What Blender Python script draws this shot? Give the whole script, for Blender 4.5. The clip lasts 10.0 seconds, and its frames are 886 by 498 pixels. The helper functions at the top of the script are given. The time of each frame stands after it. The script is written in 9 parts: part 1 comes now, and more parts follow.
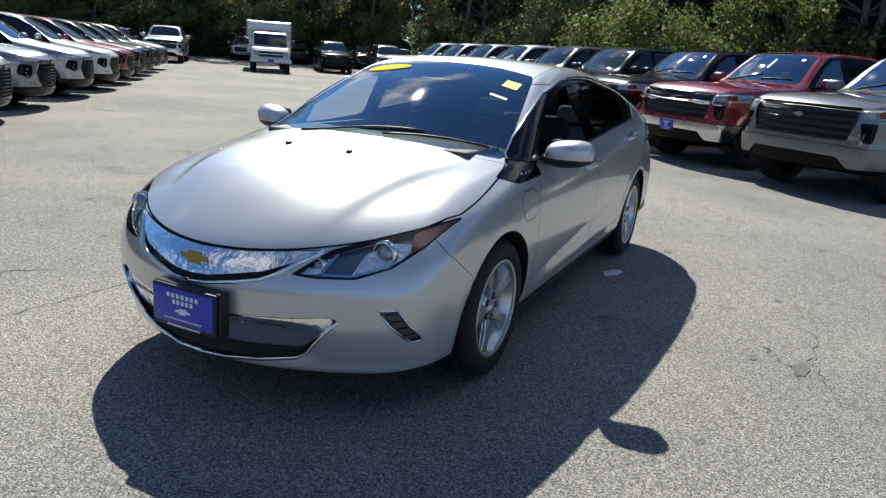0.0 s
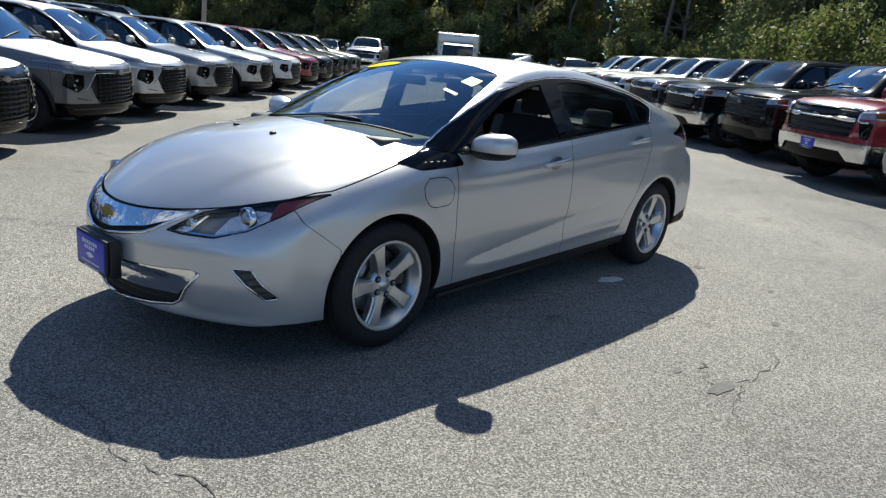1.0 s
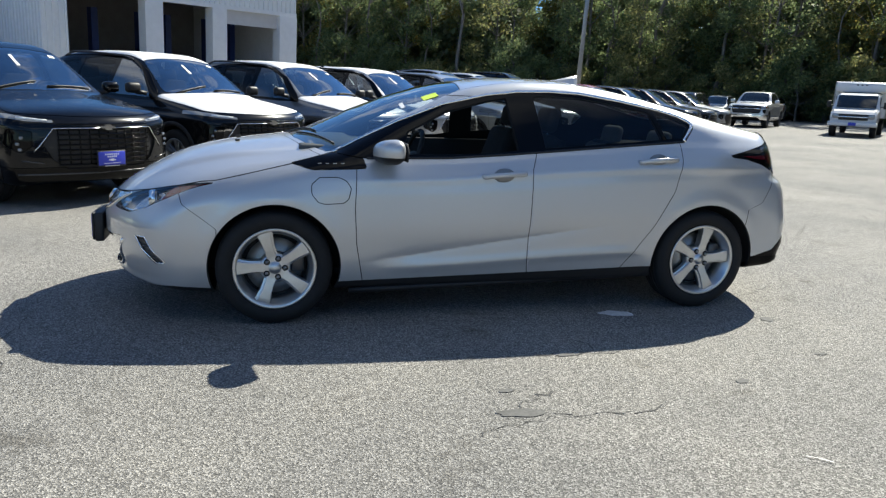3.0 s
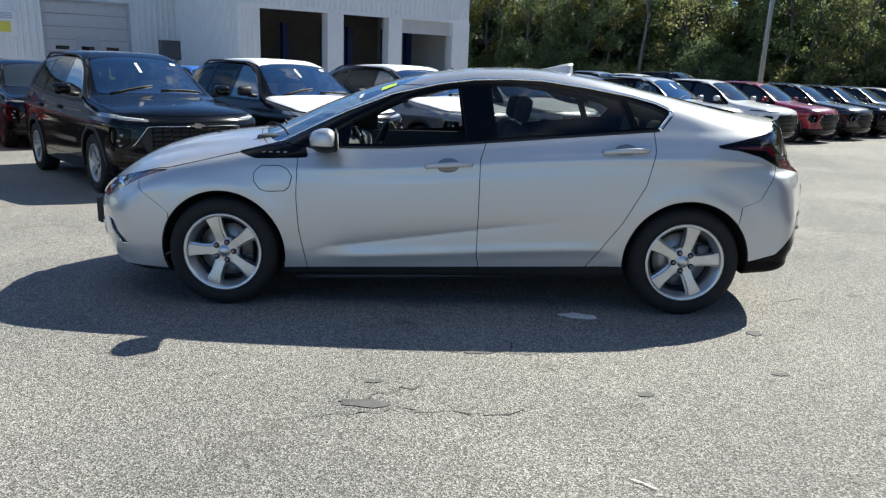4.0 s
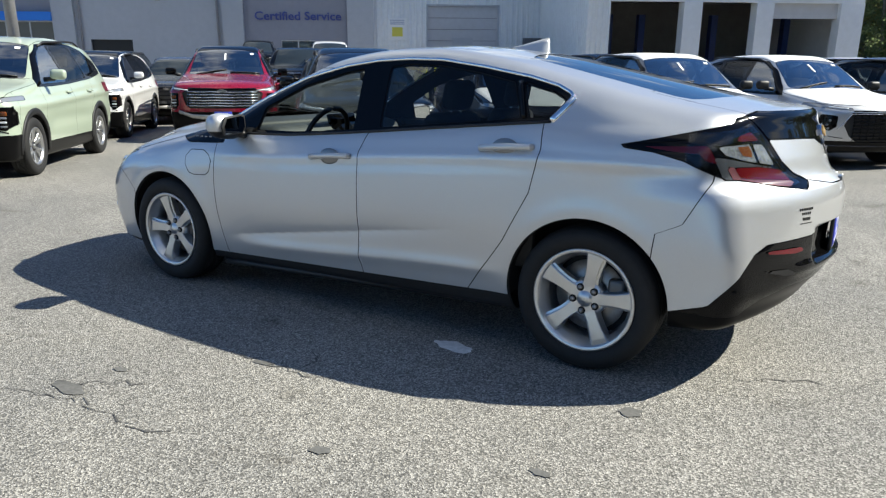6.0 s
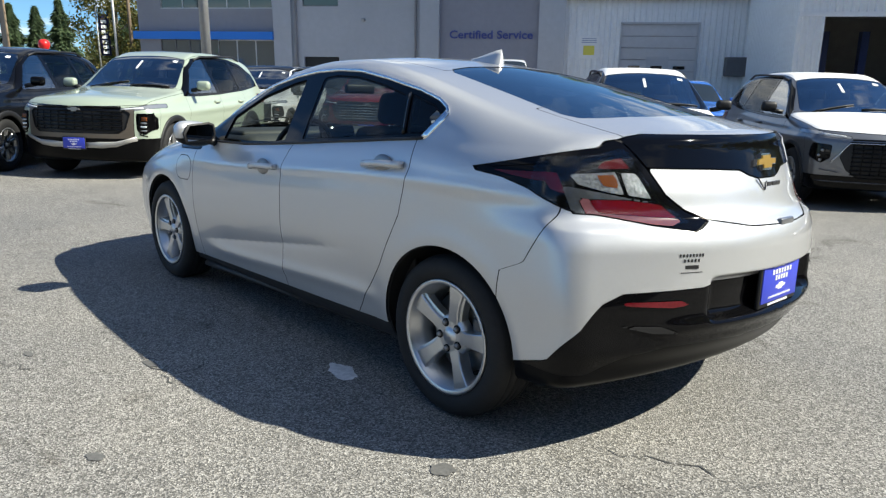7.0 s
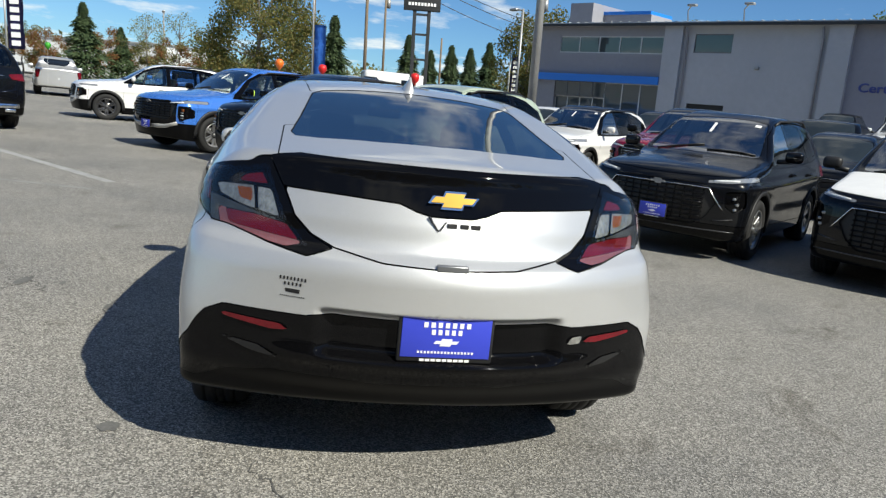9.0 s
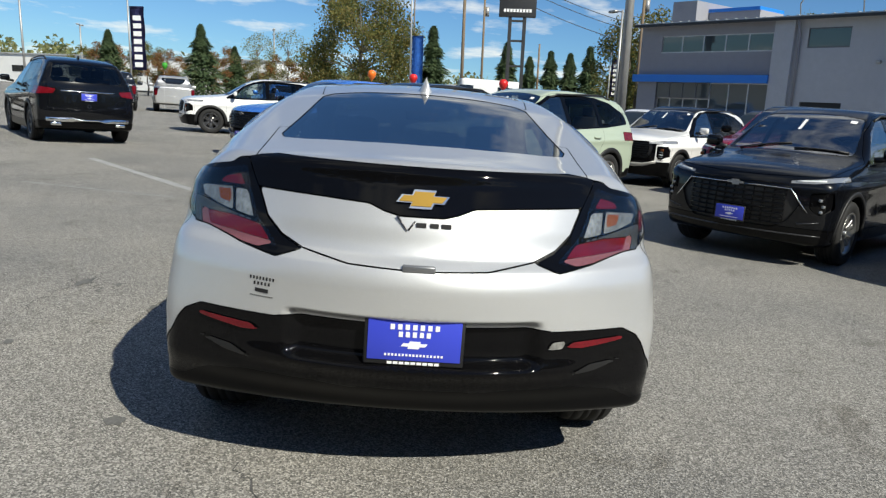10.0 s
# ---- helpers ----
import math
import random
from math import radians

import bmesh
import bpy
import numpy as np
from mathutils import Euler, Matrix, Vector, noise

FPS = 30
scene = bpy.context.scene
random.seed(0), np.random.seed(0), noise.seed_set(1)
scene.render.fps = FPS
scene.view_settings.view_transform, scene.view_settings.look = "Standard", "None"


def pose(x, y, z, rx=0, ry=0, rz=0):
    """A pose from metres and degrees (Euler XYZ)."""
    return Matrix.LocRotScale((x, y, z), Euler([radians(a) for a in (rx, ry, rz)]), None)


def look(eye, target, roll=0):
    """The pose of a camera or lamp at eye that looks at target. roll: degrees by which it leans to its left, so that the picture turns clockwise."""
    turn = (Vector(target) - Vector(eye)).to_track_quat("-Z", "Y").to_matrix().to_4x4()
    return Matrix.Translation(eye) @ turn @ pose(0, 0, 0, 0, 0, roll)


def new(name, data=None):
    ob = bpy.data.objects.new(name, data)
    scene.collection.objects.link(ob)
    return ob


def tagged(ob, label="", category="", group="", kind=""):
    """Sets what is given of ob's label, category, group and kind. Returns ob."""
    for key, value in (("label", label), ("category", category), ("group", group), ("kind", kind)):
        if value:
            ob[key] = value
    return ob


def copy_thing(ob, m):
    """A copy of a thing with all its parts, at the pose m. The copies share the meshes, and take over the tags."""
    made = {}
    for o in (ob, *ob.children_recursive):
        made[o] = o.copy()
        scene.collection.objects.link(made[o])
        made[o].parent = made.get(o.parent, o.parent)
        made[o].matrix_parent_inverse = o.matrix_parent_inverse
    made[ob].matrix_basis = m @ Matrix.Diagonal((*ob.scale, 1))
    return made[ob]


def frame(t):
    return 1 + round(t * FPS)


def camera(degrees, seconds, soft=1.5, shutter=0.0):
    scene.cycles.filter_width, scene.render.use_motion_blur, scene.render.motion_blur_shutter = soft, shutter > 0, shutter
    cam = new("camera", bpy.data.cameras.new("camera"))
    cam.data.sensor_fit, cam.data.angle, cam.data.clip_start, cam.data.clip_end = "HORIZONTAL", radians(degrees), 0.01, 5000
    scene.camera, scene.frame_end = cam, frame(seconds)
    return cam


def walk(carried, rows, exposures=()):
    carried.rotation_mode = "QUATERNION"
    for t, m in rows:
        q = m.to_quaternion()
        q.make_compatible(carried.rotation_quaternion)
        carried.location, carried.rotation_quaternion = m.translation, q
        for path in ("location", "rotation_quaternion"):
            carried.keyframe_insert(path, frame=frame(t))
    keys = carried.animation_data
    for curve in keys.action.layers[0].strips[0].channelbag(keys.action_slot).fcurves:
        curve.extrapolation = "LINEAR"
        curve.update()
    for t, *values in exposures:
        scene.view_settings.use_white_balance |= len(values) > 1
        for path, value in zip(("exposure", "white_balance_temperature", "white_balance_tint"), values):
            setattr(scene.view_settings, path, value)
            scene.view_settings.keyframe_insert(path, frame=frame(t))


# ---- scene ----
cam = camera(63.5, 10.0, 1.3)
# seconds, eye, turn; the lot's pavement is z = 0
ROWS = [
    (0.0, -4.250, -1.981, 1.420, 74.87, -4.07, -63.07),
    (0.5, -3.969, -2.634, 1.409, 74.75, -4.63, -54.97),
    (1.0, -3.640, -3.260, 1.436, 74.64, -4.79, -46.81),
    (1.5, -3.217, -3.820, 1.427, 75.00, -4.48, -38.65),
    (2.0, -2.703, -4.280, 1.445, 75.84, -3.84, -30.46),
    (2.5, -2.105, -4.621, 1.389, 76.88, -3.12, -22.25),
    (4.0, -0.027, -4.935, 1.284, 77.34, -1.23, 0.73),
    (4.5, 0.652, -4.816, 1.266, 76.80, -1.06, 8.16),
    (5.0, 1.265, -4.516, 1.280, 76.39, -0.96, 15.65),
    (6.5, 2.844, -3.225, 1.245, 77.04, -0.68, 39.45),
    (7.0, 3.286, -2.672, 1.252, 77.66, -1.55, 47.73),
    (7.5, 3.736, -2.101, 1.309, 78.17, -3.04, 56.30),
    (8.0, 4.074, -1.519, 1.332, 78.57, -4.65, 64.80),
    (8.5, 4.324, -0.969, 1.337, 78.81, -5.72, 72.91),
    (9.0, 4.407, -0.474, 1.324, 78.96, -5.86, 79.84),
    (9.5, 4.428, -0.138, 1.326, 78.97, -5.27, 84.89),
    (10.0, 4.389, -0.040, 1.324, 78.85, -4.29, 87.93),
]
walk(cam, [(t, pose(x, y, z, rx, ry, rz)) for t, x, y, z, rx, ry, rz in ROWS],
     [(0.0, 0.62, 6750, 4), (2.5, 0.78, 6750, 4), (4.5, 0.92, 6750, 4), (6.5, 0.90, 6800, 4), (7.5, 0.76, 6800, 4), (8.5, 0.56, 6850, 4), (9.5, 0.38, 6850, 4), (10.0, 0.36, 6850, 4)])

# ---------------------------------------------------------------- world and sun
# The pavement falls gently, so true plumb leans a little in this frame.
PLUMB = Vector((0.0184, -0.038, 0.999)).normalized()
LEAN = Vector((0, 0, 1)).rotation_difference(PLUMB).to_matrix().to_4x4()
SUN_AZ, SUN_EL = radians(37.7), radians(43.0)

world = bpy.data.worlds.new("sky")
scene.world = world
world.use_nodes = True
wn = world.node_tree.nodes
sky = wn.new("ShaderNodeTexSky")
sky.sky_type = "NISHITA"
sky.sun_disc = False
sky.sun_elevation = SUN_EL
sky.sun_rotation = radians(90) - SUN_AZ
sky.air_density, sky.dust_density, sky.ozone_density, sky.altitude = 1.0, 0.0, 3.0, 800
wl = world.node_tree.links.new
# fair-weather clouds in the blue
coord = wn.new("ShaderNodeTexCoord")
axes = wn.new("ShaderNodeSeparateXYZ")
wl(coord.outputs["Generated"], axes.inputs[0])
lift = wn.new("ShaderNodeMath")
lift.operation = "MAXIMUM"
lift.inputs[1].default_value = 0.0
wl(axes.outputs[2], lift.inputs[0])
lift2 = wn.new("ShaderNodeMath")
lift2.inputs[1].default_value = 0.10
wl(lift.outputs[0], lift2.inputs[0])
plane = wn.new("ShaderNodeCombineXYZ")
for i in (0, 1):
    ratio = wn.new("ShaderNodeMath")
    ratio.operation = "DIVIDE"
    wl(axes.outputs[i], ratio.inputs[0])
    wl(lift2.outputs[0], ratio.inputs[1])
    wl(ratio.outputs[0], plane.inputs[i])
puff = wn.new("ShaderNodeTexNoise")
puff.inputs["Scale"].default_value, puff.inputs["Detail"].default_value, puff.inputs["Roughness"].default_value = 1.1, 8.0, 0.58
wl(plane.outputs[0], puff.inputs["Vector"])
cover = wn.new("ShaderNodeMapRange")
cover.inputs["From Min"].default_value, cover.inputs["From Max"].default_value, cover.inputs["To Max"].default_value = 0.53, 0.69, 0.9
wl(puff.outputs["Fac"], cover.inputs["Value"])
blend = wn.new("ShaderNodeMix")
blend.data_type = "RGBA"
blend.inputs[7].default_value = (9.0, 9.0, 9.0, 1)
wl(cover.outputs[0], blend.inputs[0])
deep = wn.new("ShaderNodeMix")
deep.data_type, deep.blend_type = "RGBA", "MULTIPLY"
deep.inputs[0].default_value = 1.0
deep.inputs[7].default_value = (0.44, 0.66, 0.92, 1)
wl(sky.outputs[0], deep.inputs[6])
wl(deep.outputs[2], blend.inputs[6])
wl(blend.outputs[2], wn["Background"].inputs[0])
wn["Background"].inputs[1].default_value = 0.088

sun = new("sun", bpy.data.lights.new("sun", "SUN"))
sun.data.energy, sun.data.angle, sun.data.color = 5.0, radians(0.53), (1.0, 0.965, 0.90)
sun_dir = Vector((math.cos(SUN_AZ) * math.cos(SUN_EL), math.sin(SUN_AZ) * math.cos(SUN_EL), math.sin(SUN_EL)))
sun.matrix_world = look(sun_dir * 60, (0, 0, 0))

# ---------------------------------------------------------------- materials
def nodes_of(name):
    m = bpy.data.materials.new(name)
    m.use_nodes = True
    t = m.node_tree
    return m, t, t.nodes["Principled BSDF"]


def put(t, kind, **given):
    n = t.nodes.new(kind)
    for k, v in given.items():
        if k in n.inputs:
            n.inputs[k].default_value = v
    return n


def plain(name, color, rough=0.5, metal=0.0, coat=0.0, vary=0.0, scale=30.0, bump=0.0, spec=0.5, bump_scale=None):
    """A surface with fine two-scale variation in colour, gloss and relief."""
    m, t, b = nodes_of(name)
    b.inputs["Base Color"].default_value = (*color, 1)
    b.inputs["Roughness"].default_value = rough
    b.inputs["Metallic"].default_value = metal
    b.inputs["Coat Weight"].default_value = coat
    b.inputs["Coat Roughness"].default_value = 0.04
    b.inputs["Specular IOR Level"].default_value = spec
    if vary or bump:
        tc = t.nodes.new("ShaderNodeTexCoord")
        n1 = put(t, "ShaderNodeTexNoise", Scale=scale, Detail=6.0, Roughness=0.65)
        n2 = put(t, "ShaderNodeTexNoise", Scale=scale * 0.09, Detail=4.0, Roughness=0.6)
        t.links.new(tc.outputs["Object"], n1.inputs["Vector"])
        t.links.new(tc.outputs["Object"], n2.inputs["Vector"])
        if vary:
            mul = t.nodes.new("ShaderNodeMath")
            mul.operation = "MULTIPLY"
            t.links.new(n1.outputs["Fac"], mul.inputs[0])
            t.links.new(n2.outputs["Fac"], mul.inputs[1])
            ramp = t.nodes.new("ShaderNodeValToRGB")
            ramp.color_ramp.elements[0].position, ramp.color_ramp.elements[1].position = 0.12, 0.42
            ramp.color_ramp.elements[0].color = (*[c * (1 - vary) for c in color], 1)
            ramp.color_ramp.elements[1].color = (*[min(1, c * (1 + vary * 0.6)) for c in color], 1)
            t.links.new(mul.outputs[0], ramp.inputs[0])
            t.links.new(ramp.outputs[0], b.inputs["Base Color"])
            rr = put(t, "ShaderNodeMapRange")
            rr.inputs["To Min"].default_value, rr.inputs["To Max"].default_value = max(0.02, rough - 0.1 * vary), min(1, rough + 0.25 * vary)
            t.links.new(n2.outputs["Fac"], rr.inputs["Value"])
            t.links.new(rr.outputs[0], b.inputs["Roughness"])
        if bump:
            bp = put(t, "ShaderNodeBump", Strength=bump, Distance=0.01)
            if bump_scale:
                n3 = put(t, "ShaderNodeTexNoise", Scale=bump_scale, Detail=4.0)
                t.links.new(tc.outputs["Object"], n3.inputs["Vector"])
                t.links.new(n3.outputs["Fac"], bp.inputs["Height"])
            else:
                t.links.new(n1.outputs["Fac"], bp.inputs["Height"])
            t.links.new(bp.outputs["Normal"], b.inputs["Normal"])
    return m


def car_paint(name, color, flake=0.0, rough=0.28):
    """Clear-coated paint; flake: how metallic the base coat is."""
    m, t, b = nodes_of(name)
    b.inputs["Metallic"].default_value = flake
    b.inputs["Roughness"].default_value = rough
    b.inputs["Coat Weight"].default_value = 1.0
    b.inputs["Coat Roughness"].default_value = 0.012
    b.inputs["Coat IOR"].default_value = 1.5
    tc = t.nodes.new("ShaderNodeTexCoord")
    fl = put(t, "ShaderNodeTexVoronoi", Scale=900.0)
    dust = put(t, "ShaderNodeTexNoise", Scale=2.5, Detail=7.0, Roughness=0.7)
    t.links.new(tc.outputs["Object"], fl.inputs["Vector"])
    t.links.new(tc.outputs["Object"], dust.inputs["Vector"])
    mix = t.nodes.new("ShaderNodeMix")
    mix.data_type = "RGBA"
    mix.inputs[6].default_value = (*[c * (1 - 0.12 * flake) for c in color], 1)
    mix.inputs[7].default_value = (*[min(1, c * (1 + 0.15 * flake)) for c in color], 1)
    t.links.new(fl.outputs["Color"], mix.inputs[0])
    t.links.new(mix.outputs[2], b.inputs["Base Color"])
    rr = put(t, "ShaderNodeMapRange")
    rr.inputs["To Min"].default_value, rr.inputs["To Max"].default_value = rough - 0.04, rough + 0.08
    t.links.new(dust.outputs["Fac"], rr.inputs["Value"])
    t.links.new(rr.outputs[0], b.inputs["Roughness"])
    return m


def glass(name, tint, base=0.05, power=4.0, rough=0.02):
    """Thin tinted automotive glass: it lets light through and mirrors the sky."""
    m, t, b = nodes_of(name)
    out = t.nodes["Material Output"]
    tr = t.nodes.new("ShaderNodeBsdfTransparent")
    tr.inputs[0].default_value = (*tint, 1)
    gl = t.nodes.new("ShaderNodeBsdfGlossy")
    gl.inputs["Roughness"].default_value = rough
    lw = put(t, "ShaderNodeLayerWeight", Blend=0.5)
    pw = t.nodes.new("ShaderNodeMath")
    pw.operation = "POWER"
    pw.inputs[1].default_value = power
    t.links.new(lw.outputs["Facing"], pw.inputs[0])
    fr = t.nodes.new("ShaderNodeMath")
    fr.operation = "MULTIPLY_ADD"
    fr.inputs[1].default_value, fr.inputs[2].default_value = 1 - base, base
    t.links.new(pw.outputs[0], fr.inputs[0])
    mx = t.nodes.new("ShaderNodeMixShader")
    t.links.new(fr.outputs[0], mx.inputs[0])
    t.links.new(tr.outputs[0], mx.inputs[1])
    t.links.new(gl.outputs[0], mx.inputs[2])
    t.links.new(mx.outputs[0], out.inputs[0])
    return m


def asphalt():
    m, t, b = nodes_of("asphalt")
    tc = t.nodes.new("ShaderNodeTexCoord")
    L = t.links.new
    grit = put(t, "ShaderNodeTexVoronoi", Scale=165.0)
    fine = put(t, "ShaderNodeTexNoise", Scale=240.0, Detail=5.0, Roughness=0.7)
    blot = put(t, "ShaderNodeTexNoise", Scale=0.35, Detail=8.0, Roughness=0.62)
    stain = put(t, "ShaderNodeTexNoise", Scale=1.7, Detail=9.0, Roughness=0.7, Distortion=0.6)
    for n in (grit, fine, blot, stain):
        L(tc.outputs["Object"], n.inputs["Vector"])
    stones = t.nodes.new("ShaderNodeValToRGB")
    e = stones.color_ramp.elements
    e[0].position, e[0].color = 0.10, (0.068, 0.068, 0.066, 1)
    e[1].position, e[1].color = 0.90, (0.44, 0.434, 0.415, 1)
    mid = e.new(0.5)
    mid.color = (0.185, 0.182, 0.172, 1)
    L(grit.outputs["Color"], stones.inputs[0])
    m1 = t.nodes.new("ShaderNodeMix")
    m1.data_type, m1.blend_type = "RGBA", "MULTIPLY"
    m1.inputs[0].default_value = 0.75
    fr = t.nodes.new("ShaderNodeValToRGB")
    fr.color_ramp.elements[0].position, fr.color_ramp.elements[0].color = 0.32, (0.66, 0.66, 0.66, 1)
    fr.color_ramp.elements[1].position, fr.color_ramp.elements[1].color = 0.66, (1.2, 1.2, 1.2, 1)
    L(fine.outputs["Fac"], fr.inputs[0])
    L(stones.outputs[0], m1.inputs[6])
    L(fr.outputs[0], m1.inputs[7])
    m2 = t.nodes.new("ShaderNodeMix")
    m2.data_type, m2.blend_type = "RGBA", "MULTIPLY"
    m2.inputs[0].default_value = 1.0
    br = t.nodes.new("ShaderNodeValToRGB")
    br.color_ramp.elements[0].position, br.color_ramp.elements[0].color = 0.3, (0.70, 0.695, 0.70, 1)
    br.color_ramp.elements[1].position, br.color_ramp.elements[1].color = 0.7, (1.24, 1.19, 1.12, 1)
    L(blot.outputs["Fac"], br.inputs[0])
    L(m1.outputs[2], m2.inputs[6])
    L(br.outputs[0], m2.inputs[7])
    m3 = t.nodes.new("ShaderNodeMix")
    m3.data_type, m3.blend_type = "RGBA", "MULTIPLY"
    m3.inputs[0].default_value = 1.0
    sr = t.nodes.new("ShaderNodeValToRGB")
    sr.color_ramp.elements[0].position, sr.color_ramp.elements[0].color = 0.31, (0.55, 0.53, 0.50, 1)
    sr.color_ramp.elements[1].position, sr.color_ramp.elements[1].color = 0.42, (1, 1, 1, 1)
    L(stain.outputs["Fac"], sr.inputs[0])
    L(m2.outputs[2], m3.inputs[6])
    L(sr.outputs[0], m3.inputs[7])
    L(m3.outputs[2], b.inputs["Base Color"])
    b.inputs["Roughness"].default_value = 0.88
    bp = put(t, "ShaderNodeBump", Strength=0.6, Distance=0.006)
    L(grit.outputs["Distance"], bp.inputs["Height"])
    L(bp.outputs["Normal"], b.inputs["Normal"])
    return m


M = {}
M["asphalt"] = asphalt()
M["silver"] = car_paint("silver_paint", (0.58, 0.585, 0.59), 0.55, 0.35)
M["black_paint"] = car_paint("black_paint", (0.004, 0.0045, 0.006), 0.0, 0.2)
M["black_paint"].node_tree.nodes["Principled BSDF"].inputs["Coat Weight"].default_value = 0.55
M["black_paint"].node_tree.nodes["Principled BSDF"].inputs["Specular IOR Level"].default_value = 0.08
M["navy_paint"] = car_paint("dark_grey_paint", (0.018, 0.021, 0.028), 0.3, 0.25)
M["white_paint"] = car_paint("white_paint", (0.70, 0.70, 0.695), 0.0, 0.3)
M["grey_paint"] = car_paint("grey_paint", (0.30, 0.31, 0.32), 0.6, 0.3)
M["red_paint"] = car_paint("red_paint", (0.24, 0.004, 0.024), 0.12, 0.25)
M["green_paint"] = car_paint("pale_green_paint", (0.36, 0.42, 0.33), 0.0, 0.3)
M["blue_paint"] = car_paint("blue_paint", (0.05, 0.18, 0.60), 0.2, 0.25)
M["brown_paint"] = car_paint("dark_maroon_paint", (0.10, 0.02, 0.03), 0.3, 0.25)
M["film"] = plain("white_film", (0.74, 0.74, 0.74), 0.45, vary=0.10, scale=6, bump=0.15)
M["gloss_black"] = plain("gloss_black", (0.003, 0.003, 0.0035), 0.04, spec=0.20)
M["trim"] = plain("black_plastic", (0.011, 0.011, 0.012), 0.5, vary=0.25, scale=60, bump=0.03)
M["dark"] = plain("dark_inner", (0.010, 0.010, 0.011), 0.8)
M["rubber"] = plain("tyre_rubber", (0.010, 0.010, 0.0105), 0.75, vary=0.35, scale=40, bump=0.05)
M["alloy"] = plain("silver_alloy", (0.62, 0.63, 0.64), 0.32, metal=0.9, vary=0.08, scale=20)
M["dark_alloy"] = plain("dark_alloy", (0.10, 0.10, 0.105), 0.35, metal=0.8)
M["steel"] = plain("brake_steel", (0.35, 0.34, 0.33), 0.4, metal=0.9, vary=0.2, scale=50)
M["chrome"] = plain("chrome", (0.85, 0.86, 0.87), 0.06, metal=1.0)
M["satin_chrome"] = plain("satin_chrome", (0.86, 0.87, 0.88), 0.12, metal=1.0, bump=0.8, bump_scale=14)
M["gold"] = plain("gold_emblem", (0.52, 0.31, 0.06), 0.3, metal=0.7)
M["glass"] = glass("window_glass", (0.74, 0.82, 0.79), 0.15, 2.3)
M["glass_dark"] = glass("privacy_glass", (0.19, 0.21, 0.215), 0.05, 2.4, 0.01)
M["screen"] = glass("reflecting_windshield", (0.50, 0.55, 0.54), 0.24, 1.8)
M["glass_mid"] = glass("tinted_side_glass", (0.46, 0.49, 0.485), 0.045, 6.0)
M["glass_black"] = plain("dark_car_glass", (0.010, 0.012, 0.014), 0.03, spec=0.9)
M["lens"] = glass("clear_lens", (0.90, 0.92, 0.93))
M["red_lens"] = plain("red_lens", (0.13, 0.004, 0.009), 0.10, spec=0.5, vary=0.35, scale=90)
M["dark_red_lens"] = plain("smoked_red_lens", (0.085, 0.004, 0.008), 0.08)
M["smoke_lens"] = plain("smoked_clear_lens", (0.46, 0.46, 0.44), 0.16, metal=0.6, vary=0.7, scale=70, bump=0.4, bump_scale=90)
M["amber"] = plain("amber_lens", (0.20, 0.055, 0.010), 0.22, vary=0.4, scale=80)
M["plate_blue"] = plain("blue_plate", (0.035, 0.055, 0.50), 0.4)
M["white"] = plain("white_print", (0.80, 0.80, 0.80), 0.5)
M["yellow"] = plain("yellow_sticker", (0.80, 0.60, 0.03), 0.9, spec=0.05)
M["lime"] = plain("lime_sticker", (0.66, 0.85, 0.08), 0.5)
M["dash"] = plain("grey_dash", (0.07, 0.075, 0.075), 0.6, vary=0.2, scale=90, bump=0.15)
M["seat"] = plain("dark_cloth", (0.030, 0.030, 0.032), 0.85, vary=0.3, scale=120, bump=0.2)
M["seat_light"] = plain("grey_cloth", (0.30, 0.29, 0.28), 0.85, vary=0.2, scale=120, bump=0.2)
M["wall_white"] = plain("painted_wall", (0.46, 0.47, 0.50), 0.7, vary=0.08, scale=3, bump=0.04)
M["bay_white"] = plain("bay_white_paint", (0.76, 0.77, 0.79), 0.6, vary=0.08, scale=3, bump=0.04)
M["wall_grey"] = plain("grey_cladding", (0.28, 0.28, 0.31), 0.6, vary=0.08, scale=3)
M["wall_mauve"] = plain("grey_recess_wall", (0.29, 0.29, 0.335), 0.7, vary=0.08, scale=3)
M["corrugated"] = plain("white_metal_siding", (0.78, 0.79, 0.80), 0.45, vary=0.08, scale=5)
M["stripe_blue"] = plain("blue_band", (0.012, 0.19, 0.68), 0.4)
M["text_blue"] = plain("blue_lettering", (0.06, 0.08, 0.28), 0.45)
M["valance"] = plain("black_valance", (0.004, 0.004, 0.0043), 0.28, spec=0.10)
M["med_paint"] = car_paint("medium_grey_paint", (0.17, 0.175, 0.185), 0.5, 0.3)
M["lamp_mesh"] = plain("dark_lamp_mesh", (0.10, 0.105, 0.11), 0.3, metal=0.6, vary=0.4, scale=120, bump=0.3)
M["galv"] = plain("galvanised_pole", (0.38, 0.38, 0.375), 0.45, metal=0.5, vary=0.15, scale=15)
M["wood"] = plain("weathered_wood", (0.20, 0.15, 0.10), 0.85, vary=0.4, scale=8)
M["line"] = plain("worn_white_line", (0.33, 0.33, 0.32), 0.8, vary=0.35, scale=30, bump=0.2)
M["line_faint"] = plain("faint_line", (0.25, 0.25, 0.24), 0.85, vary=0.4, scale=30, bump=0.2)
M["crack"] = plain("tar_crack", (0.085, 0.083, 0.08), 0.9, vary=0.3)
M["oil"] = plain("oil_mark", (0.12, 0.118, 0.112), 0.8, vary=0.4, scale=60)
M["bronze"] = plain("dark_bronze_trim", (0.17, 0.145, 0.12), 0.35, metal=0.6, vary=0.1)
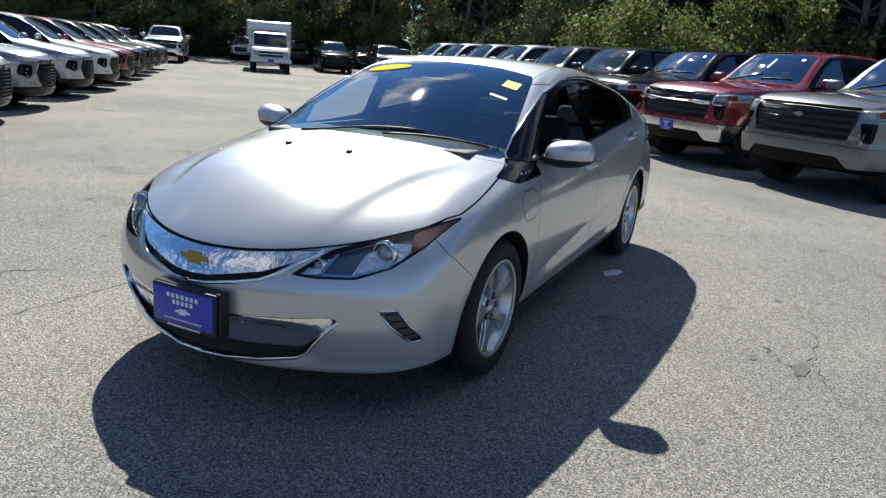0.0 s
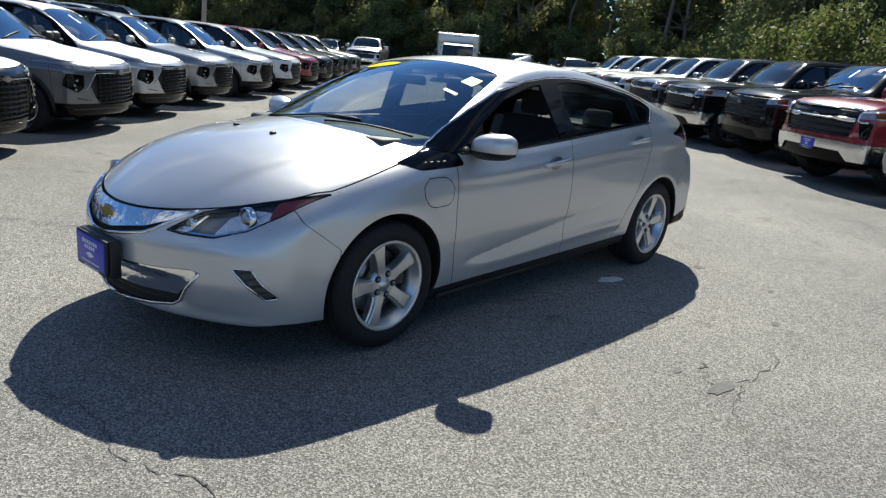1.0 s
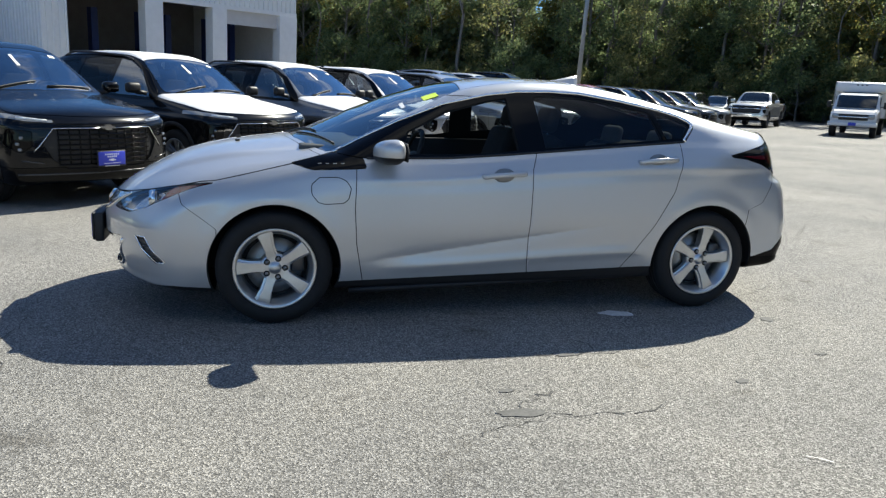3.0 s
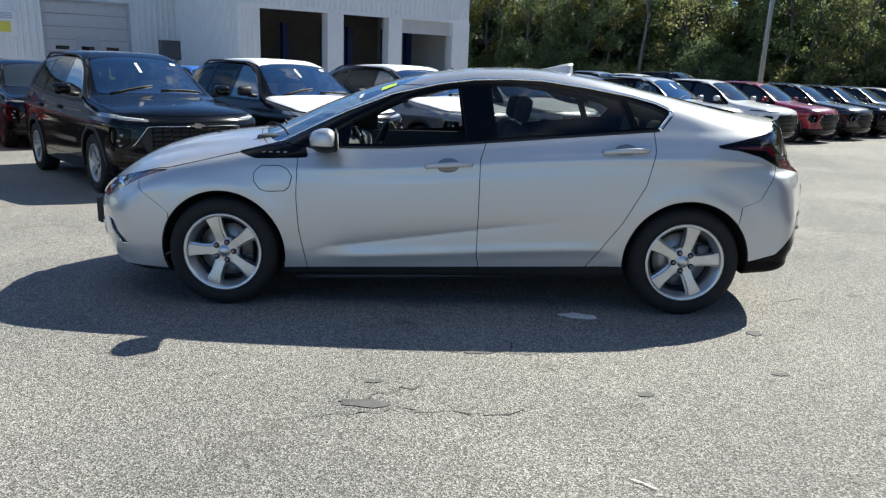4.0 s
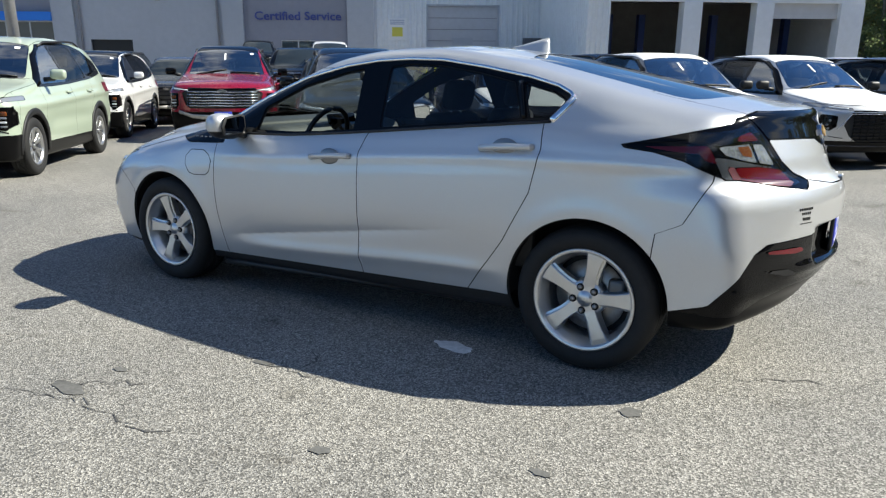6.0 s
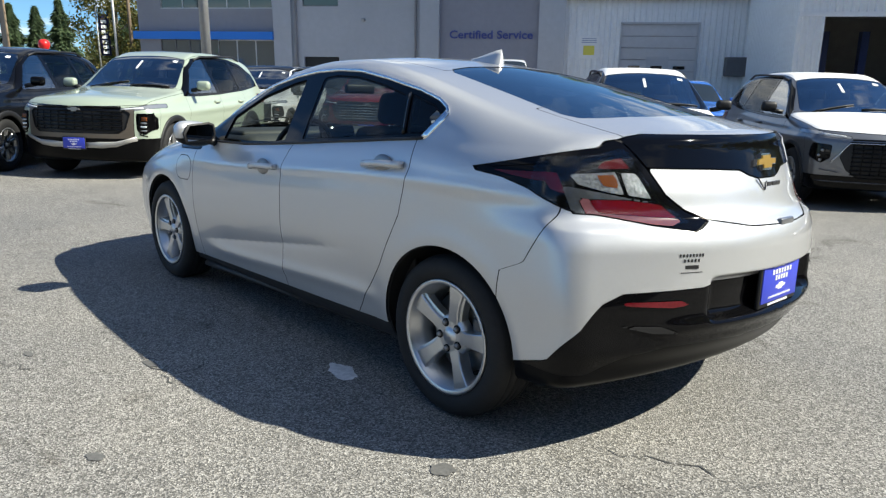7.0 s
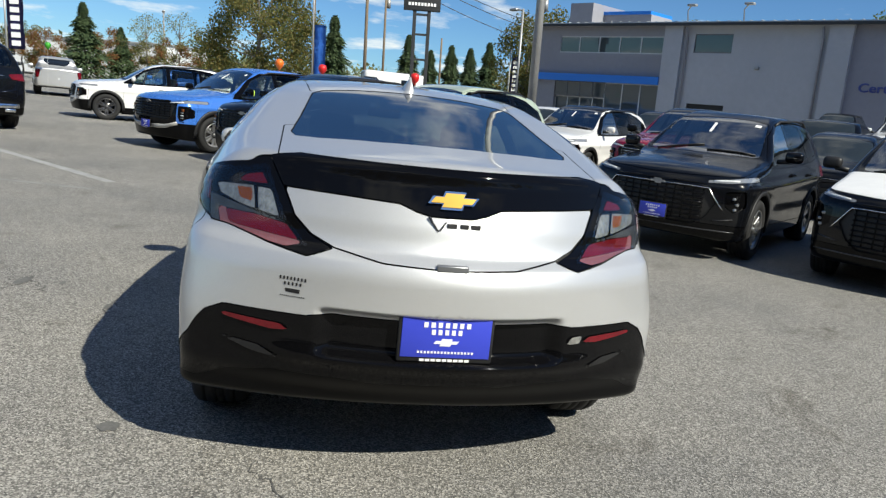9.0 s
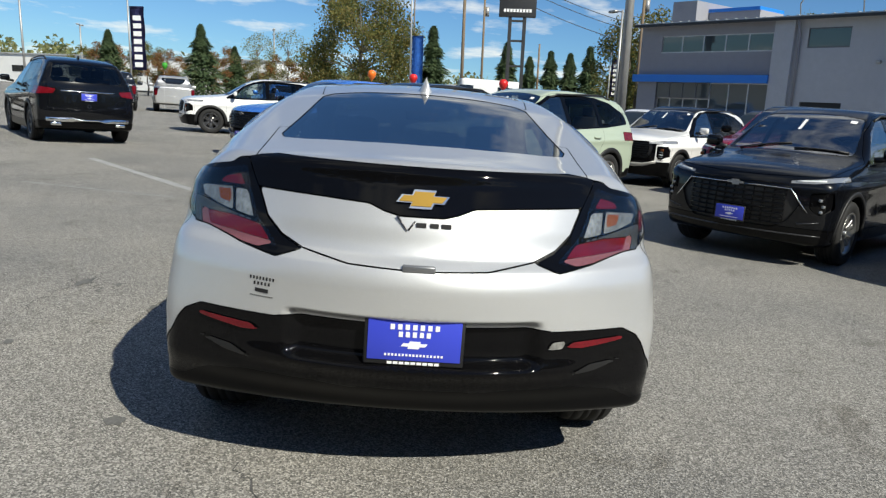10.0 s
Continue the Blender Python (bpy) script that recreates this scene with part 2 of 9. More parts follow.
# pale colour for a painted spot of reflected light; the straw shares it
M["pale_patch"] = plain("pale_chalk", (0.80, 0.79, 0.77), 0.85, vary=0.3, scale=40)
M["amber_dark"] = plain("dark_amber_lens", (0.26, 0.022, 0.012), 0.15, coat=1.0)
M["lens_bulb"] = plain("projector_glass", (0.35, 0.37, 0.40), 0.05, metal=0.6, coat=1.0)
# shade inside the handle cups, put into a darker silver
M["silver_dark"] = plain("silver_recess", (0.24, 0.245, 0.25), 0.3, metal=0.7)
M["mirror"] = plain("mirror_glass", (0.9, 0.9, 0.9), 0.01, metal=1.0)
M["pink_lens"] = plain("pale_lens_edge", (0.22, 0.085, 0.095), 0.2, vary=0.2, scale=60)
M["silver2_paint"] = car_paint("silver_car_paint", (0.55, 0.55, 0.55), 0.6, 0.3)
M["lime_paint"] = car_paint("lime_paint", (0.55, 0.55, 0.03), 0.0, 0.3)
M["alloy2"] = plain("machined_alloy", (0.5, 0.5, 0.5), 0.3, metal=0.9)
M["chrome_soft"] = plain("worn_chrome", (0.75, 0.76, 0.77), 0.14, metal=1.0)
M["satin_grey"] = plain("satin_grey_trim", (0.42, 0.41, 0.39), 0.4, metal=0.3)
M["lamp_glass"] = plain("lamp_glass", (0.30, 0.31, 0.32), 0.08, metal=0.4, coat=1.0)
M["lamp_white"] = plain("lamp_white", (0.75, 0.77, 0.80), 0.15, coat=1.0)
M["screen_glass"] = plain("dark_windshield", (0.022, 0.028, 0.030), 0.03, spec=0.9)
M["lamp_bowl"] = plain("lamp_bowl", (0.20, 0.215, 0.24), 0.22, metal=0.5)
M["lamp_facet"] = plain("lamp_facet", (0.85, 0.87, 0.9), 0.12, metal=1.0, bump=0.8, bump_scale=60)


def leaf_mat(name, colors, glow=0.5):
    """Leaves: every cluster its own tint; light shines through them a little."""
    m, t, b = nodes_of(name)
    g = t.nodes.new("ShaderNodeNewGeometry")
    r = t.nodes.new("ShaderNodeValToRGB")
    e = r.color_ramp.elements
    e[0].position, e[0].color = 0.0, (*colors[0], 1)
    e[1].position, e[1].color = 1.0, (*colors[-1], 1)
    for i, c in enumerate(colors[1:-1]):
        e.new((i + 1) / (len(colors) - 1)).color = (*c, 1)
    t.links.new(g.outputs["Random Per Island"], r.inputs[0])
    t.links.new(r.outputs[0], b.inputs["Base Color"])
    b.inputs["Roughness"].default_value = 0.65
    tr = t.nodes.new("ShaderNodeBsdfTranslucent")
    t.links.new(r.outputs[0], tr.inputs[0])
    mx = t.nodes.new("ShaderNodeMixShader")
    mx.inputs[0].default_value = glow
    t.links.new(b.outputs[0], mx.inputs[1])
    t.links.new(tr.outputs[0], mx.inputs[2])
    t.links.new(mx.outputs[0], t.nodes["Material Output"].inputs[0])
    return m


M["leaf_dark"] = leaf_mat("dark_leaves", [(0.10, 0.15, 0.075), (0.16, 0.22, 0.10), (0.25, 0.29, 0.12), (0.12, 0.17, 0.085)], 0.6)
M["leaf_olive"] = leaf_mat("olive_leaves", [(0.15, 0.18, 0.08), (0.25, 0.28, 0.11), (0.36, 0.33, 0.14), (0.19, 0.21, 0.095)], 0.6)
M["leaf_light"] = leaf_mat("light_leaves", [(0.06, 0.095, 0.03), (0.12, 0.155, 0.04), (0.18, 0.18, 0.055), (0.08, 0.115, 0.035)], 0.45)
M["leaf_autumn"] = leaf_mat("autumn_leaves", [(0.07, 0.10, 0.035), (0.15, 0.17, 0.05), (0.25, 0.215, 0.055), (0.20, 0.155, 0.045), (0.11, 0.14, 0.045)])
# deep shade of the woods, put into the leaf colour
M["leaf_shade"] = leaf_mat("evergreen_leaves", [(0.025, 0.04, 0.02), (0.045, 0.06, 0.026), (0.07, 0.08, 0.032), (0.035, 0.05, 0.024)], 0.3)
M["leaf_rust"] = leaf_mat("rust_leaves", [(0.202, 0.101, 0.04), (0.343, 0.121, 0.051), (0.242, 0.181, 0.06), (0.121, 0.121, 0.04)])
M["leaf_deep"] = leaf_mat("deep_leaves", [(0.11, 0.15, 0.09), (0.16, 0.21, 0.11), (0.22, 0.24, 0.13), (0.13, 0.17, 0.10)], 0.6)
M["needles"] = leaf_mat("needles", [(0.05, 0.09, 0.045), (0.09, 0.135, 0.06), (0.12, 0.165, 0.075)], 0.3)
M["bark"] = plain("bark", (0.20, 0.18, 0.16), 0.9, vary=0.45, scale=10, bump=0.4)
M["balloon_green"] = plain("balloon_green", (0.05, 0.32, 0.03), 0.25)
M["balloon_orange"] = plain("balloon_orange", (0.75, 0.16, 0.02), 0.3)
M["balloon_red"] = plain("balloon_red", (0.60, 0.02, 0.02), 0.3)
M["concrete"] = plain("concrete", (0.42, 0.41, 0.39), 0.85, vary=0.2, scale=12, bump=0.1)
M["roof_metal"] = plain("roof_metal", (0.42, 0.43, 0.44), 0.45, metal=0.3, vary=0.15, scale=4)
M["gutter"] = plain("dark_metal", (0.03, 0.032, 0.035), 0.5, vary=0.2)
M["door_white"] = plain("door_panel", (0.52, 0.52, 0.54), 0.5, vary=0.08, scale=4)
M["dark_frame"] = plain("dark_frame", (0.12, 0.12, 0.13), 0.4, metal=0.5)
M["light_frame"] = plain("light_frame", (0.55, 0.55, 0.56), 0.4, metal=0.3)
M["shop_glass"] = plain("shop_glass", (0.07, 0.09, 0.10), 0.03, metal=0.25, spec=1.0)
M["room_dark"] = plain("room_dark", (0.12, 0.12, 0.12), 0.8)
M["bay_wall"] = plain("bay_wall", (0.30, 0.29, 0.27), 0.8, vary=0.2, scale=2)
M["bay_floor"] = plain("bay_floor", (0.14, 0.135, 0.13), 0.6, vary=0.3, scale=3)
M["lift_blue"] = plain("lift_blue", (0.012, 0.03, 0.12), 0.4)
M["unit_grey"] = plain("unit_grey", (0.13, 0.13, 0.14), 0.6, vary=0.2)
M["sign_yellow"] = plain("sign_yellow", (0.70, 0.62, 0.10), 0.5)
M["sign_text"] = plain("sign_text", (0.35, 0.38, 0.50), 0.5)
M["banner_navy"] = plain("banner_navy", (0.05, 0.05, 0.16), 0.7, vary=0.2)
M["banner_blue"] = plain("banner_blue", (0.05, 0.22, 0.72), 0.7, vary=0.2)
M["far_white"] = plain("far_white", (0.66, 0.66, 0.65), 0.7, vary=0.08, scale=1)

# ---------------------------------------------------------------- shaping tools
def part(name, bm, mat, parent=None, label="", smooth=True):
    """Links a bmesh as one mesh object under its thing."""
    me = bpy.data.meshes.new(name)
    if smooth:
        for f in bm.faces:
            f.smooth = True
    bm.to_mesh(me)
    bm.free()
    me.materials.append(mat)
    ob = new(name, me)
    if parent is not None:
        ob.parent = parent
    if label:
        ob["label"] = label
    return ob


def thing(name, label, category, group="", m=None):
    e = new(name)
    e.empty_display_size = 0.2
    tagged(e, label, category, group)
    if m is not None:
        e.matrix_world = m
    return e


def box(size, at=(0, 0, 0), bevel=0.0, seg=2, rot=None, bm=None):
    """A box with rounded edges; adds to bm if one is given."""
    own = bmesh.new()
    bmesh.ops.create_cube(own, size=1.0)
    bmesh.ops.scale(own, vec=size, verts=own.verts)
    if bevel:
        bmesh.ops.bevel(own, geom=own.edges[:], offset=bevel, segments=seg, affect="EDGES", profile=0.5)
    m = Matrix.Translation(at) @ (rot if rot is not None else Matrix())
    bmesh.ops.transform(own, matrix=m, verts=own.verts)
    return join(own, bm)


def join(own, bm):
    if bm is None:
        return own
    me = bpy.data.meshes.new("tmp")
    own.to_mesh(me)
    own.free()
    bm.from_mesh(me)
    bpy.data.meshes.remove(me)
    return bm


def rod(a, b, r, r2=None, seg=10, bm=None, caps=True):
    a, b = Vector(a), Vector(b)
    own = bmesh.new()
    d = b - a
    bmesh.ops.create_cone(own, cap_ends=caps, segments=seg, radius1=r, radius2=r if r2 is None else r2, depth=d.length)
    m = Matrix.Translation((a + b) / 2) @ d.to_track_quat("Z", "Y").to_matrix().to_4x4()
    bmesh.ops.transform(own, matrix=m, verts=own.verts)
    return join(own, bm)


def lathe(profile, seg=48, axis="Y", bm=None):
    """Turns a list of (radius, height) round an axis."""
    own = bmesh.new()
    rings = []
    for r, h in profile:
        ring = []
        for i in range(seg):
            a = 2 * math.pi * i / seg
            c, s = r * math.cos(a), r * math.sin(a)
            ring.append(own.verts.new((c, h, s) if axis == "Y" else (c, s, h)))
        rings.append(ring)
    for p, q in zip(rings, rings[1:]):
        for i in range(seg):
            j = (i + 1) % seg
            own.faces.new((p[i], p[j], q[j], q[i]))
    bmesh.ops.recalc_face_normals(own, faces=own.faces)
    return join(own, bm)


def prism(outline, lo, hi, axis="Y", bm=None, bevel=0.0):
    """A plate with the given outline, from lo to hi along an axis."""
    own = bmesh.new()
    def at(u, v, w):
        return {"Y": (u, w, v), "X": (w, u, v), "Z": (u, v, w)}[axis]
    a = [own.verts.new(at(u, v, lo)) for u, v in outline]
    b = [own.verts.new(at(u, v, hi)) for u, v in outline]
    own.faces.new(a)
    own.faces.new(b[::-1])
    n = len(a)
    for i in range(n):
        own.faces.new((a[i], b[i], b[(i + 1) % n], a[(i + 1) % n]))
    bmesh.ops.recalc_face_normals(own, faces=own.faces)
    if bevel:
        bmesh.ops.bevel(own, geom=own.edges[:], offset=bevel, segments=2, affect="EDGES", profile=0.5)
    return join(own, bm)


def tube(points, r, seg=8, bm=None, flat=None):
    """A bent rod through points; flat: its half-thickness along the second axis."""
    own = bmesh.new()
    pts = [Vector(p) for p in points]
    rings = []
    for i, p in enumerate(pts):
        d = (pts[min(i + 1, len(pts) - 1)] - pts[max(i - 1, 0)]).normalized()
        side = d.cross(Vector((0, 1, 0)))
        if side.length < 0.1:
            side = d.cross(Vector((0, 0, 1)))
        side.normalize()
        up = d.cross(side).normalized()
        ring = [own.verts.new(p + side * math.cos(2 * math.pi * k / seg) * r + up * math.sin(2 * math.pi * k / seg) * (flat or r)) for k in range(seg)]
        rings.append(ring)
    for p, q in zip(rings, rings[1:]):
        for k in range(seg):
            own.faces.new((p[k], p[(k + 1) % seg], q[(k + 1) % seg], q[k]))
    own.faces.new(rings[0])
    own.faces.new(rings[-1][::-1])
    bmesh.ops.recalc_face_normals(own, faces=own.faces)
    return join(own, bm)


def curve(*pts):
    """A smooth, monotone curve through (x, value) pairs, as a function of arrays."""
    x, y = np.array(pts, float).T
    h, d = np.diff(x), np.diff(y) / np.diff(x)
    s = np.zeros(len(x))
    s[0], s[-1] = d[0], d[-1]
    for i in range(1, len(x) - 1):
        if d[i - 1] * d[i] > 0:
            w1, w2 = 2 * h[i] + h[i - 1], h[i] + 2 * h[i - 1]
            s[i] = (w1 + w2) / (w1 / d[i - 1] + w2 / d[i])
    X = np.linspace(x[0], x[-1], 900)
    i = np.clip(np.searchsorted(x, X, side="right") - 1, 0, len(h) - 1)
    t = (X - x[i]) / h[i]
    Y = (2 * t**3 - 3 * t**2 + 1) * y[i] + (t**3 - 2 * t**2 + t) * h[i] * s[i] + (-2 * t**3 + 3 * t**2) * y[i + 1] + (t**3 - t**2) * h[i] * s[i + 1]
    return lambda v: np.interp(v, X, Y)


def smax(a, b, k):
    h = np.maximum(k - np.abs(a - b), 0) / k
    return np.maximum(a, b) + h * h * k * 0.25


def step(v, lo, hi):
    t = np.clip((v - lo) / (hi - lo), 0, 1)
    return t * t * (3 - 2 * t)


def liner(radius, inner, outer, low):
    """The inside of a wheel arch, open below."""
    bm = lathe([(0.001, inner), (radius, inner), (radius, outer)], 36)
    bmesh.ops.bisect_plane(bm, geom=bm.verts[:] + bm.edges[:] + bm.faces[:], plane_co=(0, 0, low), plane_no=(0, 0, -1), clear_outer=True)
    return bm


class Shell:
    """A car body as a smooth solid: side profile, plan width, tumblehome, nose and tail; y is the half width."""

    def __init__(self, prof, half, belt, tuck, front, rear, bottom, tumble=0.5, cf=0.55, cr=0.5, crown=0.1, sweep=None, k_top=None, side=None, top=None, nose=None, tail=None, spine=(-1.5, 1.5), zc=0.6):
        self.prof, self.half, self.belt, self.tuck = prof, half, belt, tuck
        self.front, self.rear, self.bottom = front, rear, bottom
        self.tumble, self.cf, self.cr, self.crown = tumble, cf, cr, crown
        self.sweep, self.k_top, self.side, self.top = sweep, k_top, side, top
        self.nose, self.tail, self.spine, self.zc = nose, tail, spine, zc

    def solid(self, x, y, z):
        b = self.belt(x)
        q = np.maximum(z - b, 0)
        w = self.half(x) - self.tuck(np.minimum(z / b, 1.0)) - q * self.tumble - 0.12 * q * q
        if self.side:
            w = w + self.side(x, z)
        xs = x - self.sweep(x) * y * y if self.sweep else x
        top = self.prof(xs) - self.crown * y * y
        if self.top:
            top = top + self.top(x, y)
        kt = self.k_top(x) if self.k_top else 0.08
        f = smax(y - w, z - top, kt)
        xf = self.front(z) + self.cf * y * y + (self.nose(y, z) if self.nose else 0)
        xr = self.rear(z) - self.cr * y * y + (self.tail(y, z) if self.tail else 0)
        f = smax(f, xf - x, 0.10)
        f = smax(f, x - xr, 0.07)
        return smax(f, self.bottom(x) - z, 0.05)

    def skin(self, mid, ends, around):
        """Points and normals of the right half (y >= 0) and its triangles."""
        a, b = self.spine
        al = np.concatenate([np.linspace(math.pi / 2, 0, ends, endpoint=False), np.zeros(mid), np.linspace(0, math.pi / 2, ends + 1)[1:]])
        sx = np.concatenate([-np.ones(ends), np.zeros(mid), np.ones(ends)])
        ox = np.concatenate([np.full(ends, a), np.linspace(a, b, mid), np.full(ends, b)])
        th = np.linspace(-math.pi / 2, math.pi / 2, around)
        D = np.stack([(np.sin(al) * sx)[:, None] + 0 * th, np.cos(al)[:, None] * np.cos(th), np.cos(al)[:, None] * np.sin(th)], -1)
        O = np.stack([ox[:, None] + 0 * th, 0 * ox[:, None] + 0 * th, np.full((len(ox), around), self.zc)], -1)
        lo, hi = np.zeros(D.shape[:2]), np.full(D.shape[:2], 2.6)
        for _ in range(22):
            m = (lo + hi) / 2
            p = O + D * m[..., None]
            out = self.solid(p[..., 0], p[..., 1], p[..., 2]) > 0
            hi, lo = np.where(out, m, hi), np.where(out, lo, m)
        V = (O + D * lo[..., None]).reshape(-1, 3)
        S, T = D.shape[:2]
        i = np.arange(S * T).reshape(S, T)
        q = np.stack([i[:-1, :-1], i[1:, :-1], i[1:, 1:], i[:-1, 1:]], -1).reshape(-1, 4)
        F = np.concatenate([q[:, [0, 1, 2]], q[:, [0, 2, 3]]])[:, ::-1]
        V[:, 1] = np.where(V[:, 1] < 1e-5, 0, V[:, 1])
        return V, self.normal(V), F

    def normal(self, V):
        e = 0.004
        g = []
        for ax in range(3):
            d = np.zeros(3)
            d[ax] = e
            p, m = V + d, V - d
            g.append(self.solid(p[:, 0], np.abs(p[:, 1]), p[:, 2]) - self.solid(m[:, 0], np.abs(m[:, 1]), m[:, 2]))
        n = np.stack(g, -1)
        return n / np.maximum(np.linalg.norm(n, axis=1, keepdims=True), 1e-9)

    def out_at(self, x, z):
        """The half width of the body at a place in side view."""
        lo, hi = 0.0, 1.6
        for _ in range(30):
            m = (lo + hi) / 2
            lo, hi = (lo, m) if self.solid(np.array([x]), np.array([m]), np.array([z]))[0] > 0 else (m, hi)
        return lo

    def up_at(self, x, y):
        lo, hi = 0.5, 2.2
        for _ in range(30):
            m = (lo + hi) / 2
            lo, hi = (lo, m) if self.solid(np.array([x]), np.array([abs(y)]), np.array([m]))[0] > 0 else (m, hi)
        return lo

    def end_at(self, y, z, back):
        lo, hi = 0.0, 3.6
        s = 1 if back else -1
        for _ in range(30):
            m = (lo + hi) / 2
            lo, hi = (lo, m) if self.solid(np.array([s * m]), np.array([abs(y)]), np.array([z]))[0] > 0 else (m, hi)
        return s * lo


def clip(skin, phi):
    """The part of a skin where phi (a function of x, y, z) is positive, cut exactly."""
    V, N, F = skin
    if len(F) == 0:
        return skin
    p = phi(V[:, 0], V[:, 1], V[:, 2])
    s = p[F] > 0
    c = s.sum(1)
    keep = [F[c == 3]]
    newV, newN, base = [V], [N], len(V)

    def cut(a, b):
        nonlocal base
        t = (p[a] / (p[a] - p[b]))[:, None]
        newV.append(V[a] * (1 - t) + V[b] * t)
        newN.append(N[a] * (1 - t) + N[b] * t)
        i = np.arange(len(a)) + base
        base += len(a)
        return i

    for want in (1, 2):
        T = F[c == want]
        if not len(T):
            continue
        lone = s[c == want] if want == 1 else ~s[c == want]
        r = np.argmax(lone, 1)
        k = np.arange(len(T))
        a, b, d = T[k, r], T[k, (r + 1) % 3], T[k, (r + 2) % 3]
        ab, ad = cut(a, b), cut(a, d)
        if want == 1:
            keep.append(np.stack([a, ab, ad], 1))
        else:
            keep.append(np.stack([ab, b, d], 1))
            keep.append(np.stack([ab, d, ad], 1))
    V, N, F = np.concatenate(newV), np.concatenate(newN), np.concatenate(keep)
    used = np.unique(F)
    remap = np.zeros(len(V), int)
    remap[used] = np.arange(len(used))
    return V[used], N[used], remap[F]


def inside(u, v, poly):
    """Signed distance to an outline, positive inside."""
    P = np.array(poly, float)
    Q = np.roll(P, -1, 0)
    best = np.full(u.shape, 1e9)
    odd = np.zeros(u.shape, bool)
    for (ax, ay), (bx, by) in zip(P, Q):
        ex, ey = bx - ax, by - ay
        t = np.clip(((u - ax) * ex + (v - ay) * ey) / (ex * ex + ey * ey + 1e-12), 0, 1)
        best = np.minimum(best, np.hypot(u - ax - t * ex, v - ay - t * ey))
        if ay != by:
            odd ^= ((ay > v) != (by > v)) & (u < ax + (v - ay) / (by - ay) * ex)
    return np.where(odd, best, -best)


def mirrored(skin):
    V, N, F = skin
    s = np.array([1, -1, 1])
    return V * s, N * s, F[:, ::-1]


def both(skin):
    a, b = skin, mirrored(skin)
    return np.concatenate([a[0], b[0]]), np.concatenate([a[1], b[1]]), np.concatenate([a[2], b[2] + len(a[0])])


def panel(name, skin, mat, parent, off=0.0, label="", thick=0.0):
    """A piece of a skin as one mesh; thick: a rim turned inwards round its edge."""
    V, N, F = skin
    if len(F) == 0:
        return None
    N = N / np.maximum(np.linalg.norm(N, axis=1, keepdims=True), 1e-9)
    P = V + N * off
    me = bpy.data.meshes.new(name)
    me.vertices.add(len(P))
    me.vertices.foreach_set("co", P.astype(np.float32).ravel())
    me.loops.add(3 * len(F))
    me.loops.foreach_set("vertex_index", F.astype(np.int32).ravel())
    me.polygons.add(len(F))
    me.polygons.foreach_set("loop_start", np.arange(0, 3 * len(F), 3, dtype=np.int32))
    me.polygons.foreach_set("use_smooth", np.ones(len(F), bool))
    me.update(calc_edges=True)
    me.validate()
    me.normals_split_custom_set_from_vertices(N.tolist())
    me.materials.append(mat)
    ob = new(name, me)
    ob.parent = parent
    if label:
        ob["label"] = label
    return ob


def split(skin, regions, gap=0.0023):
    """Cuts a skin into named pieces, in order; the rest comes last."""
    out = {}
    for name, phi in regions:
        out[name] = clip(skin, lambda x, y, z: phi(x, y, z) - gap)
        skin = clip(skin, lambda x, y, z: -phi(x, y, z) - gap)
    out["rest"] = skin
    return out


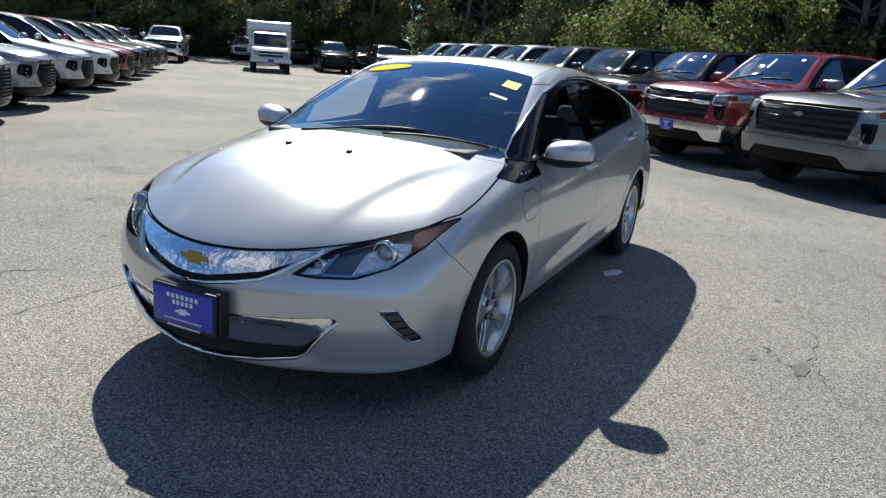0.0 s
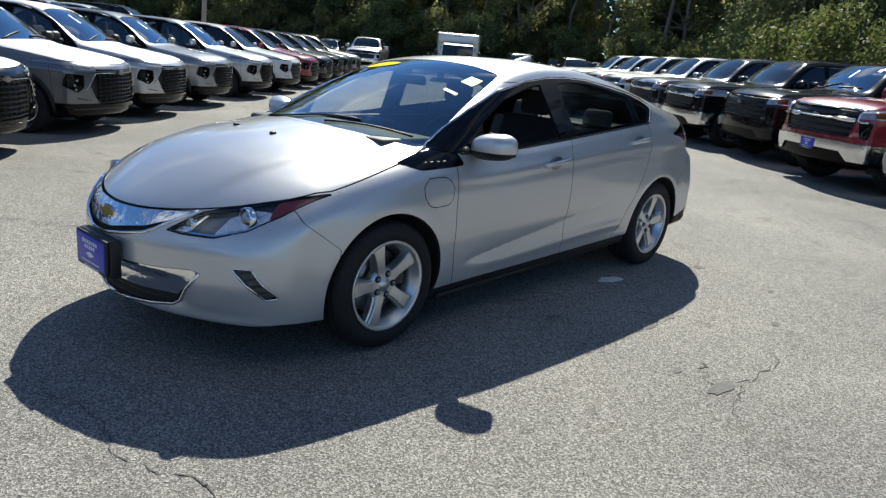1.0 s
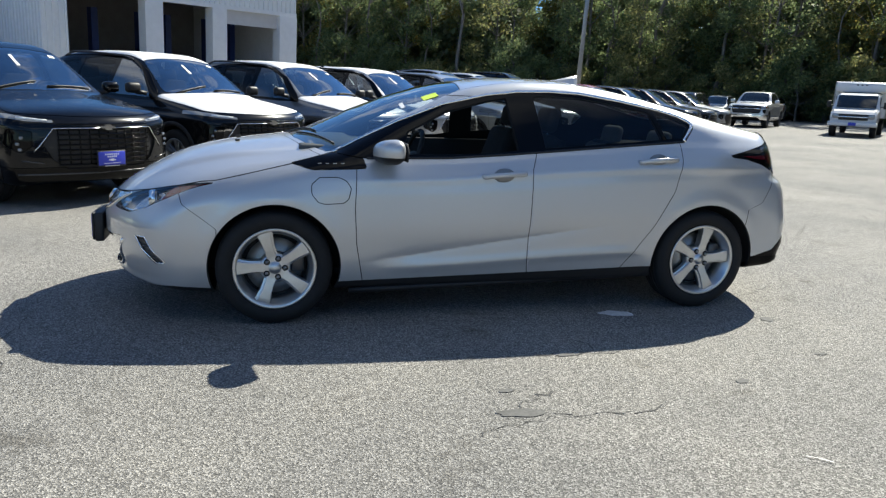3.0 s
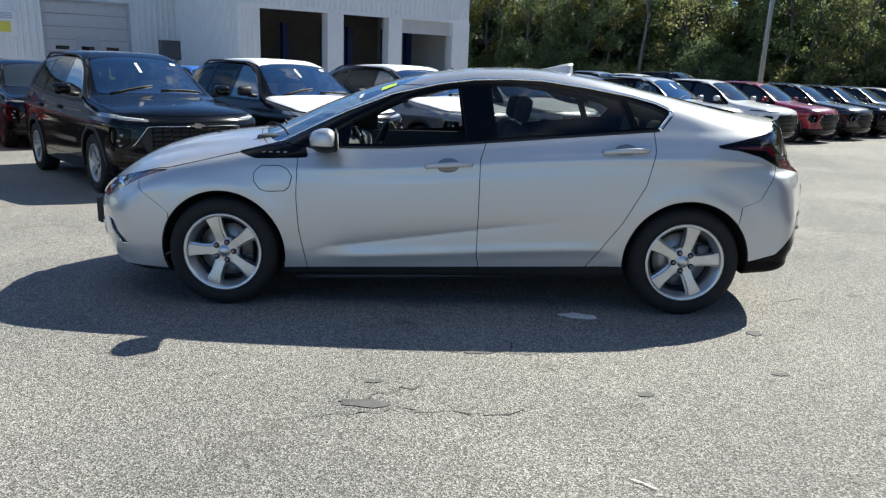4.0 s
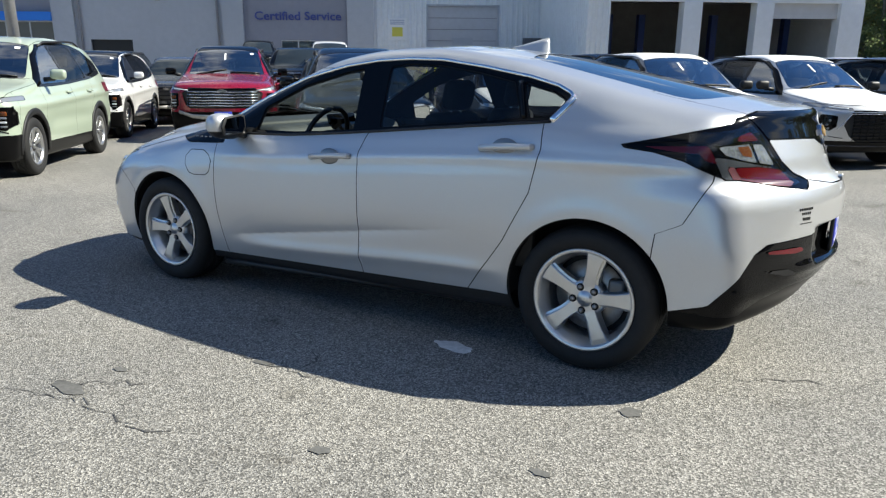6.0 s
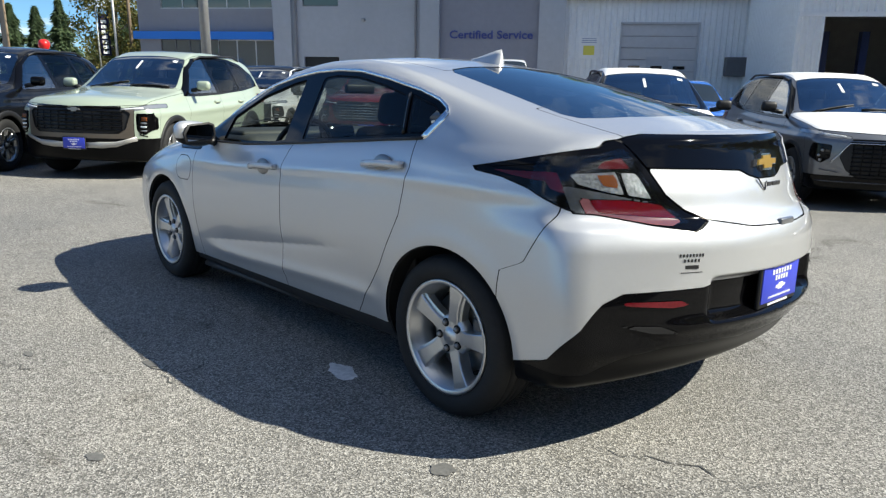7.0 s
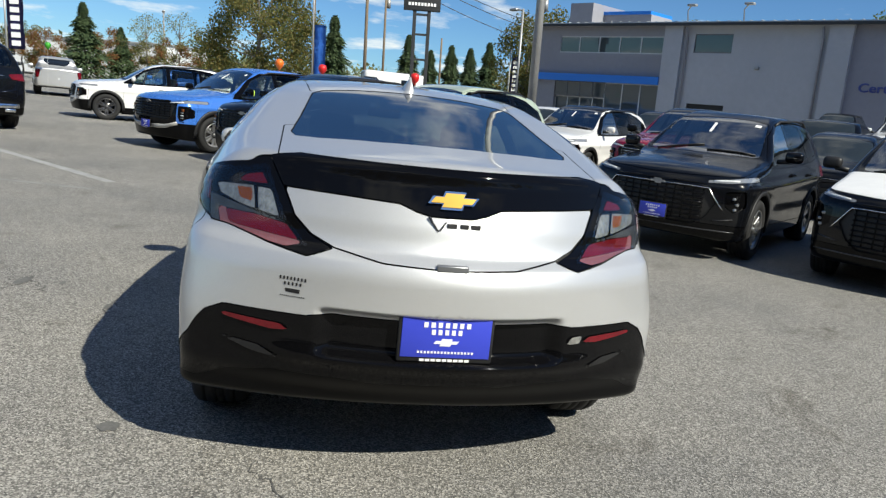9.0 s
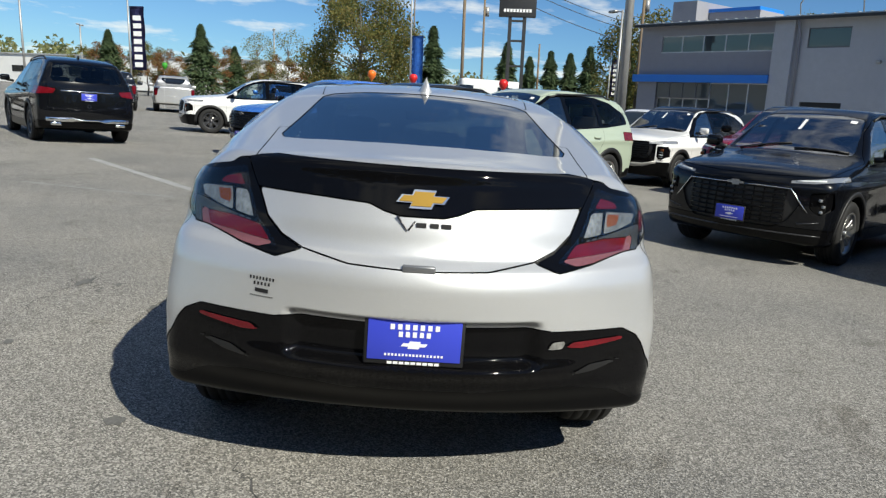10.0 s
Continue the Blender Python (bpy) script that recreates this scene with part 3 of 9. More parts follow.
def wheel(name, parent, at, out, r, w, rim_r, mat_rim, spokes=5, twin=False, lugs=True, label="", discs=True):
    """A wheel whose outer face looks along y * out."""
    e = new(name)
    e.parent = parent
    e.matrix_parent_inverse = Matrix()
    e.location = at
    if label:
        e["label"] = label
    s = out
    h = w / 2
    tyre = [(rim_r - 0.012, h * 0.62), (rim_r, h * 0.86), (rim_r + 0.012, h * 0.98), (rim_r + (r - rim_r) * 0.5, h * 1.06), (r - 0.022, h * 0.99), (r - 0.008, h * 0.84),
            (r - 0.001, h * 0.64), (r, h * 0.58), (r - 0.009, h * 0.56), (r - 0.009, h * 0.50), (r, h * 0.48), (r, h * 0.20), (r - 0.009, h * 0.18), (r - 0.009, h * 0.10), (r, h * 0.08)]
    tyre = tyre + [(a, -b) for a, b in tyre[::-1]]
    part("tyre", lathe([(a, s * b) for a, b in tyre], 56), M["rubber"], e)
    rim = [(rim_r - 0.03, -h * 0.8), (rim_r - 0.02, h * 0.2), (rim_r - 0.018, h * 0.7), (rim_r - 0.006, h * 0.80), (rim_r + 0.006, h * 0.92), (rim_r + 0.004, h * 0.98), (rim_r - 0.012, h * 0.93), (rim_r - 0.026, h * 0.72)]
    part("rim", lathe([(a, s * b) for a, b in rim], 56), mat_rim, e)
    bm = bmesh.new()
    face = h * 0.74
    n = spokes
    for i in range(n):
        a = 2 * math.pi * i / n + math.pi / 2
        for da in ((-0.16, 0.16) if twin else (0.0,)):
            wide = 0.030 if twin else 0.046
            own = bmesh.new()
            rows = [(0.064, wide * 0.80, face - 0.016), (rim_r * 0.45, wide * 0.66, face - 0.008), (rim_r * 0.75, wide * 0.68, face + 0.0), (rim_r - 0.016, wide * 0.98, face + 0.004)]
            prev = None
            for rr, hw, y in rows:
                ring = [own.verts.new((rr, s * yy, zz)) for zz, yy in ((-hw, y - 0.03), (-hw, y - 0.006), (-hw * 0.7, y), (hw * 0.7, y), (hw, y - 0.006), (hw, y - 0.03))]
                if prev:
                    for k in range(5):
                        own.faces.new((prev[k], prev[k + 1], ring[k + 1], ring[k]))
                prev = ring
            bmesh.ops.recalc_face_normals(own, faces=own.faces)
            bmesh.ops.transform(own, matrix=Matrix.Rotation(-(a + da), 4, "Y"), verts=own.verts)
            join(own, bm)
    part("spokes", bm, mat_rim, e, smooth=False)
    part("hub", lathe([(0.001, s * (face + 0.004)), (0.026, s * (face + 0.004)), (0.030, s * (face - 0.002)), (0.031, s * (face - 0.022))], 28), mat_rim, e)
    part("hub_recess", lathe([(0.028, s * (face - 0.021)), (0.074, s * (face - 0.021)), (0.080, s * (face - 0.03)), (0.080, s * -0.02)], 28), M["dark_alloy"], e)
    if lugs:
        for i in range(5):
            a = 2 * math.pi * (i + 0.5) / 5 + math.pi / 2
            c = Vector((math.cos(a) * 0.053, s * (face - 0.020), math.sin(a) * 0.053))
            part("lug_nut", rod(c, c + Vector((0, s * 0.018, 0)), 0.0125, 0.011, 6), M["steel"], e)
    if discs:
        part("brake_disc", lathe([(0.07, s * h * 0.05), (rim_r * 0.66, s * h * 0.05), (rim_r * 0.66, -s * h * 0.05), (0.07, -s * h * 0.05)], 32), M["steel"], e)
    part("back_plate", lathe([(0.001, -s * h * 0.25), (rim_r - 0.02, -s * h * 0.25)], 24), M["dark"], e)
    return e

def alloy_wheel(parent, at, out, r, w, rim_r, turn):
    """The hatchback's wheel: five broad spokes with a stepped flank, lug nuts in dark wells; turn: how far it has rolled."""
    e = thing_part("wheel", parent, "five-spoke silver alloy wheel with dark tyre")
    e.location = at
    s, h = out, w / 2
    tyre = [(rim_r - 0.012, h * 0.62), (rim_r, h * 0.86), (rim_r + 0.012, h * 0.98), (rim_r + 0.020, h * 1.00), (rim_r + 0.024, h * 1.03), (rim_r + (r - rim_r) * 0.5, h * 1.06), (r - 0.030, h * 1.02), (r - 0.026, h * 0.99), (r - 0.016, h * 0.93), (r - 0.008, h * 0.84),
            (r - 0.001, h * 0.64), (r, h * 0.58), (r - 0.009, h * 0.56), (r - 0.009, h * 0.50), (r, h * 0.48), (r, h * 0.20), (r - 0.009, h * 0.18), (r - 0.009, h * 0.10), (r, h * 0.08)]
    tyre = tyre + [(a, -b) for a, b in tyre[::-1]]
    part("tyre", lathe([(a, s * b) for a, b in tyre], 64), M["rubber"], e)
    rim = [(rim_r - 0.045, -h * 0.8), (rim_r - 0.034, h * 0.2), (rim_r - 0.030, h * 0.60), (rim_r - 0.016, h * 0.70), (rim_r - 0.014, h * 0.84), (rim_r + 0.004, h * 0.94), (rim_r + 0.008, h * 1.0), (rim_r + 0.001, h * 1.02), (rim_r - 0.010, h * 0.97)]
    part("rim", lathe([(a, s * b) for a, b in rim], 64), M["alloy"], e)
    face = h * 0.80
    for i in range(5):
        a = 2 * math.pi * i / 5 + math.pi / 2 + turn
        own = bmesh.new()
        prev = None
        for rr, hw, y in ((0.020, 0.028, face - 0.010), (0.060, 0.029, face - 0.010), (0.100, 0.0255, face - 0.005), (0.145, 0.029, face), (0.185, 0.036, face + 0.003), (rim_r - 0.008, 0.043, face + 0.003)):
            ring = [own.verts.new((rr, s * yy, zz)) for zz, yy in ((-hw - 0.010, y - 0.050), (-hw - 0.010, y - 0.016), (-hw, y - 0.013), (-hw, y - 0.003), (-hw * 0.86, y), (hw * 0.86, y), (hw, y - 0.004), (hw + 0.004, y - 0.050))]
            if prev:
                for k in range(7):
                    own.faces.new((prev[k], prev[k + 1], ring[k + 1], ring[k]))
            prev = ring
        own.faces.new(prev)
        bmesh.ops.recalc_face_normals(own, faces=own.faces)
        bmesh.ops.transform(own, matrix=Matrix.Rotation(-a, 4, "Y"), verts=own.verts)
        part("spoke", own, M["alloy"], e, smooth=False)
        b = a + math.pi / 5
        c = Vector((math.cos(b) * 0.055, s * (face - 0.009), math.sin(b) * 0.055))
        out_y = Vector((0, s, 0))
        part("lug_well", rod(c - out_y * 0.01, c + out_y * 0.0015, 0.0160, 0.0170, 14), M["dark"], e)
        part("lug_nut", rod(c, c + out_y * 0.012, 0.0115, 0.010, 6), M["steel"], e)
    part("hub", lathe([(0.001, s * (face - 0.004)), (0.028, s * (face - 0.004)), (0.031, s * (face - 0.009)), (0.050, s * (face - 0.0125)), (0.076, s * (face - 0.014)), (0.086, s * (face - 0.030)), (0.088, s * (face - 0.06))], 40), M["alloy"], e)
    part("brake_disc", lathe([(0.07, s * h * 0.05), (rim_r * 0.72, s * h * 0.05), (rim_r * 0.72, -s * h * 0.05), (0.07, -s * h * 0.05)], 40), M["steel"], e)
    part("brake_caliper", box((0.075, 0.07, 0.13), (0.125, s * h * 0.10, 0.03), 0.015), M["dark_alloy"], e)
    part("back_plate", lathe([(0.001, -s * h * 0.25), (rim_r - 0.03, -s * h * 0.25)], 24), M["dark"], e)
    return e


def thing_part(name, parent, label=""):
    e = new(name)
    e.parent = parent
    if label:
        e["label"] = label
    return e

# ---------------------------------------------------------------- ground
def lot_z(x, y):
    """The pavement's height: level round the hatchback, rising gently towards the building."""
    d = -0.436 * x + 0.90 * y - 16.0
    ease = lambda v, lo, hi: (lambda t: t * t * (3 - 2 * t))(min(1.0, max(0.0, (v - lo) / (hi - lo))))
    return 0.095 * min(max(d, 0.0), 12.0) * ease(y, 6.0, 14.0) * (1 - ease(x, 12.0, 24.0)) * (1 - ease(-x, 36.0, 58.0))


def build_ground():
    ticks = [-1400, -900, -600, -400, -250, -160, -110] + [-80 + 2 * i for i in range(81)] + [110, 160, 250, 400, 600, 900, 1400]
    bm = bmesh.new()
    rows = [[bm.verts.new((x, y, lot_z(x, y))) for x in ticks] for y in ticks]
    for p, q in zip(rows, rows[1:]):
        for i in range(len(ticks) - 1):
            bm.faces.new((p[i], p[i + 1], q[i + 1], q[i]))
    ob = part("ground", bm, M["asphalt"])
    tagged(ob, "weathered grey asphalt car park with cracks and stains", "ground", kind="structure")


build_ground()


def strip_on_ground(name, pts, width, mat, label, cat, z=0.004, rough=0.0, seed=1):
    """A thin flat strip along points on the pavement, with uneven edges."""
    rng = random.Random(seed)
    bm = bmesh.new()
    fine = []
    for (ax, ay), (bx, by) in zip(pts, pts[1:]):
        n = max(2, int(math.hypot(bx - ax, by - ay) / (0.035 if rough else 0.5)))
        for i in range(n):
            t = i / n
            fine.append((ax + (bx - ax) * t + rng.uniform(-rough, rough), ay + (by - ay) * t + rng.uniform(-rough, rough)))
    fine.append(pts[-1])
    prev = None
    for i, p in enumerate(fine):
        q, r = fine[max(i - 1, 0)], fine[min(i + 1, len(fine) - 1)]
        d = Vector((r[0] - q[0], r[1] - q[1])).normalized()
        w = width / 2 * (rng.uniform(0.2, 1.5) if rough else rng.uniform(0.92, 1.05))
        a = bm.verts.new((p[0] - d.y * w, p[1] + d.x * w, z))
        b = bm.verts.new((p[0] + d.y * w, p[1] - d.x * w, z))
        if prev:
            bm.faces.new((prev[1], b, a, prev[0]))
        prev = (a, b)
    ob = part(name, bm, mat, smooth=False)
    tagged(ob, label, cat, kind="structure")
    return ob


# ---------------------------------------------------------------- dealership building
FACE = radians(38.0)
B1 = Matrix.Translation((-36.6, 19.85, 0)) @ LEAN @ Matrix.Rotation(FACE, 4, "Z")     # main facade: x along it, -y towards the lot
B2 = Matrix.Translation((-10.0, 29.45, 0)) @ LEAN @ Matrix.Rotation(FACE, 4, "Z")     # service bays


def building(name, label, m):
    e = new(name)
    e.matrix_world = m
    tagged(e, label, "building", kind="structure")
    return e


def slab(name, parent, x0, x1, y0, y1, z0, z1, mat, label="", bevel=0.0):
    return part(name, box((x1 - x0, y1 - y0, z1 - z0), ((x0 + x1) / 2, (y0 + y1) / 2, (z0 + z1) / 2), bevel), mat, parent, label, smooth=False)


def siding(name, parent, x0, x1, z0, z1, y=0.0, pitch=0.30, depth=0.045):
    """Ribbed metal siding: a folded sheet with upright ribs."""
    bm = bmesh.new()
    prof = []
    n = max(1, round((x1 - x0) / pitch))
    p = (x1 - x0) / n
    for i in range(n):
        a = x0 + i * p
        prof += [(a, y), (a + p * 0.52, y), (a + p * 0.62, y - depth), (a + p * 0.90, y - depth)]
    prof.append((x1, y))
    lo = [bm.verts.new((u, v, z0)) for u, v in prof]
    hi = [bm.verts.new((u, v, z1)) for u, v in prof]
    for i in range(len(prof) - 1):
        bm.faces.new((lo[i], lo[i + 1], hi[i + 1], hi[i]))
    return part(name, bm, M["corrugated"], parent, "white ribbed metal siding", smooth=False)


def siding_side(name, parent, y0, y1, z0, z1, x, pitch=0.30, depth=0.045):
    ob = siding(name, parent, 0, y1 - y0, z0, z1, 0.0, pitch, depth)
    ob.matrix_local = Matrix.Translation((x, y1, 0)) @ Matrix.Rotation(radians(-90), 4, "Z")
    return ob


def glazed(parent, x0, x1, z0, z1, panes, y=-0.02, mat="shop_glass", frame="dark_frame", name="window"):
    """A row of panes in a metal frame."""
    w = new(name)
    w.parent = parent
    slab("window_frame", w, x0, x1, y, y + 0.06, z1 - 0.06, z1, M[frame])
    slab("window_sill", w, x0, x1, y - 0.04, y + 0.06, z0, z0 + 0.06, M[frame])
    p = (x1 - x0) / panes
    for i in range(panes + 1):
        slab("mullion", w, x0 + i * p - 0.035, x0 + i * p + 0.035, y, y + 0.06, z0 + 0.06, z1 - 0.06, M[frame])
    for i in range(panes):
        slab("pane", w, x0 + i * p + 0.035, x0 + (i + 1) * p - 0.035, y + 0.03, y + 0.04, z0 + 0.06, z1 - 0.06, M[mat])
    return w


def words(text, parent, x, y, z, size, mat, name="lettering", label=""):
    cu = bpy.data.curves.new(name, "FONT")
    cu.body, cu.size, cu.extrude, cu.align_x = text, size, 0.03, "LEFT"
    cu.offset = 0.010
    cu.resolution_u = 3
    tmp = new("tmp_text", cu)
    me = bpy.data.meshes.new_from_object(tmp.evaluated_get(bpy.context.evaluated_depsgraph_get()))
    bpy.data.objects.remove(tmp)
    me.materials.clear()
    me.materials.append(mat)
    ob = new(name, me)
    ob.parent = parent
    ob.matrix_local = Matrix.Translation((x, y, z)) @ Matrix.Rotation(radians(90), 4, "X")
    if label:
        ob["label"] = label
    return ob


def build_showroom():
    b = building("wall_showroom", "white and grey two-storey dealership showroom with a blue band", B1)
    t = 0.35
    # cladding round the windows
    slab("cladding", b, -8.7, 0.15, 0, t, 6.85, 7.45, M["wall_grey"], "grey cladding")
    slab("cladding", b, -8.7, -7.15, 0, t, 4.5, 6.85, M["wall_grey"])
    slab("cladding", b, -7.15, 0.15, 0, t, 4.5, 5.83, M["wall_grey"])
    slab("cladding", b, 0.0, 0.15, 0, t, 5.83, 6.85, M["wall_grey"])
    slab("blue_band", b, -8.85, 0.15, -0.45, t, 4.05, 4.5, M["stripe_blue"], "blue band over the entrance")
    slab("cladding", b, -8.7, -7.3, 0, t, 0, 4.05, M["wall_grey"])
    slab("side_wall", b, -8.7, -8.35, t, 14, 0, 7.45, M["wall_grey"])
    for i in range(2):
        slab("joint", b, -8.7, 0.15, -0.006, 0.0, 4.62 + i * 0.8, 4.632 + i * 0.8, M["wall_mauve"])
    glazed(b, -7.15, 0.0, 5.83, 6.85, 5, 0.05, frame="light_frame")
    glazed(b, -3.55, 0.05, 0.3, 4.05, 3, 0.05, frame="light_frame")
    glazed(b, -7.3, -3.55, 3.1, 4.05, 4, 0.05)
    glazed(b, -7.3, -3.55, 0.3, 3.1, 4, 0.25, frame="light_frame", name="door")
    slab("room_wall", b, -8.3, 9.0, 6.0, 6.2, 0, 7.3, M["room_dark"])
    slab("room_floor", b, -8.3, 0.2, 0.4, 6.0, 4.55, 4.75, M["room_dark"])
    # pilaster and plain wall
    slab("pilaster", b, 0.15, 1.25, -0.30, t, 0, 7.45, M["wall_white"], "white pilaster")
    slab("plain_wall", b, 1.25, 1.9, 0, t, 0, 7.45, M["wall_white"])
    slab("plain_wall", b, 1.9, 4.07, 0, t, 7.0, 7.45, M["wall_white"])
    slab("plain_wall", b, 1.9, 4.07, 0, t, 3.1, 5.95, M["wall_white"])
    slab("plain_wall", b, 4.07, 9.0, 0, t, 0, 7.45, M["wall_white"], "white painted wall")
    glazed(b, 1.9, 4.07, 5.95, 7.0, 1, 0.05)
    # darkness of the open doorway, put in as a black panel
    slab("back_door", b, 1.9, 4.07, 0.15, 0.25, 0, 3.1, M["trim"], "dark roller door")
    part("downpipe", tube([(1.5, -0.42, 7.3), (1.5, -0.10, 6.7), (1.5, -0.10, 0.2)], 0.06, 8), M["wall_grey"], b)
    part("downpipe", tube([(8.7, -0.42, 7.3), (8.7, -0.10, 6.7), (8.7, -0.10, 0.2)], 0.06, 8), M["wall_grey"], b)
    part("wall_lamp", box((0.22, 0.22, 0.16), (5.6, -0.1, 5.2), 0.03), M["galv"], b)
    slab("pilaster", b, 9.0, 10.1, -0.35, t, 0, 7.45, M["wall_white"])
    # recess with the service entrance
    slab("recess_wall", b, 10.1, 12.05, 0.0, t, 0, 7.45, M["wall_mauve"], "grey recessed wall")
    slab("recess_wall", b, 13.94, 15.75, 0.0, t, 0, 7.45, M["wall_mauve"])
    slab("recess_wall", b, 12.05, 13.94, 0.0, t, 3.12, 7.45, M["wall_mauve"])
    glazed(b, 12.05, 13.94, 0.2, 3.12, 2, 0.05, frame="light_frame", name="door")
    slab("pilaster", b, 15.75, 17.2, -0.35, t, 0, 7.45, M["wall_white"])
    lt = words("Certified Service", b, 10.66, -0.03, 4.20, 0.62, M["text_blue"], label="blue raised lettering")
    wid = lt.dimensions.x
    lt.scale = (4.74 / max(wid, 0.1), 1, 1)
    # roof edge: a ridged metal coping with a dark gutter
    slab("roof", b, -8.9, 17.3, -0.55, 14, 7.45, 7.62, M["roof_metal"], "grey metal roof")
    slab("gutter", b, -8.9, 17.3, -0.66, -0.55, 7.40, 7.55, M["gutter"], "dark gutter")
    for i in range(44):
        x = -8.8 + i * 0.6
        slab("roof_rib", b, x, x + 0.07, -0.52, 2.0, 7.62, 7.67, M["roof_metal"])
    # raised block and roof units behind the edge
    slab("upper_block", b, -7.6, -5.9, 1.5, 6.0, 7.62, 9.1, M["wall_grey"])
    slab("upper_wall", b, -5.9, -2.5, 3.0, 6.0, 7.62, 8.5, M["wall_grey"])
    slab("blue_cap", b, -5.9, -2.5, 2.9, 6.0, 8.5, 8.7, M["stripe_blue"])
    for x in (1.2, 4.4):
        part("roof_lamp", tube([(x, 0.3, 7.6), (x, 0.1, 8.3), (x + 0.35, -0.3, 8.5)], 0.035, 6), M["galv"], b)
        part("lamp_head", box((0.5, 0.35, 0.12), (x + 0.45, -0.4, 8.52), 0.03), M["galv"], b)
    slab("back_wall", b, -8.7, 29, 13.7, 14, 0, 7.4, M["wall_grey"])
    # lower workshop part
    siding("siding", b, 17.2, 20.3, 0, 6.3)
    siding("siding", b, 24.3, 29.5, 0, 6.3)
    siding("siding", b, 20.3, 24.3, 5.02, 6.3)
    slab("workshop_wall", b, 17.2, 20.3, 0.03, 0.3, 0, 6.3, M["wall_white"])
    slab("workshop_wall", b, 24.3, 29.5, 0.03, 0.3, 0, 6.3, M["wall_white"])
    d = new("garage_door")
    d.parent = b
    for i in range(8):
        slab("door_panel", d, 20.3, 24.3, 0.06, 0.12, 0.02 + i * 0.625, 0.61 + i * 0.625, M["door_white"])
    slab("door_frame", b, 20.2, 20.3, -0.06, 0.1, 0, 5.1, M["wall_white"])
    slab("door_frame", b, 24.3, 24.4, -0.06, 0.1, 0, 5.1, M["wall_white"])
    slab("door_frame", b, 20.2, 24.4, -0.06, 0.1, 5.0, 5.1, M["wall_white"])
    for x in (20.75, 21.95, 23.15):
        slab("door_window", d, x, x + 0.62, 0.04, 0.062, 2.62, 2.80, M["glass_black"])
    slab("door_joint", d, 21.7, 22.9, 0.045, 0.06, 0, 3.3, M["wall_white"])
    slab("wall_sign", b, 18.0, 19.1, -0.09, -0.06, 3.15, 4.35, M["white"], "white notice with a yellow panel")
    slab("sign_panel", b, 18.25, 18.85, -0.10, -0.09, 3.35, 3.85, M["sign_yellow"])
    for i in range(3):
        slab("sign_bar", b, 18.15, 18.95, -0.10, -0.09, 4.0 + i * 0.10, 4.05 + i * 0.10, M["sign_text"])
    slab("cooling_unit", b, 25.8, 27.15, -0.55, -0.05, 2.3, 3.3, M["unit_grey"], "grey cooling unit on the wall", 0.03)
    part("wall_lamp", box((0.22, 0.22, 0.18), (18.05, -0.15, 5.8), 0.03), M["white"], b)
    slab("roof_low", b, 17.2, 29.5, -0.25, 14, 6.3, 6.48, M["roof_metal"])
    slab("gutter_low", b, 17.2, 29.5, -0.34, -0.25, 6.25, 6.45, M["gutter"])


def build_bays():
    b = building("wall_bays", "white ribbed-metal service bays with three open doors", B2)
    siding_side("siding_side", b, 0.0, 9.6, 0, 6.6, 0.0)
    slab("side_wall", b, 0.02, 0.25, 0.1, 9.6, 0, 6.6, M["bay_white"], "smooth white wall")
    siding("siding", b, 0.0, 1.05, 0, 4.75)
    siding("siding", b, 0.0, 13.6, 4.95, 6.7)
    slab("header", b, 0.0, 13.6, -0.06, 0.25, 4.75, 4.95, M["bay_white"], "white header beam")
    slab("header_back", b, 0.0, 13.6, 0.02, 0.25, 4.95, 6.7, M["bay_white"])
    slab("pier", b, 0.02, 1.05, 0.02, 0.5, 0, 4.75, M["bay_white"])
    for x0, x1 in ((4.55, 5.45), (8.15, 9.0), (12.4, 13.6)):
        slab("pier", b, x0, x1, -0.10, 0.5, 0, 4.75, M["bay_white"], "white pier between the doors")
    slab("door_panel", b, 9.0, 12.4, 0.15, 0.22, 4.05, 4.75, M["door_white"], "half-raised garage door")
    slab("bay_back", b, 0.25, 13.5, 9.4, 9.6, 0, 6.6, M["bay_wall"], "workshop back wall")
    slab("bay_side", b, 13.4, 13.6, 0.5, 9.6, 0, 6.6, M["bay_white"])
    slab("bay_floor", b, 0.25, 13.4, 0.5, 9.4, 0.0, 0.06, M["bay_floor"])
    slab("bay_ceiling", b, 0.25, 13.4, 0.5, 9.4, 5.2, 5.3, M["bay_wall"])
    slab("bay_roof", b, -0.2, 13.8, -0.2, 9.8, 6.7, 6.85, M["roof_metal"])
    for x in (2.0, 3.7, 6.1, 7.6, 10.0, 11.6):
        slab("lift_post", b, x, x + 0.32, 3.2, 3.6, 0.06, 4.3, M["lift_blue"], "blue vehicle lift post")
    for x in (2.4, 6.6, 10.4):
        slab("tool_cabinet", b, x, x + 1.3, 8.6, 9.3, 0.06, 1.9, M["trim"], "dark tool cabinet")
        slab("strip_lamp", b, x, x + 1.4, 4.0, 4.15, 5.1, 5.2, M["white"])
    slab("workbench", b, 3.6, 4.5, 7.6, 9.3, 0.06, 2.2, M["lift_blue"])


build_showroom()
build_bays()

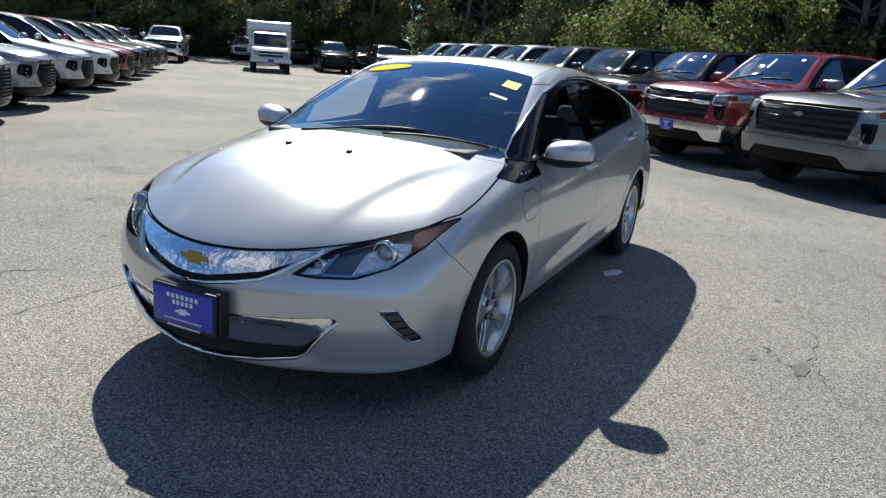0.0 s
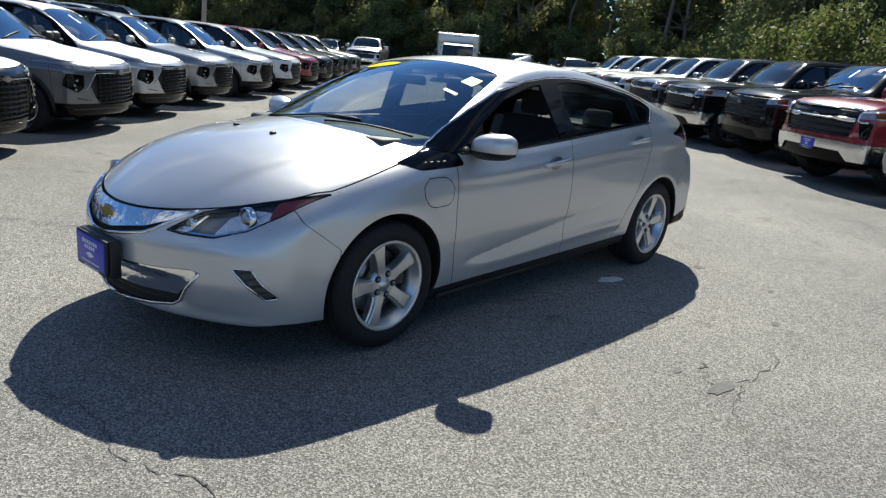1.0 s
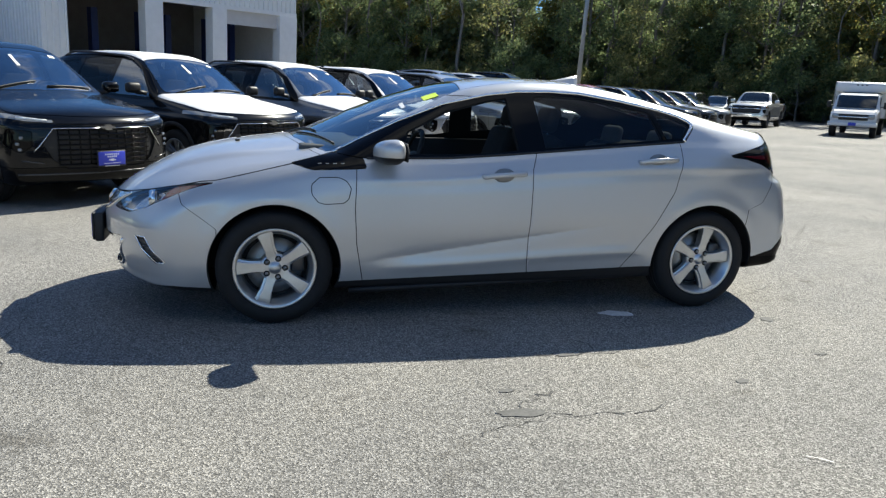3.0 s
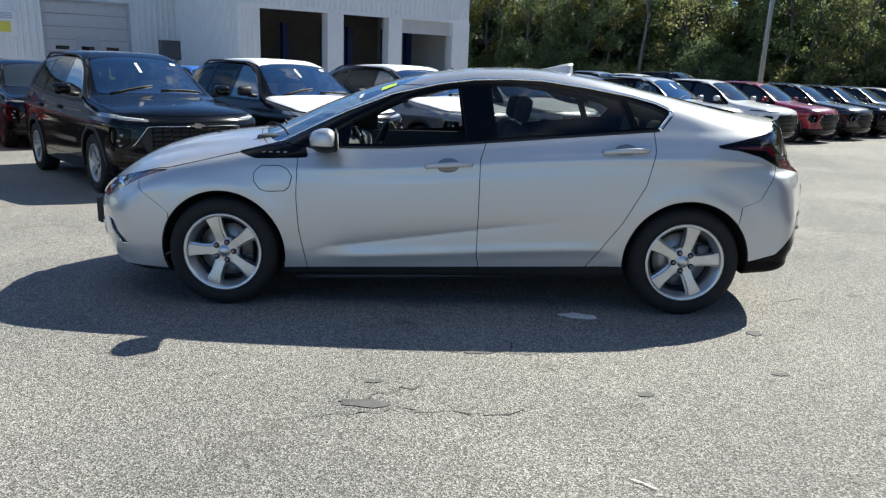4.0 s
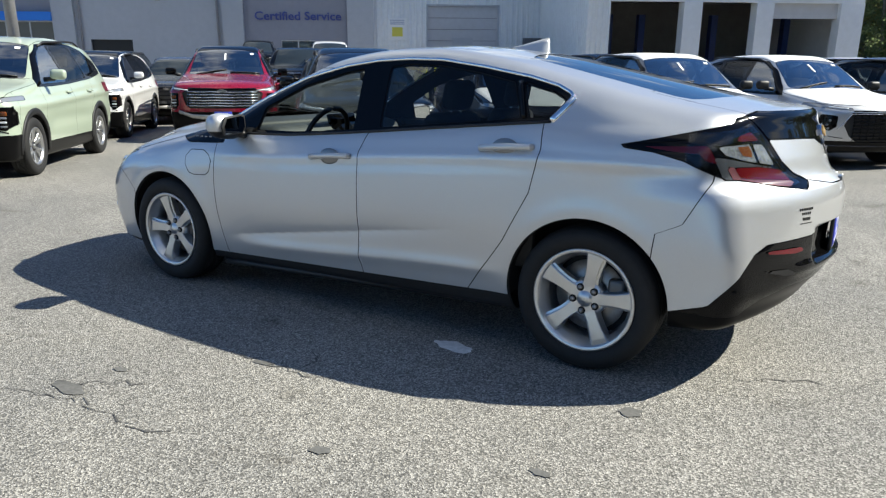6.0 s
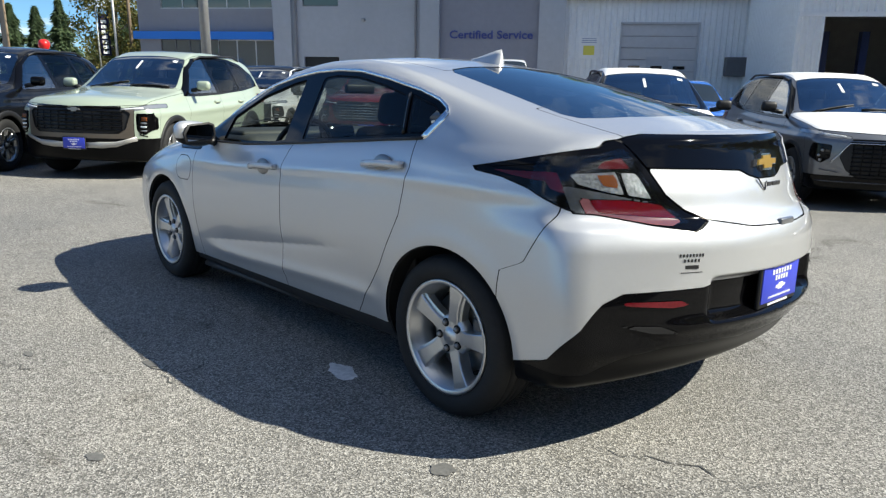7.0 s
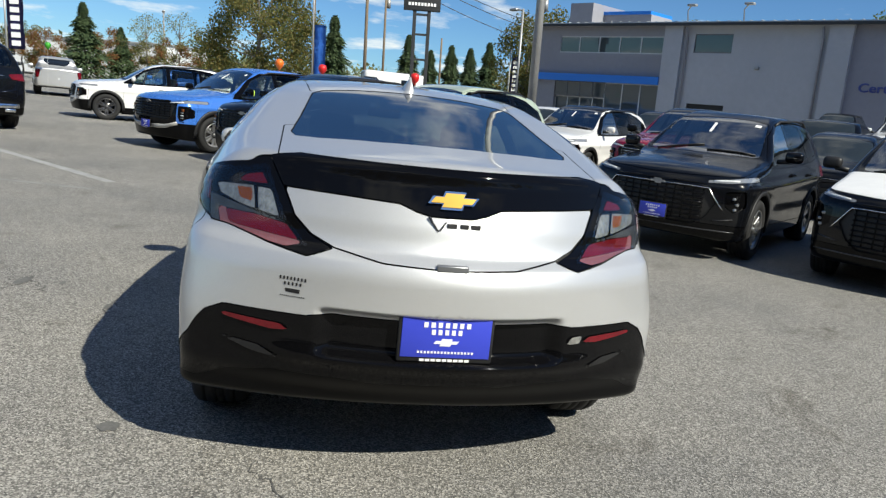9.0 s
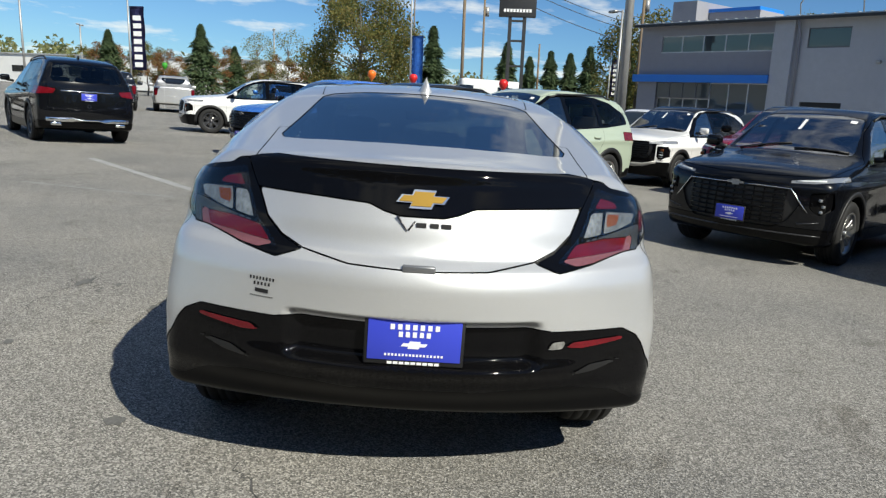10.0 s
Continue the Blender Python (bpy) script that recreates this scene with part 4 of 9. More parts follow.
# ---------------------------------------------------------------- wear of the pavement and a painted spot of light
CRACKS = [([(-2.75, -0.40), (-2.68, -0.75), (-2.74, -1.05), (-2.60, -1.35), (-2.66, -1.62)], 0.012, 3),
          ([(-1.95, 2.25), (-1.72, 2.05), (-1.5, 1.88)], 0.014, 4),
          ([(-4.6, 1.35), (-3.9, 1.42), (-3.2, 1.36), (-2.4, 1.44), (-1.4, 1.38)], 0.010, 5),
          ([(-0.62, -2.35), (-0.2, -2.22), (0.12, -2.27), (0.3, -2.20)], 0.012, 6),
          ([(0.22, -1.32), (0.34, -1.42), (0.30, -1.52)], 0.016, 7),
          ([(1.7, -2.35), (1.95, -2.75), (2.1, -3.3)], 0.010, 8),
          ([(-3.3, -2.2), (-2.9, -2.35), (-2.7, -2.6)], 0.012, 9),
          ([(-4.9, -2.6), (-4.5, -2.9), (-4.3, -3.3), (-4.4, -3.7)], 0.012, 10),
          ([(3.0, 0.6), (3.5, 1.1), (3.9, 1.2), (4.6, 1.9)], 0.011, 11),
          ([(2.4, 1.9), (2.0, 2.6), (1.2, 3.1)], 0.010, 12),
          ([(3.4, -1.6), (3.9, -1.2), (4.4, -1.1)], 0.010, 13),
          ([(-0.43, -2.21), (-0.28, -2.06), (-0.14, -1.99)], 0.018, 14),
          ([(-0.07, -1.52), (0.15, -1.56), (0.53, -1.55)], 0.012, 15),
          ([(-1.77, 2.19), (-2.2, 2.72), (-2.76, 3.24)], 0.014, 16),
          ([(1.95, -0.62), (2.12, -0.50), (2.45, -0.44)], 0.012, 17)]
for pts, w, seed in CRACKS:
    strip_on_ground("pavement_crack", pts, w * 0.55, M["crack"], "thin dark crack in the asphalt", "crack", 0.003, 0.030, seed)
strip_on_ground("parking_line", [(-8.46, -5.69), (-5.2, -2.9)], 0.15, M["line"], "faded white parking line", "marking", 0.003)
strip_on_ground("parking_line", [(-4.95, -5.0), (-4.47, -2.92)], 0.09, M["line_faint"], "nearly worn-off parking line", "marking", 0.003)
strip_on_ground("straw", [(0.61, -2.73), (0.645, -2.752), (0.68, -2.79)], 0.006, M["pale_patch"], "pale straw lying on the asphalt", "straw", 0.006)


def blotch(x, y, rx, ry, mat, label, seed, name="stain"):
    """A flat uneven patch on the pavement."""
    rng = random.Random(seed)
    bm = bmesh.new()
    n = 30
    wob = [1 + 0.16 * math.sin(2 * a + seed) + 0.10 * math.sin(5 * a + 2 * seed) for a in (2 * math.pi * i / n for i in range(n))]
    bm.faces.new([bm.verts.new((x + rx * wob[i] * rng.uniform(0.9, 1.1) * math.cos(2 * math.pi * i / n), y + ry * wob[i] * rng.uniform(0.9, 1.1) * math.sin(2 * math.pi * i / n), 0.0035)) for i in range(n)])
    ob = part(name, bm, mat, smooth=False)
    tagged(ob, label, "stain", kind="structure")


# reflected sunlight, painted as a flat pale patch
blotch(0.74, -0.93, 0.10, 0.055, M["pale_patch"], "small spot of reflected light, painted pale on the asphalt", 3, "pale_patch")
for i, (x, y, rx, ry) in enumerate(((-0.35, -1.95, 0.05, 0.03), (1.55, -1.75, 0.05, 0.03), (2.7, -2.3, 0.06, 0.035), (2.9, -1.2, 0.03, 0.02), (-2.3, -3.2, 0.06, 0.03), (-4.2, -1.5, 0.05, 0.04), (3.2, -0.4, 0.03, 0.02), (0.6, -3.1, 0.04, 0.03), (-5.8, -2.2, 0.07, 0.04), (-0.36, -2.18, 0.16, 0.05), (1.67, -1.16, 0.07, 0.05), (0.12, -1.56, 0.08, 0.03), (0.85, -2.02, 0.05, 0.04))):
    blotch(x, y, rx * 0.7, ry * 0.7, M["oil"], "small dark oil spot on the asphalt", 20 + i, "oil_spot")

# ---------------------------------------------------------------- the silver hatchback
HUB_F, HUB_R, TYRE = (-1.347, 0.322), (1.347, 0.322), 0.322
belt_h = curve((-2.4, 0.80), (-1.3, 0.895), (-0.86, 0.935), (-0.35, 0.947), (0, 0.972), (0.2, 0.99), (0.61, 1.027), (1.11, 1.072), (1.5, 1.078), (2.3, 1.06))


def hero_side(x, z):
    zc = 0.315 + 0.075 * step(x, -0.8, 0.9)
    lower = 0.011 * np.exp(-(((z - zc) / 0.035) ** 2)) * step(x, -0.85, -0.5) * (1 - step(x, 0.75, 1.0))
    zs = 0.345 + 0.14 * np.clip((x + 0.87) / 1.0, 0, 1.6)
    d = z - zs
    scoop = -0.011 * np.where(d > 0, np.exp(-d / 0.065), np.exp(d / 0.042)) * step(x, -0.88, -0.55) * (1 - step(x, 0.25, 0.85))
    flare = 0.006 * sum(np.exp(-(((np.hypot(x - hx, z - hz) - 0.39) / 0.05) ** 2)) for hx, hz in (HUB_F, HUB_R)) * step(z, 0.2, 0.35)
    rise = 0.86 + 0.10 * step(x, -0.9, 1.2)
    shoulder = 0.008 * np.exp(-(((z - rise + 0.04) / 0.03) ** 2)) * step(x, -1.2, -0.6)
    haunch = 0.016 * step(x, 1.0, 1.5) * np.exp(-(((z - 0.98) / 0.08) ** 2)) + 0.048 * step(x, 1.45, 2.12) * (1 - step(z, 0.45, 0.95)) + 0.030 * step(x, 1.55, 1.95) * (1 - step(z, 0.22, 0.50))
    slim = -0.032 * step(x, 1.35, 1.85) * step(z, 0.78, 0.94)
    return lower + scoop + flare + shoulder + haunch + slim


def hero_top(x, y):
    yb = np.interp(x, (-2.2, -1.3), (0.40, 0.60))
    on = step(x, -2.2, -1.85) * (1 - step(x, -1.65, -1.18))
    return on * 0.018 / (1 + np.exp((y - yb) / 0.017))


def hero_tail(y, z):
    pocket = -0.045 * (1 - step(y, 0.36, 0.43)) * step(z, 0.50, 0.535) * (1 - step(z, 0.645, 0.675))
    lip = 0.02 * np.exp(-(((z - 0.50) / 0.035) ** 2)) * (1 - step(y, 0.45, 0.7))
    tuckin = -0.05 * step(z, 0.30, 0.36) * (1 - step(z, 0.36, 0.44)) * 0.3
    spoiler = 0.026 * np.exp(-(((z - 1.125) / 0.034) ** 2)) * (1 - step(y, 0.5, 0.7))
    corner = y * y * (0.11 * (1 - step(z, 0.48, 0.90)) + 0.105 * (1 - step(z, 0.30, 0.54)))
    return pocket + lip + tuckin + spoiler + corner


def hero_nose(y, z):
    mouth = 0.030 * (1 - step(y, 0.35, 0.55)) * step(z, 0.24, 0.30) * (1 - step(z, 0.37, 0.43))
    lip = -0.02 * np.exp(-(((z - 0.21) / 0.03) ** 2))
    return mouth + lip


hero = Shell(
    prof=curve((-2.6, 0.50), (-2.36, 0.62), (-2.25, 0.70), (-2.0, 0.835), (-1.74, 0.920), (-1.48, 0.972), (-1.33, 1.000), (-1.22, 1.018), (-1.11, 1.062), (-0.80, 1.197), (-0.50, 1.307), (-0.19, 1.384), (0.16, 1.424), (0.4, 1.428), (0.6, 1.414), (0.9, 1.370), (1.1, 1.330), (1.28, 1.2918), (1.48, 1.2494), (1.66, 1.2118), (1.8, 1.184), (2.0, 1.150), (2.15, 1.135), (2.6, 1.10)),
    half=curve((-2.6, 0.55), (-2.36, 0.68), (-2.2, 0.745), (-2.0, 0.81), (-1.8, 0.85), (-1.5, 0.88), (-1.2, 0.888), (-0.9, 0.886), (0, 0.892), (0.8, 0.898), (1.3, 0.898), (1.6, 0.885), (1.9, 0.858), (2.1, 0.83), (2.3, 0.81), (2.6, 0.75)),
    belt=belt_h,
    tuck=curve((0, 0.12), (0.2, 0.060), (0.3, 0.034), (0.45, 0.014), (0.62, 0.0), (0.78, 0.003), (0.90, 0.024), (0.96, 0.046), (1.0, 0.070)),
    front=curve((0.0, -2.12), (0.15, -2.20), (0.22, -2.27), (0.30, -2.315), (0.42, -2.345), (0.52, -2.345), (0.60, -2.322), (0.68, -2.275), (0.75, -2.205), (0.85, -2.06), (1.0, -1.8), (1.6, -1.0)),
    rear=curve((0.0, 2.0), (0.2, 2.08), (0.33, 2.16), (0.45, 2.225), (0.6, 2.252), (0.75, 2.255), (0.82, 2.235), (0.86, 2.185), (0.95, 2.150), (1.05, 2.110), (1.13, 2.075), (1.2, 2.07), (1.6, 2.06)),
    bottom=curve((-2.5, 0.20), (-2.2, 0.185), (-1.9, 0.17), (-0.9, 0.17), (0.9, 0.19), (1.5, 0.22), (1.75, 0.255), (2.0, 0.29), (2.3, 0.34)),
    tumble=0.50, cf=0.55, cr=0.50, crown=0.10,
    sweep=curve((-2.6, 0.25), (-1.6, 0.35), (-1.2, 0.42), (-0.5, 0.40), (-0.1, 0.1), (0.3, 0.0), (0.9, -0.05), (1.5, -0.15), (2.6, -0.2)),
    k_top=curve((-2.6, 0.12), (-1.5, 0.10), (-1.0, 0.06), (0.8, 0.07), (1.4, 0.10), (2.6, 0.08)),
    side=hero_side, top=hero_top, tail=hero_tail, nose=hero_nose, spine=(-1.5, 1.45), zc=0.60)
hero_skin = hero.skin(210, 95, 230)

DLO = [(-1.02, 0.962), (-0.84, 1.052), (-0.64, 1.145), (-0.37, 1.250), (-0.10, 1.312), (0.10, 1.338), (0.30, 1.346), (0.50, 1.340), (0.75, 1.306), (1.0, 1.262), (1.14, 1.226), (1.205, 1.197), (1.225, 1.178), (1.215, 1.155), (1.150, 1.078), (1.11, 1.076), (0.61, 1.031), (0.2, 0.994), (0, 0.977), (-0.35, 0.951), (-0.86, 0.939)]
GLASS_F = [(-0.62, 0.965), (-0.60, 1.085), (-0.36, 1.205), (-0.10, 1.276), (0.02, 1.296), (0.065, 1.000), (-0.05, 0.985), (-0.35, 0.968)]
GLASS_R = [(0.235, 1.016), (0.195, 1.305), (0.30, 1.318), (0.50, 1.312), (0.74, 1.278), (0.93, 1.238), (1.00, 1.085), (0.61, 1.048)]
GLASS_Q = [(1.035, 1.090), (0.975, 1.240), (1.13, 1.203), (1.195, 1.170), (1.140, 1.096)]
HEADLIGHT = [(0.395, 0.605), (0.47, 0.598), (0.60, 0.600), (0.70, 0.640), (0.765, 0.705), (0.812, 0.797), (0.74, 0.772), (0.62, 0.735), (0.49, 0.690)]
FOG = [(0.680, 0.482), (0.742, 0.484), (0.800, 0.350), (0.772, 0.344)]
GRILLE = [(-0.5, 0.662), (-0.2, 0.662), (0.0, 0.655), (0.2, 0.662), (0.36, 0.678), (0.47, 0.690), (0.445, 0.668), (0.33, 0.592), (0.29, 0.575), (0.08, 0.535), (0, 0.530), (-0.08, 0.535), (-0.5, 0.535)]
MOUTH = [(-0.3, 0.425), (0.1, 0.425), (0.40, 0.440), (0.525, 0.452), (0.565, 0.440), (0.44, 0.290), (0.40, 0.262), (0.12, 0.222), (-0.3, 0.222)]
LAMP_SIDE = [(1.465, 0.998), (1.62, 1.030), (1.75, 1.060), (1.87, 1.088), (1.95, 1.108), (2.2, 1.13), (2.2, 0.83), (1.85, 0.885), (1.72, 0.945), (1.60, 0.976), (1.49, 0.988)]
LAMP_REAR = [(0.600, 1.112), (0.548, 1.022), (0.505, 0.930), (0.450, 0.880), (0.380, 0.850), (0.460, 0.822), (0.590, 0.842), (0.730, 0.872), (0.95, 0.885), (0.95, 1.02), (0.80, 1.062), (0.72, 1.088), (0.65, 1.104)]
GATE = [(-1, 1.012), (0.0, 0.978), (0.07, 0.978), (0.12, 0.990), (0.17, 1.010), (0.33, 1.017), (0.545, 1.022), (0.505, 0.935), (0.450, 0.885), (0.375, 0.853), (0.22, 0.828), (0, 0.822), (-1, 0.822)]


def at_wheel(x, y, z):
    d = np.maximum(0.362 - np.hypot(x - HUB_F[0], (z - HUB_F[1]) * 1.0), 0.362 - np.hypot(x - HUB_R[0], z - HUB_R[1]))
    return np.minimum(d, y - 0.5)


def black_limit(x, y):
    back = np.interp(y, (0, 0.36, 0.45, 0.72, 0.80), (0.662, 0.660, 0.634, 0.626, 0.585))
    flank = np.interp(x, (1.60, 1.70, 1.86, 1.96, 2.02), (0.31, 0.335, 0.385, 0.50, 0.64))
    return np.minimum(back, flank)


def valance_edge(y):
    return np.interp(np.abs(y), (0, 0.17, 0.19, 0.32, 0.55, 0.70, 0.80), (0.424, 0.424, 0.415, 0.428, 0.430, 0.400, 0.345))


def sill_z(x):
    return np.interp(x, (-1.0, 0.9), (0.232, 0.285))


HERO_REGIONS = [
    ("arch", at_wheel),
    ("window_front", lambda x, y, z: np.minimum(inside(x, z, GLASS_F), y - 0.45)),
    ("window_rear", lambda x, y, z: np.minimum(inside(x, z, GLASS_R), y - 0.40)),
    ("window_quarter", lambda x, y, z: np.minimum(inside(x, z, GLASS_Q), y - 0.40)),
    ("window_surround", lambda x, y, z: np.minimum(inside(x, z, DLO), y - 0.40)),
    ("fender_trim", lambda x, y, z: np.minimum(inside(x, z, [(-1.255, 0.902), (-1.14, 0.872), (-0.905, 0.880), (-0.84, 0.885), (-0.86, 0.937), (-1.02, 0.962)]), y - 0.4)),
    ("windshield", lambda x, y, z: np.minimum(inside(x, y, [(-1.235, -0.2), (-1.235, 0.0), (-1.215, 0.25), (-1.155, 0.48), (-1.09, 0.64), (-1.055, 0.70), (-1.00, 0.708), (-0.60, 0.620), (-0.30, 0.552), (-0.235, 0.525), (-0.20, 0.3), (-0.19, 0.0), (-0.19, -0.2)]), z - 0.95)),
    ("rear_window", lambda x, y, z: np.minimum(inside(x, y, [(0.84, -0.2), (0.84, 0.0), (0.85, 0.30), (0.88, 0.43), (0.94, 0.475), (1.35, 0.515), (1.60, 0.545), (1.665, 0.525), (1.71, 0.44), (1.77, 0.22), (1.79, 0.0), (1.79, -0.2)]), z - 1.0)),
    ("headlight", lambda x, y, z: np.minimum(inside(y, z, HEADLIGHT), -1.55 - x)),
    ("grille", lambda x, y, z: np.minimum(inside(y, z, GRILLE), -1.9 - x)),
    ("mouth", lambda x, y, z: np.minimum(inside(y, z, MOUTH), -1.9 - x)),
    ("fog_bezel", lambda x, y, z: np.minimum(inside(y, z, FOG), -1.7 - x)),
    ("tail_lamp", lambda x, y, z: np.maximum(np.minimum(np.minimum(inside(x, z, LAMP_SIDE), y - 0.62), 1.93 - x), np.minimum(inside(y, z, LAMP_REAR), x - 1.86))),
    ("gate_panel", lambda x, y, z: np.minimum(np.minimum(inside(y, z, [(-1, 1.130), (0.50, 1.130), (0.56, 1.122), (0.600, 1.112), (0.548, 1.022), (0.33, 1.017), (0.17, 1.010), (0.12, 0.990), (0.07, 0.978), (0.0, 0.978), (-1, 1.012)]), x - 1.86), 1.13 - z)),
    ("gate", lambda x, y, z: np.minimum(inside(y, z, GATE), x - 1.86)),
    ("gate_top", lambda x, y, z: np.minimum(np.minimum(0.575 - y + 0.0 * x, x - 1.50), z - 1.10)),
    ("bumper_lower", lambda x, y, z: np.minimum(black_limit(x, y) - z, x - 1.62)),
    ("air_dam", lambda x, y, z: np.minimum(np.interp(x, (-2.4, -2.1, -1.9, -1.7), (0.185, 0.195, 0.215, 0.205)) - z, -1.60 - x)),
    ("sill", lambda x, y, z: np.minimum(sill_z(x) - z, np.minimum(x + 1.05, 1.05 - x))),
    ("hood", lambda x, y, z: np.minimum(np.minimum(inside(x, y, [(-2.6, -0.3), (-2.6, 0.82), (-1.70, 0.86), (-1.20, 0.86), (-1.085, 0.755), (-1.13, 0.66), (-1.195, 0.47), (-1.255, 0.22), (-1.275, 0.0), (-1.275, -0.3)]), z - np.interp(x, (-2.35, -1.73, -1.66, -1.28, -1.05), (0.64, 0.795, 0.802, 0.892, 0.945))), np.minimum(0.81 - y, z - np.interp(y, (0, 0.2, 0.36, 0.47, 0.49, 0.62, 0.74, 0.82), (0.655, 0.662, 0.678, 0.692, 0.690, 0.735, 0.772, 0.800))))),
    ("roof", lambda x, y, z: np.minimum(np.minimum(np.interp(x, (-0.3, 0.3, 1.0), (0.545, 0.535, 0.478)) - y, z - 1.2), np.minimum(x + 0.30, 0.90 - x))),
    ("front_door", lambda x, y, z: np.minimum(inside(x, z, [(-0.885, 0.945), (-0.898, 0.885), (-0.908, 0.66), (-0.897, 0.46), (-0.850, 0.20), (0.158, 0.20), (0.134, 0.35), (0.139, 0.58), (0.142, 0.89), (0.185, 1.02), (0.185, 1.3), (-0.885, 1.3)]), y - 0.5)),
    ("rear_door", lambda x, y, z: np.minimum(inside(x, z, [(0.158, 0.20), (0.134, 0.35), (0.139, 0.58), (0.142, 0.89), (0.185, 1.02), (0.185, 1.2), (1.112, 1.2), (1.118, 1.07), (1.128, 0.96), (1.085, 0.77), (0.96, 0.54), (0.77, 0.28), (0.73, 0.20)]), y - 0.5)),
    ("charge_flap", lambda x, y, z: np.minimum(inside(x, z, [(-1.148, 0.795), (-1.148, 0.745), (-1.115, 0.700), (-1.075, 0.688), (-0.975, 0.692), (-0.945, 0.715), (-0.930, 0.775), (-0.955, 0.815), (-1.000, 0.835), (-1.105, 0.833)]), y - 0.5)),
    ("front_bumper", lambda x, y, z: np.maximum(np.interp(z, (0.15, 0.30, 0.55, 0.68, 0.9), (-1.66, -1.66, -1.655, -1.83, -1.9)) - x, -3.0 + 0 * z)),
    ("fender", lambda x, y, z: np.minimum(-0.80 - x, np.where(z > np.interp(x, (-1.1, -0.9), (1.0, 1.0)), -1.0, 1.0))),
    ("rear_bumper", lambda x, y, z: np.minimum(x - np.interp(z, (0.3, 0.655, 0.70, 0.87), (1.60, 1.640, 1.74, 1.83)), 0.90 - z)),
]
hero_cut = split(hero_skin, HERO_REGIONS)


def outlined(outline, proud=0.0, steps=6):
    """Points along a side-view outline, laid on the body's side (the left one)."""
    pts = []
    for (ax, az), (bx, bz) in zip(outline, outline[1:]):
        for i in range(steps):
            t = i / steps
            x, z = ax + (bx - ax) * t, az + (bz - az) * t
            pts.append((x, hero.out_at(x, z) + proud, z))
    x, z = outline[-1]
    pts.append((x, hero.out_at(x, z) + proud, z))
    return pts


def flip(pts):
    return [(x, -y, z) for x, y, z in pts]


def bow_tie(w, h):
    """The maker's cross-shaped emblem as a plain outline."""
    a, b, s = w * 0.5, h * 0.5, 0.10 * w
    return [(-a, -b * 0.42), (-a * 0.42, -b * 0.42), (-a * 0.50, -b), (a * 0.34, -b), (a * 0.42, -b * 0.42), (a - s, -b * 0.42), (a, b * 0.42), (a * 0.42, b * 0.42), (a * 0.50, b), (-a * 0.34, b), (-a * 0.42, b * 0.42), (-a + s, b * 0.42)]


def plate(parent, m, dealer=True):
    """A blue dealer plate in a black frame; its lettering is left as plain bars."""
    p = new("number_plate")
    p.parent = parent
    p.matrix_local = m
    p["label"] = "blue dealer plate in a black frame"
    part("plate_frame", box((0.318, 0.016, 0.166), (0, 0, 0), 0.006), M["trim"], p)
    part("plate_face", box((0.296, 0.008, 0.138), (0, -0.008, 0.004), 0.002), M["plate_blue"], p)
    for w, z, h in ((0.165, 0.046, 0.017), (0.11, 0.022, 0.017), (0.19, -0.046, 0.007)):
        n = max(3, int(w / (0.021 if h > 0.01 else 0.011)))
        for i in range(n):
            part("letter_bar", box((w / n * 0.58, 0.003, h), (-w / 2 + w * (i + 0.5) / n, -0.0125, z)), M["white"], p, smooth=False)
    n = 9
    for i in range(n):
        part("letter_bar", box((0.015, 0.003, 0.008), (-0.075 + 0.15 * i / (n - 1), -0.0085, -0.074)), M["white"], p, smooth=False)
    part("plate_emblem", prism([(u, v - 0.012) for u, v in bow_tie(0.085, 0.024)], -0.0135, -0.0115), M["white"], p, smooth=False)
    return p


